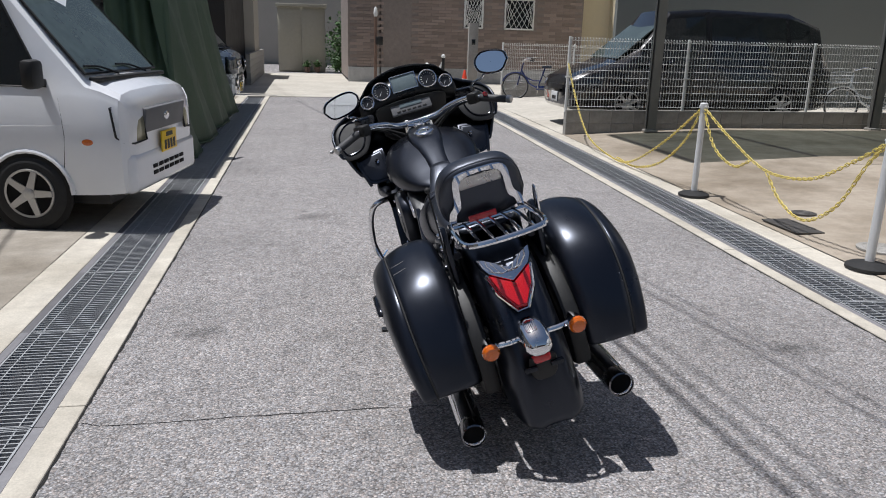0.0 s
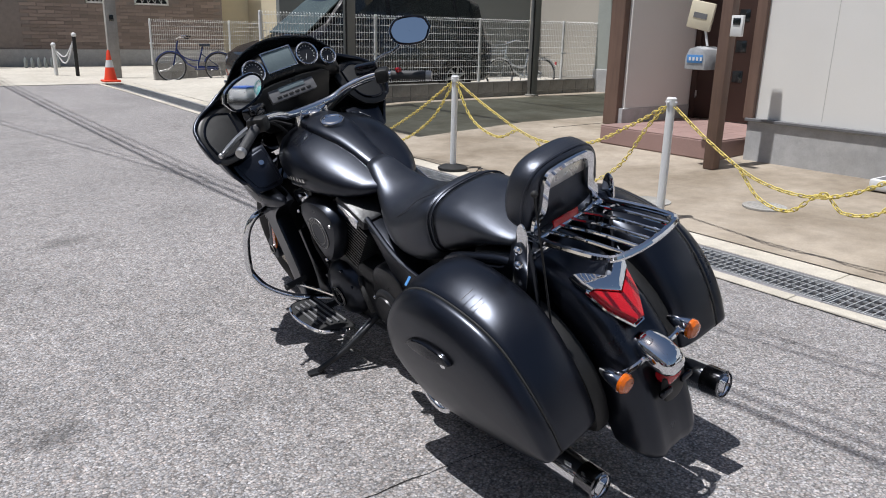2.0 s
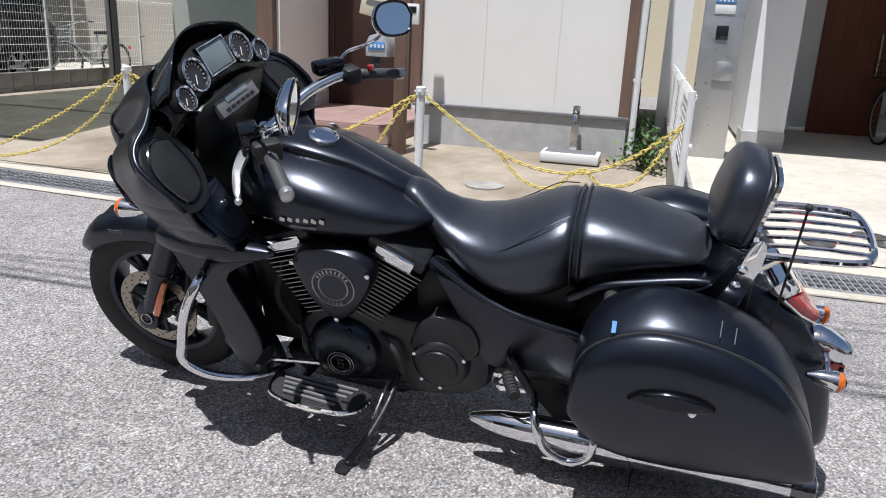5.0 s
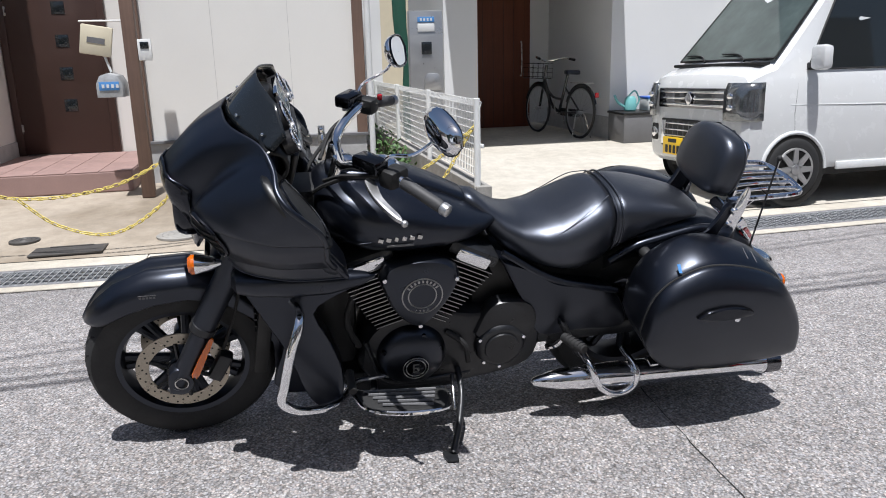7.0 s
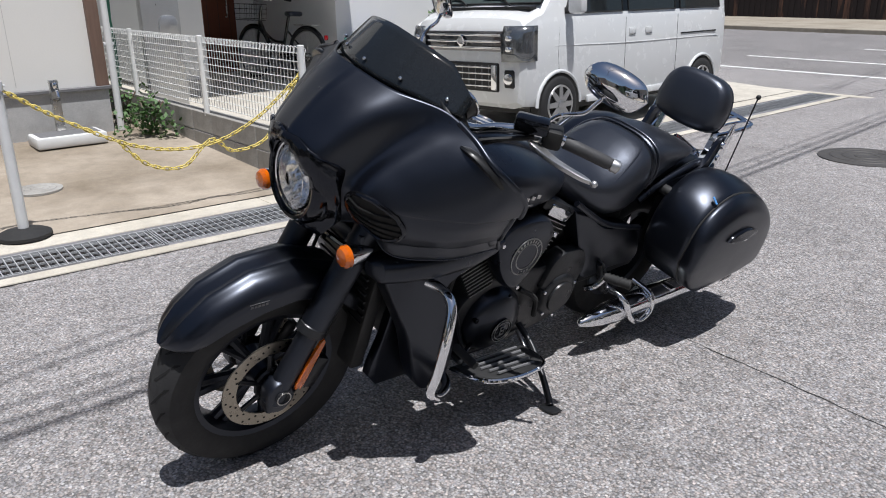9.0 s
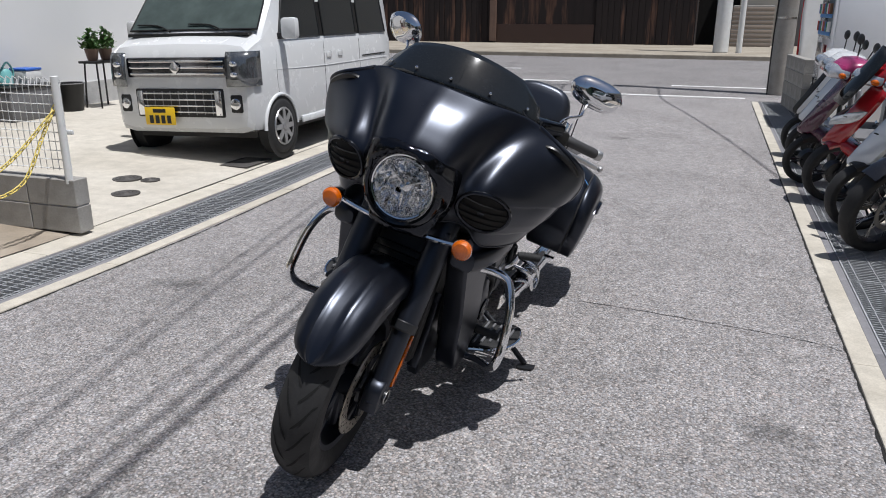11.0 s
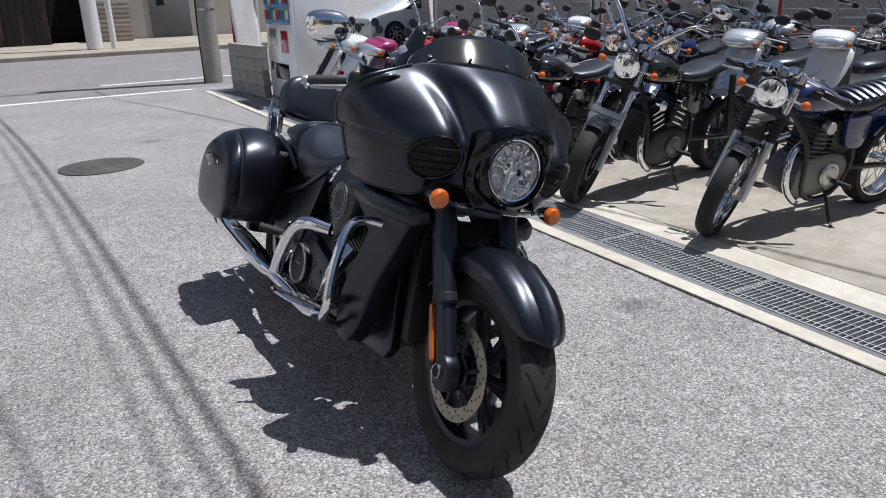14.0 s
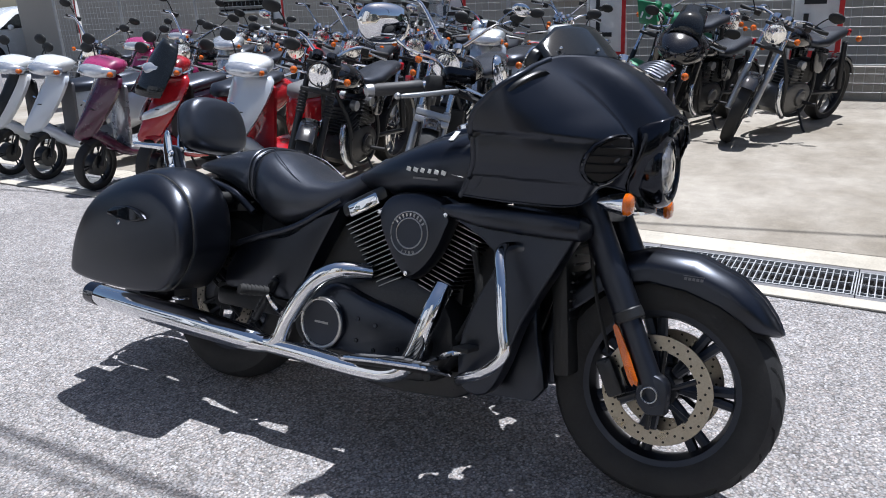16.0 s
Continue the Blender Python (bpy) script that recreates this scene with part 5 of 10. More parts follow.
def cleaner(s):
    o = [(0.540, 0.70), (0.505, 0.757), (0.41, 0.775), (0.315, 0.755), (0.275, 0.695), (0.32, 0.59), (0.405, 0.505), (0.49, 0.58)]
    if s > 0:
        o = [(y + 0.038, z + 0.02) for y, z in o]
    c = part("air_cleaner", made(slab, o, s * 0.15, s * 0.235, 0.028, 4), SATIN, bike, "black teardrop air cleaner cover")
    cy, cz = (0.402, 0.645) if s < 0 else (0.442, 0.668)
    for r in (0.066, 0.046):
        bm = bmesh.new()
        tube(bm, loop((s * 0.2375, cy, cz), r, (1, 0, 0), 36), 0.0024, 6, 0, True)
        part("ring", bm, FINEDGE, c)
    part("badge", made(lathe, [(0.068, -0.006), (0.068, 0.001), (0.001, 0.0015)], (s * 0.236, cy, cz), (s, 0, 0), 36), MATTE, c)
    bm = bmesh.new()
    for i in range(9):
        a = radians(35 + 110 * i / 8)
        for f in (1,):
            box(bm, (s * 0.2385, cy + 0.056 * math.cos(a), cz + f * 0.056 * math.sin(a)), (0.001, 0.006, 0.011), 0, Matrix.Rotation(f * (a - math.pi / 2), 4, "X"))
    part("badge_marks", bm, FINEDGE, c, kind="stuff")
    for i, digit in enumerate("1700"):
        a = radians(-90 + (i - 1.5) * 14) if s > 0 else radians(-90 - (i - 1.5) * 14)
        out = Vector((0, math.cos(a), math.sin(a)))
        face = Matrix(((0, 0, s), (s, 0, 0), (0, 1, 0))).to_4x4() @ Matrix.Rotation(radians((i - 1.5) * 14), 4, "Z")
        text_part("digit", digit, 0.014, FINEDGE, c, Matrix.Translation(Vector((s * 0.2375, cy, cz - 0.004)) + out * 0.056) @ face)
    for y, z in ((0.525, 0.715), (0.29, 0.70), (0.405, 0.525)):
        part("screw", made(lathe, [(0.001, 0.005), (0.007, 0.004), (0.008, 0.0)], (s * 0.236, y + (0.038 if s > 0 else 0), z + (0.02 if s > 0 else 0)), (s, 0, 0), 10), CHROME, c)


both(cleaner)
# left: flywheel cover with emblem, gear cover
lc = part("flywheel_cover", made(lathe, [(0.125, -0.03), (0.120, 0.02), (0.10, 0.045), (0.06, 0.058), (0.05, 0.060), (0.001, 0.061)], (-0.165, 0.42, 0.36), (-1, 0, 0), 36), SATIN, bike)
part("emblem", made(lathe, [(0.045, 0.0), (0.046, 0.006), (0.040, 0.008), (0.001, 0.008)], (-0.224, 0.415, 0.343), (-1, 0, 0), 28), GLOSS, lc)
for r in (0.044, 0.034):
    bm = bmesh.new()
    tube(bm, loop((-0.233, 0.415, 0.343), r, (1, 0, 0), 28), 0.002, 5, 0, True)
    part("ring", bm, FINEDGE, lc)
bm = bmesh.new()
for dy, dz, w, h in ((0, 0.016, 0.022, 0.005), (0.008, 0.008, 0.006, 0.02), (0, 0.001, 0.022, 0.005), (-0.008, -0.007, 0.006, 0.018), (0.008, -0.007, 0.006, 0.018), (0, -0.015, 0.022, 0.005)):
    box(bm, (-0.2335, 0.415 + dy, 0.343 + dz), (0.001, w, h))
part("emblem_marks", bm, FINEDGE, lc)
for y, z in ((0.455, 0.445), (0.385, 0.455), (0.33, 0.40), (0.52, 0.40)):
    part("bolt", made(cyl, (-0.19, y, z), (-0.208, y, z), 0.009, None, 8), GLOSS, lc)
gc = part("gear_cover", made(lathe, [(0.098, -0.05), (0.094, 0.0), (0.084, 0.018), (0.07, 0.025), (0.062, 0.024), (0.060, 0.032), (0.001, 0.034)], (-0.175, 0.10, 0.365), (-1, 0, 0), 32), BLACKMETAL, bike)
part("gear_case", made(slab, [(0.20, 0.42), (0.16, 0.52), (0.10, 0.55), (0.00, 0.53), (-0.03, 0.44), (0.02, 0.38), (0.14, 0.36)], -0.12, -0.185, 0.016, 4), BLACKMETAL, gc)
for y, z in ((0.18, 0.40), (0.02, 0.40), (0.10, 0.275), (0.16, 0.30)):
    part("bolt", made(cyl, (-0.18, y, z), (-0.196, y, z), 0.007, None, 8), CHROME, gc)
# right: clutch cover
rc = part("clutch_cover", made(slab, [(0.20, 0.25), (0.05, 0.24), (0.02, 0.32), (0.04, 0.40), (0.14, 0.47), (0.28, 0.44), (0.46, 0.40), (0.52, 0.34), (0.50, 0.27), (0.36, 0.24)], 0.13, 0.205, 0.022, 4), SATIN, bike)
part("clutch_cap", made(lathe, [(0.088, -0.03), (0.086, 0.012), (0.078, 0.018), (0.07, 0.014), (0.001, 0.016)], (0.205, 0.125, 0.335), (1, 0, 0), 36), MATTE, rc)
bm = bmesh.new()
tube(bm, loop((0.222, 0.125, 0.335), 0.080, (1, 0, 0), 36), 0.006, 8, 0, True)
part("ring", bm, STEEL, rc)
bm = bmesh.new()
box(bm, (0.2215, 0.125, 0.337), (0.001, 0.055, 0.007))
part("badge_bar", bm, FINEDGE, rc)
for y, z in ((0.26, 0.30), (0.26, 0.37), (0.33, 0.28), (0.33, 0.36), (0.42, 0.30)):
    part("bolt", made(cyl, (0.20, y, z), (0.21, y, z), 0.008, None, 8), GLOSS, rc)

# hoses and cables round the engine
for pts, r, mt in (((( -0.16, 0.58, 0.42), (-0.18, 0.52, 0.27), (-0.17, 0.40, 0.235), (-0.16, 0.2, 0.24)), 0.008, BLACKMETAL), ((( -0.17, 0.30, 0.44), (-0.2, 0.24, 0.40), (-0.2, 0.22, 0.32)), 0.010, RUBBER), (((-0.15, 0.60, 0.66), (-0.16, 0.64, 0.52), (-0.15, 0.60, 0.40)), 0.012, RUBBER), (((0.15, 0.62, 0.66), (0.16, 0.66, 0.5), (0.15, 0.6, 0.36)), 0.012, RUBBER)):
    part("hose", made(tube, pts, r, 8), mt, bike)
part("engine_front", made(box, (0, 0.68, 0.50), (0.20, 0.16, 0.44), 0.03), PLASTIC, bike)
part("engine_core", made(box, (0, 0.40, 0.60), (0.17, 0.34, 0.34), 0.03), BLACKMETAL, bike)
part("underseat_box", made(box, (0, -0.05, 0.56), (0.20, 0.5, 0.22), 0.03), PLASTIC, bike)
part("head_stock", made(box, (0, 0.80, 0.86), (0.16, 0.22, 0.22), 0.03), PLASTIC, bike)
part("swing_arm", made(box, (0, -0.22, 0.33), (0.24, 0.5, 0.07), 0.02), BLACKMETAL, bike)


# shocks, pegs, floorboards, crash bars
def running_gear(s):
    sh = part("shock", made(cyl, (s * 0.185, -0.12, 0.44), (s * 0.185, -0.20, 0.29), 0.014, None, 10), BLACKMETAL, bike)
    helix = [(s * 0.185 + 0.022 * math.cos(a), -0.12 - 0.08 * a / 50 + 0.010 * math.sin(a), 0.44 - 0.15 * a / 50 + 0.018 * math.sin(a)) for a in [i * 0.7 for i in range(72)]]
    part("spring", made(tube, helix, 0.0045, 5, 0), BLACKMETAL, sh)
    p = part("passenger_peg", made(cyl, (s * 0.22, -0.12, 0.40), (s * 0.315, -0.16, 0.41), 0.017, None, 12), RUBBER, bike, "rubber passenger peg")
    for i in range(6):
        part("rib", made(lathe, [(0.0195, -0.004), (0.0195, 0.004)], (s * (0.235 + 0.014 * i), -0.127 - 0.006 * i, 0.402 + 0.0015 * i), (s * 0.095, -0.04, 0.01), 12), RUBBER, p)
    part("peg_mount", made(tube, [(s * 0.18, -0.08, 0.33), (s * 0.21, -0.10, 0.36), (s * 0.225, -0.12, 0.40)], 0.012, 8, 3), CHROME, p)
    bo = part("floorboard", made(slab, [(0.63, -0.245), (0.60, -0.36), (0.52, -0.398), (0.42, -0.40), (0.34, -0.375), (0.315, -0.30), (0.33, -0.245)], -0.014, 0.006, 0.006, 4, lambda x, y, z: Vector((s * -z, y, 0.262 + x + 0.10 * (y - 0.45) + 0.30 * (-z - 0.245)))), RUBBER, bike, "ribbed rider floorboard with chrome rim")
    bm = bmesh.new()
    pts = curve([Vector((s * x, y, 0.256 + 0.10 * (y - 0.45) + 0.30 * (x - 0.245))) for y, x in ((0.635, 0.245), (0.605, 0.362), (0.52, 0.402), (0.42, 0.404), (0.335, 0.378), (0.308, 0.30), (0.325, 0.245))], 5)
    tube(bm, pts, 0.008, 8, 0)
    part("rim", bm, CHROME, bo)
    for i in range(5):
        part("rib", made(tube, [(s * (0.262 + 0.027 * i), 0.60 - 0.012 * i, 0.291 + 0.0081 * i), (s * (0.262 + 0.027 * i), 0.35 + 0.008 * i, 0.268 + 0.0081 * i)], 0.005, 6, 0), GREYPLASTIC, bo)
    part("board_bracket", made(tube, [(s * 0.14, 0.55, 0.24), (s * 0.25, 0.56, 0.25)], 0.014, 8, 0), BLACKMETAL, bo)
    cb = part("crash_bar", made(tube, [(s * 0.19, 0.83, 0.665), (s * 0.27, 0.80, 0.672), (s * 0.335, 0.800, 0.655), (s * 0.375, 0.830, 0.58), (s * 0.394, 0.856, 0.47), (s * 0.394, 0.866, 0.40), (s * 0.37, 0.80, 0.335), (s * 0.30, 0.70, 0.285), (s * 0.17, 0.63, 0.235)], 0.0155, 14, 7), CHROME, bike, "chrome engine guard bar")
    part("clamp", made(cyl, (s * 0.19, 0.85, 0.665), (s * 0.19, 0.81, 0.665), 0.022, None, 12), CHROME, cb)


both(running_gear)
part("gear_pedal", made(tube, [(-0.19, 0.50, 0.29), (-0.27, 0.62, 0.35), (-0.31, 0.64, 0.37)], 0.008, 8), CHROME, bike)
part("pedal_rubber", made(cyl, (-0.25, 0.645, 0.375), (-0.35, 0.645, 0.375), 0.014, None, 10), RUBBER, bike)
part("brake_pedal", made(tube, [(0.19, 0.52, 0.28), (0.26, 0.62, 0.33), (0.27, 0.69, 0.36)], 0.009, 8), CHROME, bike)
part("pedal_pad", made(box, (0.285, 0.70, 0.37), (0.075, 0.05, 0.016), 0.006), RUBBER, bike)
# foot on the road at its own height below the lean
stand = part("side_stand", made(tube, [(-0.17, 0.25, 0.27), (-0.26, 0.255, 0.235), (-0.36, 0.285, 0.185), (-0.452, 0.325, 0.146)], 0.0115, 10), BLACKMETAL, bike, "black side stand swung out")
part("foot", made(slab, [(0.315, -0.036), (0.352, -0.030), (0.358, 0.022), (0.338, 0.034), (0.312, 0.020)], -0.004, 0.006, 0.003, 2, lambda x, y, z: Vector((-0.458 + z, y, 0.139 + x - 0.306 * z))), BLACKMETAL, stand)
part("spring", made(cyl, (-0.19, 0.275, 0.262), (-0.31, 0.290, 0.205), 0.007, None, 8), STEEL, stand)


# ---- handlebar ----
bar = part("handlebar", made(tube, [(-0.40, 0.415, 1.072), (-0.33, 0.475, 1.092), (-0.26, 0.535, 1.105), (-0.17, 0.60, 1.085), (-0.09, 0.635, 1.055), (0.09, 0.635, 1.055), (0.17, 0.60, 1.085), (0.26, 0.535, 1.105), (0.33, 0.475, 1.092), (0.40, 0.415, 1.072)], 0.0162, 12, 5), CHROME, bike, "chrome swept-back handlebar")


def grip(s):
    a, b = Vector((s * 0.315, 0.487, 1.096)), Vector((s * 0.425, 0.395, 1.064))
    d = (b - a).normalized()
    g = part("grip", made(lathe, [(0.016, 0), (0.019, 0.004), (0.018, 0.05), (0.0185, 0.13), (0.016, 0.142)], a, d, 18), GRIPRUBBER, bar, "dark grey rubber grip")
    part("bar_end", made(lathe, [(0.017, 0.0), (0.019, 0.004), (0.018, 0.022), (0.010, 0.026)], a + d * 0.143, d, 16), ALLOY, bar)
    bm = bmesh.new()
    box(bm, a - d * 0.035 + Vector((0, 0, -0.002)), (0.055, 0.075, 0.055), 0.012, Matrix.Rotation(radians(-s * 40), 4, "Z"))
    part("switch_box", bm, PLASTIC, bar)
    bm = bmesh.new()
    box(bm, Vector((s * 0.262, 0.572, 1.135)), (0.095, 0.058, 0.042), 0.010, Matrix.Rotation(radians(-s * 38), 4, "Z"))
    r = part("fluid_reservoir", bm, GLOSS, bar, "black fluid reservoir")
    bm = bmesh.new()
    slab(bm, [(0.0, 0.0), (0.02, 0.012), (0.09, 0.02), (0.16, 0.012), (0.185, 0.0), (0.165, -0.006), (0.09, 0.0), (0.02, -0.012)], -0.006, 0.006, 0.003, 3, lambda x, y, z: Vector((s * (0.275 + y * 0.98), 0.565 - y * 0.38 + z * 1.2 + 0.02, 1.092 - y * 0.25 + x)))
    part("lever", bm, ALLOY, bar, "silver hand lever")
    part("lever_ball", made(ball, (s * 0.463, 0.508, 1.045), 0.010, 10, 7), ALLOY, bar)
    st = part("mirror", made(tube, [(s * 0.275, 0.545, 1.13), (s * 0.30, 0.52, 1.17), (s * 0.335, 0.47, 1.185), (s * (0.345 if s > 0 else 0.335), 0.43, 1.205), (s * (0.37 if s > 0 else 0.343), 0.395, 1.24)], 0.0055, 8), CHROME, bar, "chrome oval mirror on a thin stem")
    mm = Matrix.Translation((s * (0.385 if s > 0 else 0.352), 0.385, 1.256)) @ Matrix.Rotation(radians(17 if s < 0 else -25), 4, "Z") @ Matrix.Rotation(radians(-20 if s > 0 else 4), 4, "X") @ Matrix.Rotation(radians(s * 12), 4, "Y")
    out = curve([Vector((x * s * (1.0 if s > 0 else 1.14), 0, z * (1.0 if s > 0 else 0.9))) for x, z in ((0.085, 0.015), (0.06, 0.052), (0.0, 0.060), (-0.06, 0.045), (-0.085, 0.0), (-0.06, -0.045), (0.0, -0.055), (0.06, -0.04), (0.085, 0.015))], 4)[:-1]
    bm = bmesh.new()
    shell(bm, [[mm @ Vector((p.x * f, y, p.z * f)) for p in out] for y, f in ((0.034, 0.05), (0.033, 0.4), (0.026, 0.72), (0.012, 0.95), (0.0, 1.0), (-0.004, 0.985))])
    part("shell", bm, CHROME, bar)
    bm = bmesh.new()
    shell(bm, [[mm @ Vector((p.x * f, -0.0055, p.z * f)) for p in out] for f in (0.87, 0.5, 0.02)], cap=False)
    part("mirror_glass", bm, MIRROR, bar)
    part("mirror_rim", made(tube, [mm @ Vector((p.x * 0.92, -0.005, p.z * 0.92)) for p in out], 0.0045, 6, 0, True), GLOSS, bar)


both(grip)
part("stop_switch", made(box, (0.335, 0.455, 1.112), (0.022, 0.018, 0.02), 0.004), REDPAINT, bar)
for pts in (((-0.27, 0.56, 1.10), (-0.19, 0.625, 1.06), (-0.12, 0.70, 1.00), (-0.08, 0.74, 0.95)), ((0.27, 0.56, 1.10), (0.19, 0.625, 1.06), (0.12, 0.70, 1.00), (0.08, 0.74, 0.95)), ((-0.26, 0.55, 1.09), (-0.18, 0.64, 1.06), (-0.08, 0.69, 1.0)), ((0.26, 0.55, 1.09), (0.18, 0.64, 1.06), (0.08, 0.69, 1.0))):
    part("cable", made(tube, pts, 0.0065, 7), RUBBER, bar)
for s in (-1, 1):
    part("riser", made(cyl, (s * 0.055, 0.66, 0.98), (s * 0.055, 0.64, 1.065), 0.022, 0.02, 14), CHROME, bar)


# ---- mesh fences on low block walls ----
def block_wall(name, p, q, h, z0, th=0.12, bl=0.39, bh=0.19):
    """A low wall from p to q, laid of separate blocks."""
    p, q = Vector((*p, 0)), Vector((*q, 0))
    d = (q - p)
    ln = d.length
    rot = math.atan2(d.y, d.x)
    wall = structure(name, made(box, (0, 0, z0 + h / 2 - 0.004), (ln - 0.02, th - 0.02, h - 0.01), 0.0), GREYPLINTH, "low grey concrete block wall", "wall")
    wall.matrix_world = Matrix.Translation((p + q) / 2) @ Matrix.Rotation(rot, 4, "Z")
    n, rows = max(1, round(ln / bl)), max(1, round(h / bh))
    bm = bmesh.new()
    box(bm, (0, 0, 0), (ln / n - 0.008, th, h / rows - 0.008), 0.004, None, 1)
    me = bpy.data.meshes.new("block")
    bm.to_mesh(me)
    bm.free()
    me.materials.append(BLOCK)
    for r in range(rows):
        for i in range(n):
            b = new("block", me)
            b.parent = wall
            b.location = (-ln / 2 + (i + 0.5) * ln / n, 0.001 * ((i * 5 + r) % 3 - 1), z0 + (r + 0.5) * h / rows)
    return wall


def mesh_fence(name, p, q, z0, h, posts, label):
    p, q = Vector((*p, z0)), Vector((*q, z0))
    d = q - p
    ln = d.length
    f = thing(name, Matrix.Translation(p) @ Matrix.Rotation(math.atan2(d.y, d.x), 4, "Z"), label, "fence")
    for k in posts:
        part("post", made(cyl, (k * ln, 0.02, -0.05), (k * ln, 0.02, h + 0.01), 0.024, None, 12), WHITEMETAL, f)
        part("clip", made(box, (k * ln, -0.01, h * 0.45), (0.11, 0.02, 0.03), 0.005), WHITEMETAL, f)
    n = int(ln / 0.05)
    bm = bmesh.new()
    for i in range(n + 1):
        x = ln * i / n
        pts = [(x, 0, 0.03), (x, 0, h - 0.06), (x, -0.012, h - 0.02), (x, 0.018, h), (x, 0.03, h - 0.05)]
        for a, b in zip(pts, pts[1:]):
            tube(bm, [a, b], 0.0034, 4, 0)
    tagged(part("wire_mesh", bm, WHITEMETAL, f), kind="stuff")
    for z in [0.04 + (h - 0.09) * i / 9 for i in range(10)]:
        part("wire", made(tube, [(0, 0.003, z), (ln, 0.003, z)], 0.003, 4, 0), WHITEMETAL, f)
    return f


block_wall("wall_carport", (4.66, 12.7), (12.6, 12.9), 0.42, 0.0)
mesh_fence("mesh_fence", (4.66, 12.7), (12.6, 12.9), 0.43, 1.13, (0.002, 0.263, 0.56, 0.85, 0.998), "white welded mesh fence on a low block wall")
block_wall("wall_garden", (4.10, 3.30), (10.9, 3.38), 0.36, 0.03)
mesh_fence("mesh_fence", (4.14, 3.32), (10.85, 3.39), 0.41, 0.62, (0.002, 0.25, 0.5, 0.75, 0.998), "white welded mesh fence ending at the lane")
block_wall("wall_end", (5.6, 20.6), (9.6, 20.8), 0.4, 0.02)
mesh_fence("mesh_fence", (5.6, 20.6), (9.6, 20.8), 0.42, 1.0, (0.0, 0.5, 1.0), "white welded mesh fence at the lane's end")


# ---- chain posts and plastic chains ----
def chain_post(x, y, z):
    p = thing("chain_post", pose(x, y, z), "white plastic post on a black rubber base", "post", "posts of the yellow chain")
    part("base", made(lathe, [(0.15, 0.0), (0.15, 0.02), (0.12, 0.035), (0.05, 0.05), (0.03, 0.055)], (0, 0, 0), (0, 0, 1), 28), RUBBER, p)
    part("tube", made(cyl, (0, 0, 0.05), (0.0, 0, 0.88), 0.031, None, 18), WHITEPOST, p)
    part("cap", made(lathe, [(0.037, 0.86), (0.038, 0.91), (0.03, 0.92)], (0, 0, 0), (0, 0, 1), 18), WHITEPOST, p)
    for a in (0, 90):
        part("hook", made(box, (0, 0, 0.885), (0.10 if a else 0.02, 0.02 if a else 0.10, 0.014), 0.004), WHITEPOST, p)


chain_post(4.335, 7.70, 0.02)
chain_post(4.325, 5.20, 0.02)


def link_mesh():
    bm = bmesh.new()
    pts = [Vector((0.017 * math.cos(a) + math.copysign(0.010, math.cos(a)), 0.0115 * math.sin(a), 0)) for a in [2 * math.pi * (i + 0.5) / 12 for i in range(12)]]
    tube(bm, pts, 0.0042, 5, 0, True)
    me = bpy.data.meshes.new("link")
    bm.to_mesh(me)
    bm.free()
    me.shade_smooth()
    me.materials.append(YCHAIN)
    return me


LINK = link_mesh()


def chain(pts, label):
    P = curve(pts, 24)
    c = tagged(new("plastic_chain"), label, "chain", "yellow chains round the forecourt")
    c.matrix_world = Matrix.Translation(P[0])
    step, acc, last, k = 0.037, 0.0, P[0], 0
    for a, b in zip(P, P[1:]):
        acc += (b - a).length
        if acc >= step:
            acc -= step
            l = new("link", LINK)
            l.parent = c
            l.matrix_local = Matrix.Translation(b - P[0]) @ (b - a).to_track_quat("X", "Z").to_matrix().to_4x4() @ Matrix.Rotation(radians(90 * (k % 2) + 20), 4, "X")
            k += 1


A, B, TOP = (4.335, 7.70), (4.325, 5.20), 0.90
chain([(4.64, 12.66, 1.18), (4.62, 12.1, 0.62), (4.50, 11.2, 0.20), (4.42, 10.2, 0.06), (4.38, 9.4, 0.09), (4.35, 8.5, 0.45), (*A, TOP)], "yellow plastic chain trailing from fence to post")
chain([(4.46, 10.0, 0.06), (4.40, 9.3, 0.05), (4.36, 8.6, 0.2), (4.34, 8.05, 0.5), (*A, TOP)], "spare loop of yellow plastic chain")
chain([(*A, TOP), (4.36, 7.2, 0.66), (4.37, 6.6, 0.46), (4.36, 6.0, 0.50), (4.34, 5.55, 0.70), (*B, TOP)], "yellow plastic chain between two posts")
chain([(*A, TOP), (4.35, 7.45, 0.55), (4.36, 7.1, 0.42), (4.36, 6.85, 0.50)], "loose end of yellow plastic chain")
chain([(4.37, 6.6, 0.46), (4.37, 6.35, 0.25), (4.36, 6.0, 0.17), (4.35, 5.65, 0.36), (4.33, 5.38, 0.72), (*B, TOP)], "lower loop of yellow plastic chain")
chain([(*B, TOP), (4.32, 4.85, 0.66), (4.30, 4.45, 0.46), (4.28, 4.05, 0.42), (4.24, 3.7, 0.55), (4.18, 3.36, 0.82)], "yellow plastic chain from post to fence")
chain([(4.31, 4.6, 0.52), (4.30, 4.42, 0.34), (4.29, 4.2, 0.30), (4.28, 4.0, 0.45), (4.26, 3.85, 0.36), (4.23, 3.62, 0.42), (4.2, 3.45, 0.68), (4.18, 3.34, 0.86)], "knotted loop of yellow plastic chain")

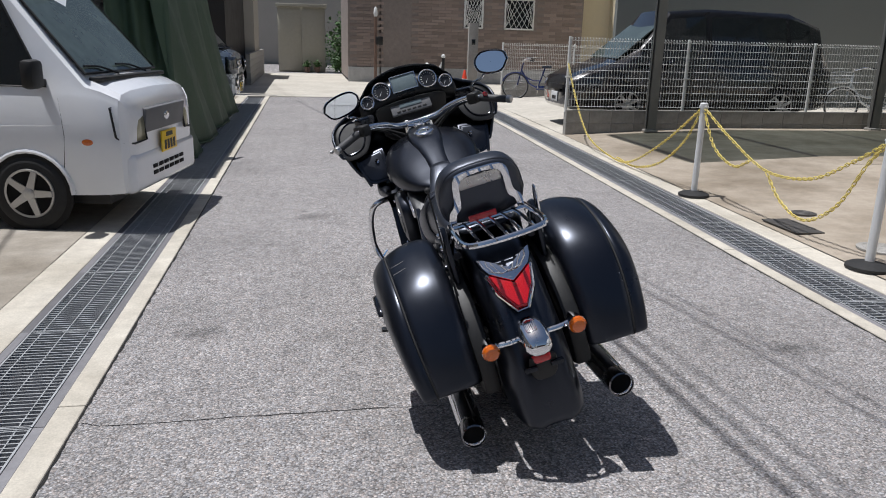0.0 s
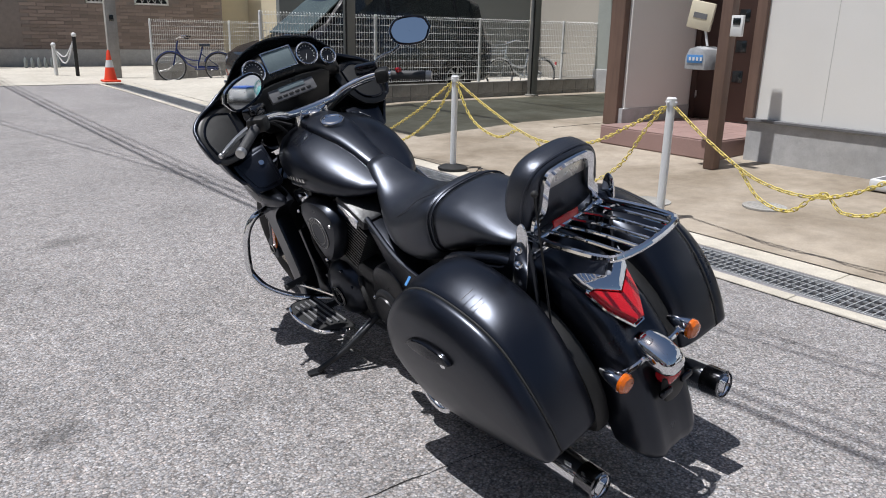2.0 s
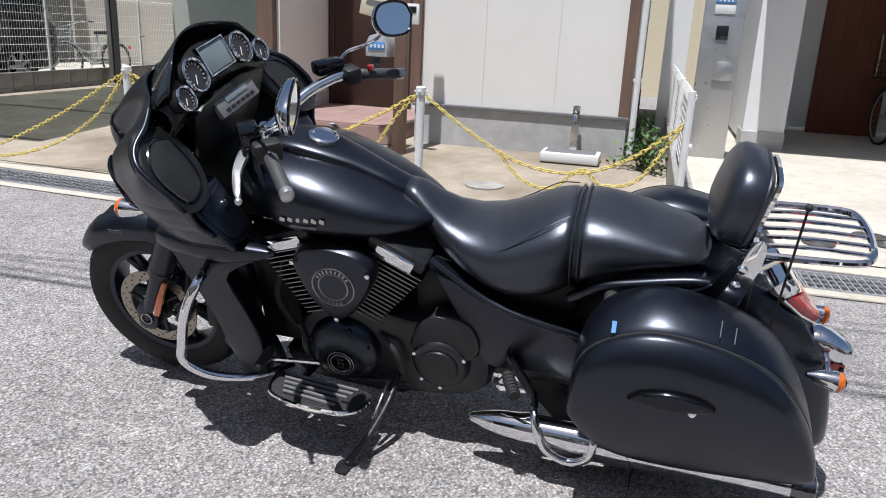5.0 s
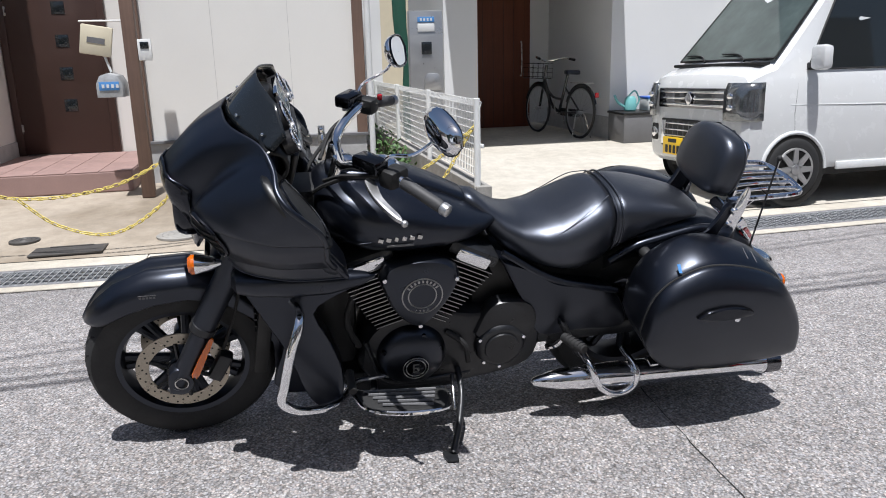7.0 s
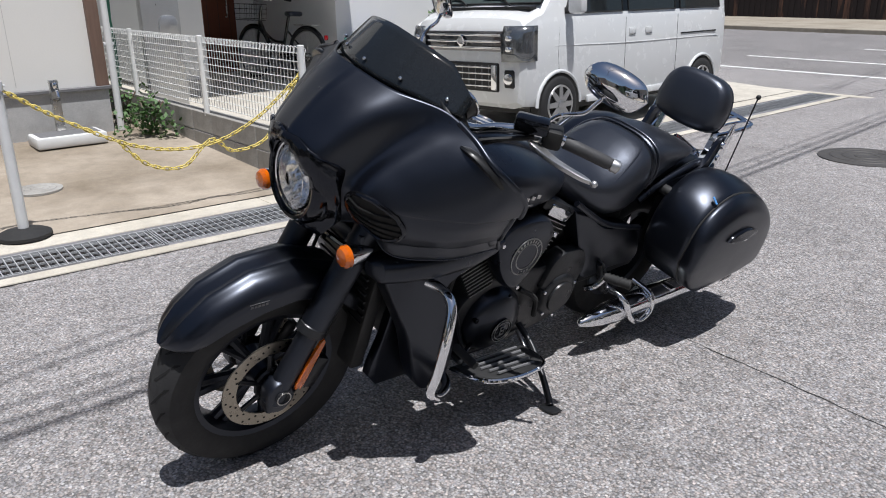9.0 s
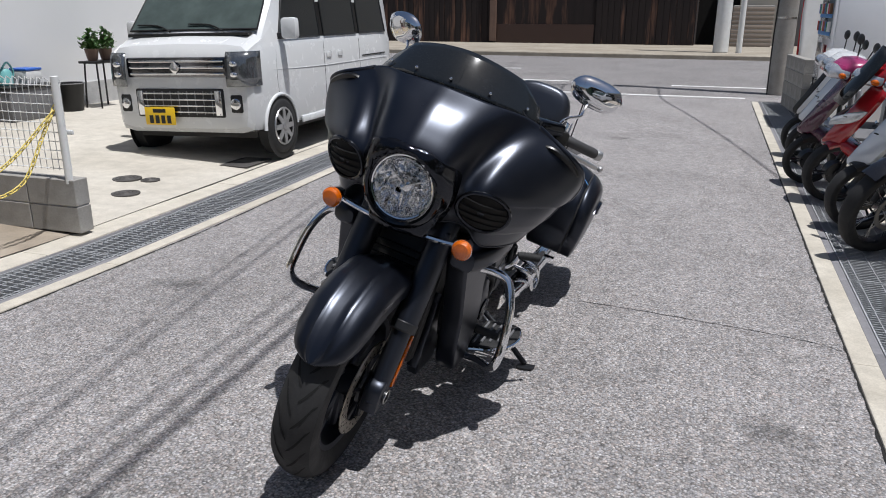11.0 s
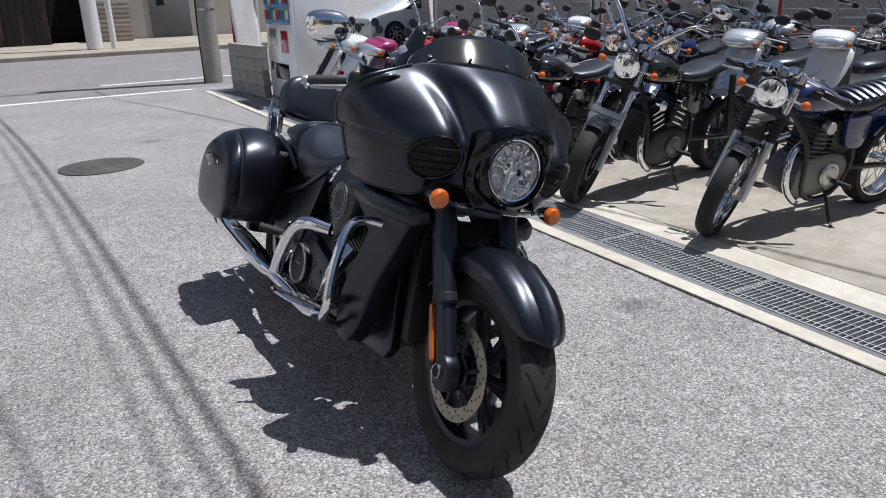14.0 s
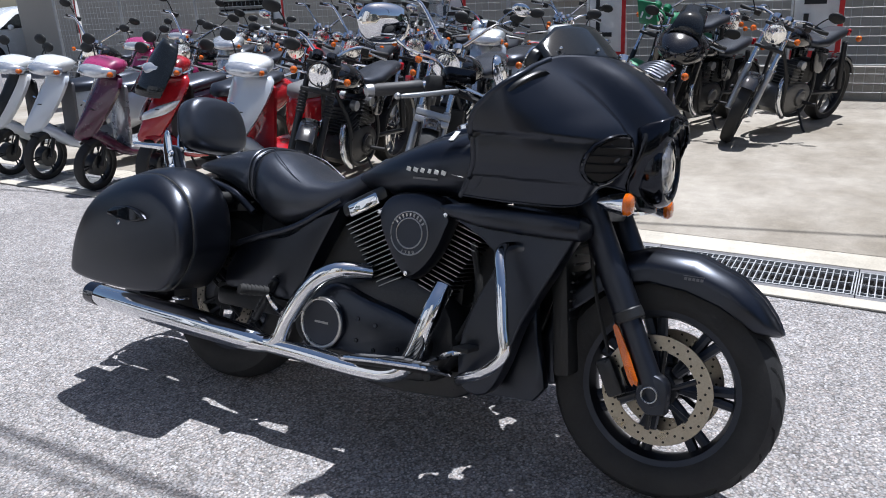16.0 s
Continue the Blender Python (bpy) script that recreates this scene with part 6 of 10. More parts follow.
# ---- house with the white front, beside the forecourt ----
G = court_z(7.0)
structure("wall_house", made(box, (9.5, 4.95, 3.3), (5.0, 2.24, 5.5), 0.01), CLADWHITE, "white sided house wall", "wall")
structure("plinth_house", made(box, (9.48, 4.95, 0.33), (5.08, 2.26, 0.42), 0.008), GREYPLINTH, "grey rendered plinth", "plinth")
structure("sill_house", made(box, (6.955, 4.95, 0.548), (0.09, 2.30, 0.03), 0.004), GREYPLASTIC, "grey drip sill above the plinth", "trim")
for y in (3.86, 6.09):
    structure("corner_trim", made(box, (6.975, y, 3.3), (0.06, 0.11, 5.5), 0.008), BROWNTRIM, "brown timber corner board", "trim")
for y in (4.58, 5.35):
    structure("siding_joint", made(box, (6.9985, y, 3.3), (0.004, 0.004, 5.4)), mat("siding_joint_%d" % (y * 100), (0.52, 0.51, 0.49), 0.8), "joint in the white siding", "trim")
structure("wall_porch_back", made(box, (8.45, 7.15, 3.3), (0.2, 2.2, 6.2)), CLADWHITE, "pale porch wall round the door", "wall")
structure("wall_porch_side", made(box, (7.68, 7.82, 3.3), (1.36, 0.2, 6.2)), CLADWHITE, "pale porch side wall", "wall")
structure("plinth_porch", made(box, (7.62, 7.80, 0.31), (1.36, 0.2, 0.38), 0.006), GREYPLINTH, "grey plinth of the porch", "plinth")
structure("post_corner", made(box, (6.97, 7.86, 3.2), (0.14, 0.20, 5.8), 0.01), BROWNTRIM, "brown timber corner post", "trim")
door = thing("door_1", pose(8.33, 7.15, 0.34), "dark brown front door with small square panes", "door", kind="structure")
part("leaf", made(box, (0, 0, 1.05), (0.05, 0.96, 2.1), 0.006), DOORBROWN, door)
part("frame", made(box, (0.01, 0.52, 1.07), (0.09, 0.08, 2.18), 0.006), DOORBROWN, door)
part("frame", made(box, (0.01, -0.52, 1.07), (0.09, 0.08, 2.18), 0.006), DOORBROWN, door)
for i in range(4):
    part("pane", made(box, (-0.027, -0.08, 0.55 + 0.36 * i), (0.006, 0.14, 0.14), 0.004), PANE, door)
for k in (0.3, 1.6):
    part("hinge", made(box, (-0.03, 0.47, k), (0.02, 0.02, 0.10), 0.003), STEEL, door)
step = structure("porch_step", made(box, (7.46, 6.97, 0.22), (1.72, 1.52, 0.20), 0.012), PINKTILE, "pink tiled porch step", "step")
me = None
for i in range(5):
    for j in range(5):
        if me is None:
            me = bpy.data.meshes.new("tile")
            bm = made(box, (0, 0, 0), (0.336, 0.296, 0.012), 0.003, None, 1)
            bm.to_mesh(me)
            bm.free()
            me.materials.append(PINKTILE)
        t = new("tile", me)
        t.parent = step
        t.location = (6.77 + 0.343 * i, 6.365 + 0.303 * j, 0.324)
structure("wall_shutter", made(box, (12.55, 10.35, 2.6), (0.2, 5.1, 5.2)), GREENWALL, "grey-green garage shutter wall", "wall")
structure("wall_gap", made(box, (11.2, 3.4, 2.6), (3.5, 0.3, 5.2)), PLASTERWHITE, "pale wall behind the narrow gap", "wall")

porch = thing("porch_post", pose(6.27, 6.02, court_z(6.27)), "brown timber porch post carrying a mailbox", "post")
part("timber", made(box, (0, 0, 1.5), (0.115, 0.115, 3.0), 0.008), BROWNTRIM, porch)
lamp = part("sign_bracket", made(tube, [(0, 0.05, 1.62), (0, 0.42, 1.62)], 0.008, 8, 0), WHITEMETAL, porch)
part("hanging_sign", made(box, (-0.02, 0.29, 1.45), (0.03, 0.27, 0.26), 0.012, Matrix.Rotation(radians(10), 4, "X")), CREAM, porch, "pale hanging name sign")
part("sign_bar", made(box, (-0.038, 0.29, 1.45), (0.003, 0.15, 0.05), 0, Matrix.Rotation(radians(10), 4, "X")), GREYPLASTIC, porch)
mb = part("mailbox", made(slab, [(-0.11, 0.0), (0.11, 0.0), (0.11, 0.12), (0.075, 0.19), (0.0, 0.215), (-0.075, 0.19), (-0.11, 0.12)], -0.16, 0.16, 0.006, 0, lambda x, y, z: Vector((x - 0.02, y + 0.20, z + 0.95))), GALV, porch, "domed grey steel mailbox")
part("mail_plate", made(box, (-0.185, 0.20, 1.05), (0.006, 0.17, 0.075), 0.002), BLUECHIP, porch)
bm = bmesh.new()
for i in range(4):
    box(bm, (-0.19, 0.13 + 0.04 * i, 1.05), (0.003, 0.022, 0.032))
part("plate_bars", bm, WHITEPOST, porch)
part("mail_stem", made(cyl, (0, 0.2, 1.17), (0, 0.25, 1.35), 0.012, None, 10), WHITEMETAL, porch)
part("intercom", made(box, (-0.045, -0.12, 1.36), (0.035, 0.12, 0.19), 0.006), WHITEMETAL, porch, "grey intercom panel")
part("intercom_face", made(box, (-0.066, -0.12, 1.40), (0.006, 0.075, 0.06), 0.003), PANE, porch)

tap = thing("garden_tap", pose(6.70, 4.32, court_z(6.7)), "stainless tap post above a white sink pan", "tap")
part("column", made(box, (0.12, 0, 0.27), (0.06, 0.07, 0.54), 0.006), STEEL, tap)
part("spout", made(tube, [(0.09, 0, 0.44), (0.03, 0, 0.45), (0.0, 0, 0.40)], 0.012, 8), CHROME, tap)
part("handle", made(cyl, (0.07, 0, 0.47), (0.07, 0, 0.52), 0.02, None, 8), CHROME, tap)
pan = part("sink_pan", made(box, (-0.08, 0, 0.05), (0.34, 0.58, 0.10), 0.02), WHITEPOST, tap)
part("basin", made(box, (-0.08, 0, 0.097), (0.27, 0.50, 0.012), 0.004), GREYPLASTIC, tap)
pipe = thing("downpipe", pose(6.93, 3.76, G), "white plastic rain downpipe on the wall", "pipe")
part("tube", made(cyl, (0, 0, 0), (0, 0, 5.0), 0.032, None, 14), WHITEPOST, pipe)
for z in (0.8, 2.2):
    part("clip", made(box, (0.03, 0, z), (0.07, 0.09, 0.03), 0.004), WHITEPOST, pipe)

# ---- white plaster house with a recessed wooden door ----
structure("wall_plaster", made(box, (11.2, -3.4, 3.3), (5.0, 7.1, 6.2)), PLASTERWHITE, "white plaster house wall", "wall")
structure("plinth_plaster", made(box, (11.18, -3.4, 0.28), (5.02, 7.12, 0.34), 0.006), GREYPLINTH, "grey plinth of the plaster house", "plinth")
structure("wall_wing", made(box, (8.95, 2.30, 3.3), (0.5, 0.46, 6.2)), PLASTERWHITE, "white wing wall beside the entrance", "wall")
structure("plinth_wing", made(box, (8.94, 2.30, 0.22), (0.53, 0.48, 0.25), 0.006), GREYPLINTH, "grey plinth of the wing wall", "plinth")
structure("wall_recess_back", made(box, (11.25, 1.3, 3.3), (0.2, 2.4, 6.2)), PLASTERWHITE, "shaded wall at the back of the entrance", "wall")
structure("wall_recess_side", made(box, (10.2, 2.42, 3.3), (2.0, 0.2, 6.2)), PLASTERWHITE, "white wall of the entrance", "wall")
structure("porch_ceiling", made(box, (9.45, 1.3, 2.75), (3.4, 2.5, 0.2)), PLASTERWHITE, "white soffit over the entrance", "ceiling")
door2 = thing("door_2", pose(11.13, 0.96, court_z(9)), "red-brown wooden front door with a long handle", "door", kind="structure")
part("leaf", made(box, (0, 0, 1.08), (0.05, 0.93, 2.16), 0.006), DOORWOOD, door2)
for i in range(5):
    part("groove", made(box, (-0.026, -0.36 + 0.18 * i, 1.08), (0.003, 0.008, 2.1)), DOORBROWN, door2)
part("handle", made(tube, [(-0.03, -0.30, 0.85), (-0.08, -0.30, 0.9), (-0.08, -0.30, 1.35), (-0.03, -0.30, 1.4)], 0.012, 8), STEEL, door2)
gp = thing("gate_pillar", pose(7.67, 2.99, court_z(7.7)), "stainless gate pillar with intercom and letter slot", "pillar")
part("slab", made(box, (0, 0, 0.86), (0.12, 0.40, 1.72), 0.008), mat("brushed_stainless_panel", (0.45, 0.45, 0.45), 0.35, 0.7, 0.06), gp)
part("intercom", made(box, (-0.065, 0.0, 1.30), (0.02, 0.12, 0.14), 0.004), PANE, gp)
part("letter_slot", made(slab, [(-0.10, 0.0), (0.10, 0.0), (0.10, 0.14), (0.06, 0.19), (-0.06, 0.19), (-0.10, 0.14)], -0.09, -0.055, 0.004, 0, lambda x, y, z: Vector((x, y - 0.06, z + 0.82))), ALLOY, gp)
part("name_plate", made(box, (-0.063, 0.0, 1.53), (0.01, 0.20, 0.09), 0.003), WHITEPOST, gp)
part("number_plate", made(box, (-0.064, 0.0, 1.62), (0.012, 0.20, 0.06), 0.003), BLUECHIP, gp)
bm = bmesh.new()
for i in range(4):
    box(bm, (-0.071, -0.06 + 0.04 * i, 1.62), (0.002, 0.02, 0.028))
part("number_bars", bm, WHITEPOST, gp)


def leafy(name, m, label, r, n, seed, leaf=0.05, mtl=None, squash=0.7):
    """Many small folded leaves scattered through an uneven mound."""
    rnd = random.Random(seed)
    o = thing(name, m, label, "plant")
    bm = bmesh.new()
    for i in range(n):
        a, q = rnd.uniform(0, 6.28), rnd.random() ** 0.5
        h = rnd.random()
        k = 0.6 + 0.4 * math.sin(3 * a + seed)
        p = Vector((q * r * k * math.cos(a), q * r * k * math.sin(a), h * r * squash * 2 * (1.1 - q * 0.7)))
        d = Vector((rnd.uniform(-1, 1), rnd.uniform(-1, 1), rnd.uniform(0.1, 1))).normalized()
        _, s, u = frame_of(d)
        L, w = leaf * rnd.uniform(0.6, 1.4), leaf * 0.4
        v = [bm.verts.new(p), bm.verts.new(p + d * L * 0.5 + s * w), bm.verts.new(p + d * L), bm.verts.new(p + d * L * 0.5 - s * w)]
        bm.faces.new((v[0], v[1], v[2]))
        bm.faces.new((v[0], v[2], v[3]))
    tagged(part("leaves", bm, mtl or LEAF, o, smooth=False), kind="stuff")
    for i in range(5):
        a = rnd.uniform(0, 6.28)
        part("stem", made(tube, [(0, 0, 0), (r * 0.2 * math.cos(a), r * 0.2 * math.sin(a), r * 0.5), (r * 0.45 * math.cos(a), r * 0.45 * math.sin(a), r * squash * 1.3)], 0.006, 5, 3), BROWNTRIM, o)
    return o


leafy("weeds", pose(6.55, 3.62, court_z(6.5)), "green weeds growing in the narrow gap", 0.34, 420, 3)
leafy("weeds", pose(7.3, 3.62, court_z(7)), "green weeds growing in the narrow gap", 0.34, 360, 5)

crate = thing("storage_box", pose(8.35, -0.18, court_z(8.4)), "low black storage box against the wall", "box")
part("body", made(box, (0, 0, 0.19), (0.5, 0.78, 0.38), 0.01), GREYPLASTIC, crate)
part("lid", made(box, (0, 0, 0.395), (0.53, 0.81, 0.03), 0.008), PLASTIC, crate)
pump = thing("watering_can", pose(8.36, 0.0, court_z(8.4) + 0.411), "pale teal plastic watering can", "watering can")
part("body", made(lathe, [(0.07, 0), (0.085, 0.02), (0.08, 0.16), (0.05, 0.2)], (0, 0, 0), (0, 0, 1), 18), TEAL, pump)
part("spout", made(tube, [(0, 0.07, 0.05), (0, 0.18, 0.12), (0, 0.24, 0.22)], 0.018, 8), TEAL, pump)
part("handle", made(tube, [(0, 0.03, 0.2), (0, -0.06, 0.27), (0, -0.13, 0.15), (0, -0.08, 0.05)], 0.012, 8), TEAL, pump)
cool = thing("cool_box", pose(8.38, -0.33, court_z(8.4) + 0.411), "small blue and white plastic box", "box")
part("body", made(box, (0, 0, 0.08), (0.26, 0.24, 0.16), 0.012), WHITEPOST, cool)
part("lid", made(box, (0, 0, 0.175), (0.27, 0.25, 0.03), 0.008), BLUEBOX, cool)
can = thing("bucket", pose(8.35, -0.95, court_z(8.4)), "black plastic bucket beside the storage box", "bucket")
part("tub", made(lathe, [(0.15, 0), (0.19, 0.34), (0.2, 0.36), (0.18, 0.36), (0.15, 0.1)], (0, 0, 0), (0, 0, 1), 22), PLASTIC, can)
part("rim", made(tube, loop((0, 0, 0.36), 0.195, (0, 0, 1), 24), 0.008, 6, 0, True), GREYPLASTIC, can)
stand_ = thing("plant_stand", pose(8.25, -1.45, court_z(8.4)), "slim black plant stand", "stand")
for sx in (-1, 1):
    for sy in (-1, 1):
        part("leg", made(cyl, (sx * 0.13, sy * 0.2, 0), (sx * 0.10, sy * 0.17, 0.6), 0.012, None, 8), PLASTIC, stand_)
part("shelf", made(box, (0, 0, 0.61), (0.3, 0.46, 0.03), 0.005), PLASTIC, stand_)
for y, sd in ((-1.33, 11), (-1.58, 12)):
    pot = thing("flower_pot", pose(8.25, y, court_z(8.4) + 0.628), "brown plant pot on the stand", "pot", "pots on the plant stand")
    part("vessel", made(lathe, [(0.06, 0), (0.09, 0.14), (0.095, 0.16), (0.085, 0.16)], (0, 0, 0), (0, 0, 1), 16), BROWNTRIM, pot)
    part("soil", made(lathe, [(0.084, 0.145), (0.001, 0.15)], (0, 0, 0), (0, 0, 1), 16), DARKPIT, pot)
    leafy("potted_plant", pose(8.25, y, court_z(8.4) + 0.776), "leafy green pot plant", 0.19, 220, sd, 0.07)


# ---- bicycles ----
def bicycle(m, label, frame_m, basket=True):
    b = thing("bicycle", m, label, "bicycle")
    for y in (-0.53, 0.55):
        w = part("wheel", made(tube, loop((0, y, 0.33), 0.32, (1, 0, 0), 40), 0.017, 8, 0, True), RUBBER, b)
        part("rim", made(tube, loop((0, y, 0.33), 0.298, (1, 0, 0), 40), 0.008, 6, 0, True), ALLOY, w)
        part("hub", made(cyl, (-0.045, y, 0.33), (0.045, y, 0.33), 0.02, None, 10), ALLOY, w)
        bm = bmesh.new()
        for i in range(18):
            a = 2 * math.pi * i / 18
            tube(bm, [(0.02 * (-1) ** i, y, 0.33), (0, y + 0.295 * math.cos(a), 0.33 + 0.295 * math.sin(a))], 0.0016, 4, 0)
        tagged(part("spokes", bm, ALLOY, w), kind="stuff")
        pts = [(0, y + 0.35 * math.cos(a), 0.33 + 0.35 * math.sin(a)) for a in [radians(20 + 14 * i) for i in range(11)]]
        part("mudguard", made(tube, pts, 0.018, 6, 2), frame_m, b)
    for pts, r in ((((0, 0.50, 0.36), (0, 0.42, 0.70), (0, 0.37, 0.92)), 0.017), (((0, 0.40, 0.72), (0, 0.2, 0.42), (0, -0.02, 0.30)), 0.022), (((0, -0.02, 0.30), (0, -0.12, 0.60), (0, -0.18, 0.80)), 0.018), (((0, 0.41, 0.66), (0, 0.15, 0.50), (0, -0.09, 0.48)), 0.017), (((0, -0.02, 0.30), (0, -0.53, 0.33)), 0.013), (((0, -0.13, 0.64), (0, -0.53, 0.33)), 0.011)):
        part("frame_tube", made(tube, pts, r, 8, 3 if len(pts) > 2 else 0), frame_m, b)
    part("handlebar", made(tube, [(-0.27, 0.14, 1.0), (-0.22, 0.28, 1.02), (-0.05, 0.37, 0.98), (0.05, 0.37, 0.98), (0.22, 0.28, 1.02), (0.27, 0.14, 1.0)], 0.012, 8), CHROME, b)
    for s in (-1, 1):
        part("grip", made(cyl, (s * 0.25, 0.20, 1.01), (s * 0.275, 0.10, 0.995), 0.017, None, 10), RUBBER, b)
    part("saddle", made(slab, [(0.10, 0.0), (0.03, 0.05), (-0.10, 0.10), (-0.15, 0.07), (-0.15, -0.07), (-0.10, -0.10), (0.03, -0.05)], 0, 0.06, 0.02, 3, lambda x, y, z: Vector((z, y - 0.2, 0.80 + x))), LEATHER, b)
    part("chain_case", made(box, (0.05, -0.25, 0.31), (0.03, 0.55, 0.10), 0.02), frame_m, b)
    part("crank", made(tube, [(0.09, -0.02, 0.14), (0.06, -0.02, 0.30), (-0.06, -0.02, 0.30), (-0.09, -0.02, 0.46)], 0.010, 6, 0), STEEL, b)
    part("rear_carrier", made(box, (0, -0.52, 0.70), (0.14, 0.34, 0.015), 0.004), STEEL, b)
    part("stand", made(tube, [(-0.14, -0.6, 0.01), (-0.07, -0.54, 0.30), (0.07, -0.54, 0.30), (0.14, -0.6, 0.01)], 0.009, 6, 0), STEEL, b)
    part("tail_reflector", made(box, (0, -0.88, 0.56), (0.05, 0.02, 0.06), 0.005), RED, b)
    if basket:
        k = part("basket", made(box, (0, 0.60, 0.74), (0.30, 0.24, 0.01)), frame_m, b)
        for z in (0.76, 0.82, 0.88, 0.94):
            part("wire", made(tube, [(-0.16, 0.47, z), (-0.16, 0.73, z), (0.16, 0.73, z), (0.16, 0.47, z), (-0.16, 0.47, z)], 0.003, 4, 0), frame_m, k)
        for x in (-0.16, -0.08, 0, 0.08, 0.16):
            for y in (0.47, 0.73):
                part("wire", made(tube, [(x, y, 0.74), (x, y, 0.95)], 0.003, 4, 0), frame_m, k)
    return b


bicycle(pose(9.55, 0.60, court_z(9), 0, 3, -80) @ Matrix.Scale(1.12, 4), "black city bicycle on its stand by the door", BLACKPAINT)
bicycle(pose(6.3, 19.7, 0.03, 0, 6, 75), "blue-grey bicycle leaning by the fence", BLUEPAINT, False)
bicycle(pose(11.0, 13.6, court_z(11), 0, 5, 80), "silver bicycle parked behind the mesh fence", SILVER)

# ---- far end of the lane: brick house, shed, hedge ----
BRICKM = mat("grey_brown_brick", (0.28, 0.22, 0.19), 0.8, var=0.2, scale=6, bump=0.3, each=0.3)
MORTAR = concrete_mat("brick_mortar", (0.26, 0.22, 0.20), 0.2)
bh = structure("wall_brick_house", made(box, (6.5, 29.5, 3.2), (7.1, 5.0, 6.2)), MORTAR, "brown brick house at the lane's end", "wall")
structure("wall_brick_wing", made(box, (2.45, 29.5, 3.2), (1.1, 5.0, 6.2)), MORTAR, "brown brick wing beside the entrance", "wall")
structure("entrance_back", made(box, (3.35, 29.4, 3.2), (1.0, 3.6, 6.2)), mat("grey_render", (0.30, 0.27, 0.24), 0.8), "shaded entrance recess", "wall")
structure("plinth_brick", made(box, (6.5, 26.97, 0.25), (7.1, 0.06, 0.5)), GREYPLINTH, "grey plinth of the brick house", "plinth")
structure("plinth_brick_wing", made(box, (2.45, 26.97, 0.25), (1.1, 0.06, 0.5)), GREYPLINTH, "grey plinth of the brick wing", "plinth")
bm = bmesh.new()
box(bm, (0, 0, 0), (0.44, 0.02, 0.092), 0.004, None, 1)
brick_me = bpy.data.meshes.new("brick")
bm.to_mesh(brick_me)
bm.free()
brick_me.materials.append(BRICKM)
rnd = random.Random(8)
for r in range(26):
    z = 0.56 + 0.1 * r
    for i in range(24):
        x = 1.95 + 0.46 * i + (0.23 if r % 2 else 0)
        if 2.95 < x < 3.9 + 0.2 or x > 9.8 or (z > 1.85 and (5.65 < x < 6.65 or 7.1 < x < 8.4)):
            continue
        if x < 2.15:
            continue
        o = new("brick", brick_me)
        o.parent = bh
        o.location = (x, 26.992 - 0.006 * rnd.random(), z)
for x, w in ((6.15, 0.62), (7.75, 1.0)):
    wn = thing("window_1", pose(x, 26.97, 2.35), "latticed window in the brick wall", "window", kind="structure")
    part("pane", made(box, (0, 0.02, 0), (w, 0.03, 0.95)), PANE, wn)
    for s in (-1, 1):
        part("frame", made(box, (s * w / 2, 0, 0), (0.05, 0.07, 1.0), 0.005), WHITEMETAL, wn)
        part("frame", made(box, (0, 0, s * 0.48), (w + 0.05, 0.07, 0.05), 0.005), WHITEMETAL, wn)
    for k in range(-4, 5):
        for s in (-1, 1):
            x0 = k * w / 5
            a, b = Vector((max(-w / 2, min(w / 2, x0 - s * 0.3)), -0.03, -0.45)), Vector((max(-w / 2, min(w / 2, x0 + s * 0.3)), -0.03, 0.45))
            part("lattice_bar", made(tube, [a, b], 0.008, 4, 0), WHITEMETAL, wn)
door3 = thing("door_3", pose(3.62, 27.58, 0.1), "dark red entrance door of the brick house", "door", kind="structure")
part("leaf", made(box, (0, 0, 1.1), (0.35, 0.05, 2.2), 0.005), WINE, door3)
gpost = thing("gate_post", pose(2.75, 26.2, 0.02), "brown gate post with a lamp and mailbox", "post")
part("post", made(cyl, (0, 0, 0), (0, 0, 2.1), 0.05, None, 12), BROWNTRIM, gpost)
part("lamp", made(lathe, [(0.05, 2.1), (0.07, 2.2), (0.05, 2.35), (0.01, 2.4)], (0, 0, 0), (0, 0, 1), 14), WHITEPOST, gpost)
part("mailbox", made(box, (0.12, -0.05, 1.35), (0.22, 0.16, 0.26), 0.02), PLASTIC, gpost)
pil = thing("intercom_pillar", pose(5.0, 21.6, 0.02), "slim grey concrete gate pillar", "pillar")
part("slab", made(box, (0, 0, 0.95), (0.26, 0.14, 1.9), 0.01), BLOCK, pil)
part("panel", made(box, (0, -0.075, 1.4), (0.1, 0.02, 0.14), 0.004), PANE, pil)
for x, y, h in ((4.35, 22.5, 0.95), (3.95, 22.9, 0.7)):
    sp = thing("bollard", pose(x, y, 0.02), "white garden lamp post", "post", "small posts at the lane's end")
    part("shaft", made(cyl, (0, 0, 0), (0, 0, h), 0.045, None, 12), WHITEPOST if h < 0.8 else PLASTIC, sp)
    part("head", made(ball, (0, 0, h + 0.03), 0.06, 12, 8), WHITEPOST, sp)
for sag in (0.32, 0.48):
    ch = thing("post_chain", pose(0, 0, 0), "white plastic chain between the small posts", "chain", "chains between the small posts")
    part("chain_run", made(tube, [(3.95, 22.9, 0.66), (4.15, 22.7, 0.80 - sag), (4.35, 22.5, 0.90)], 0.018, 6, 6), WHITEPOST, ch)
cone = thing("traffic_cone", pose(4.55, 20.4, 0.02), "red traffic cone with a white band", "cone")
part("base", made(box, (0, 0, 0.02), (0.36, 0.36, 0.04), 0.01), ORANGECONE, cone)
part("body", made(lathe, [(0.14, 0.04), (0.09, 0.32)], (0, 0, 0), (0, 0, 1), 20), ORANGECONE, cone)
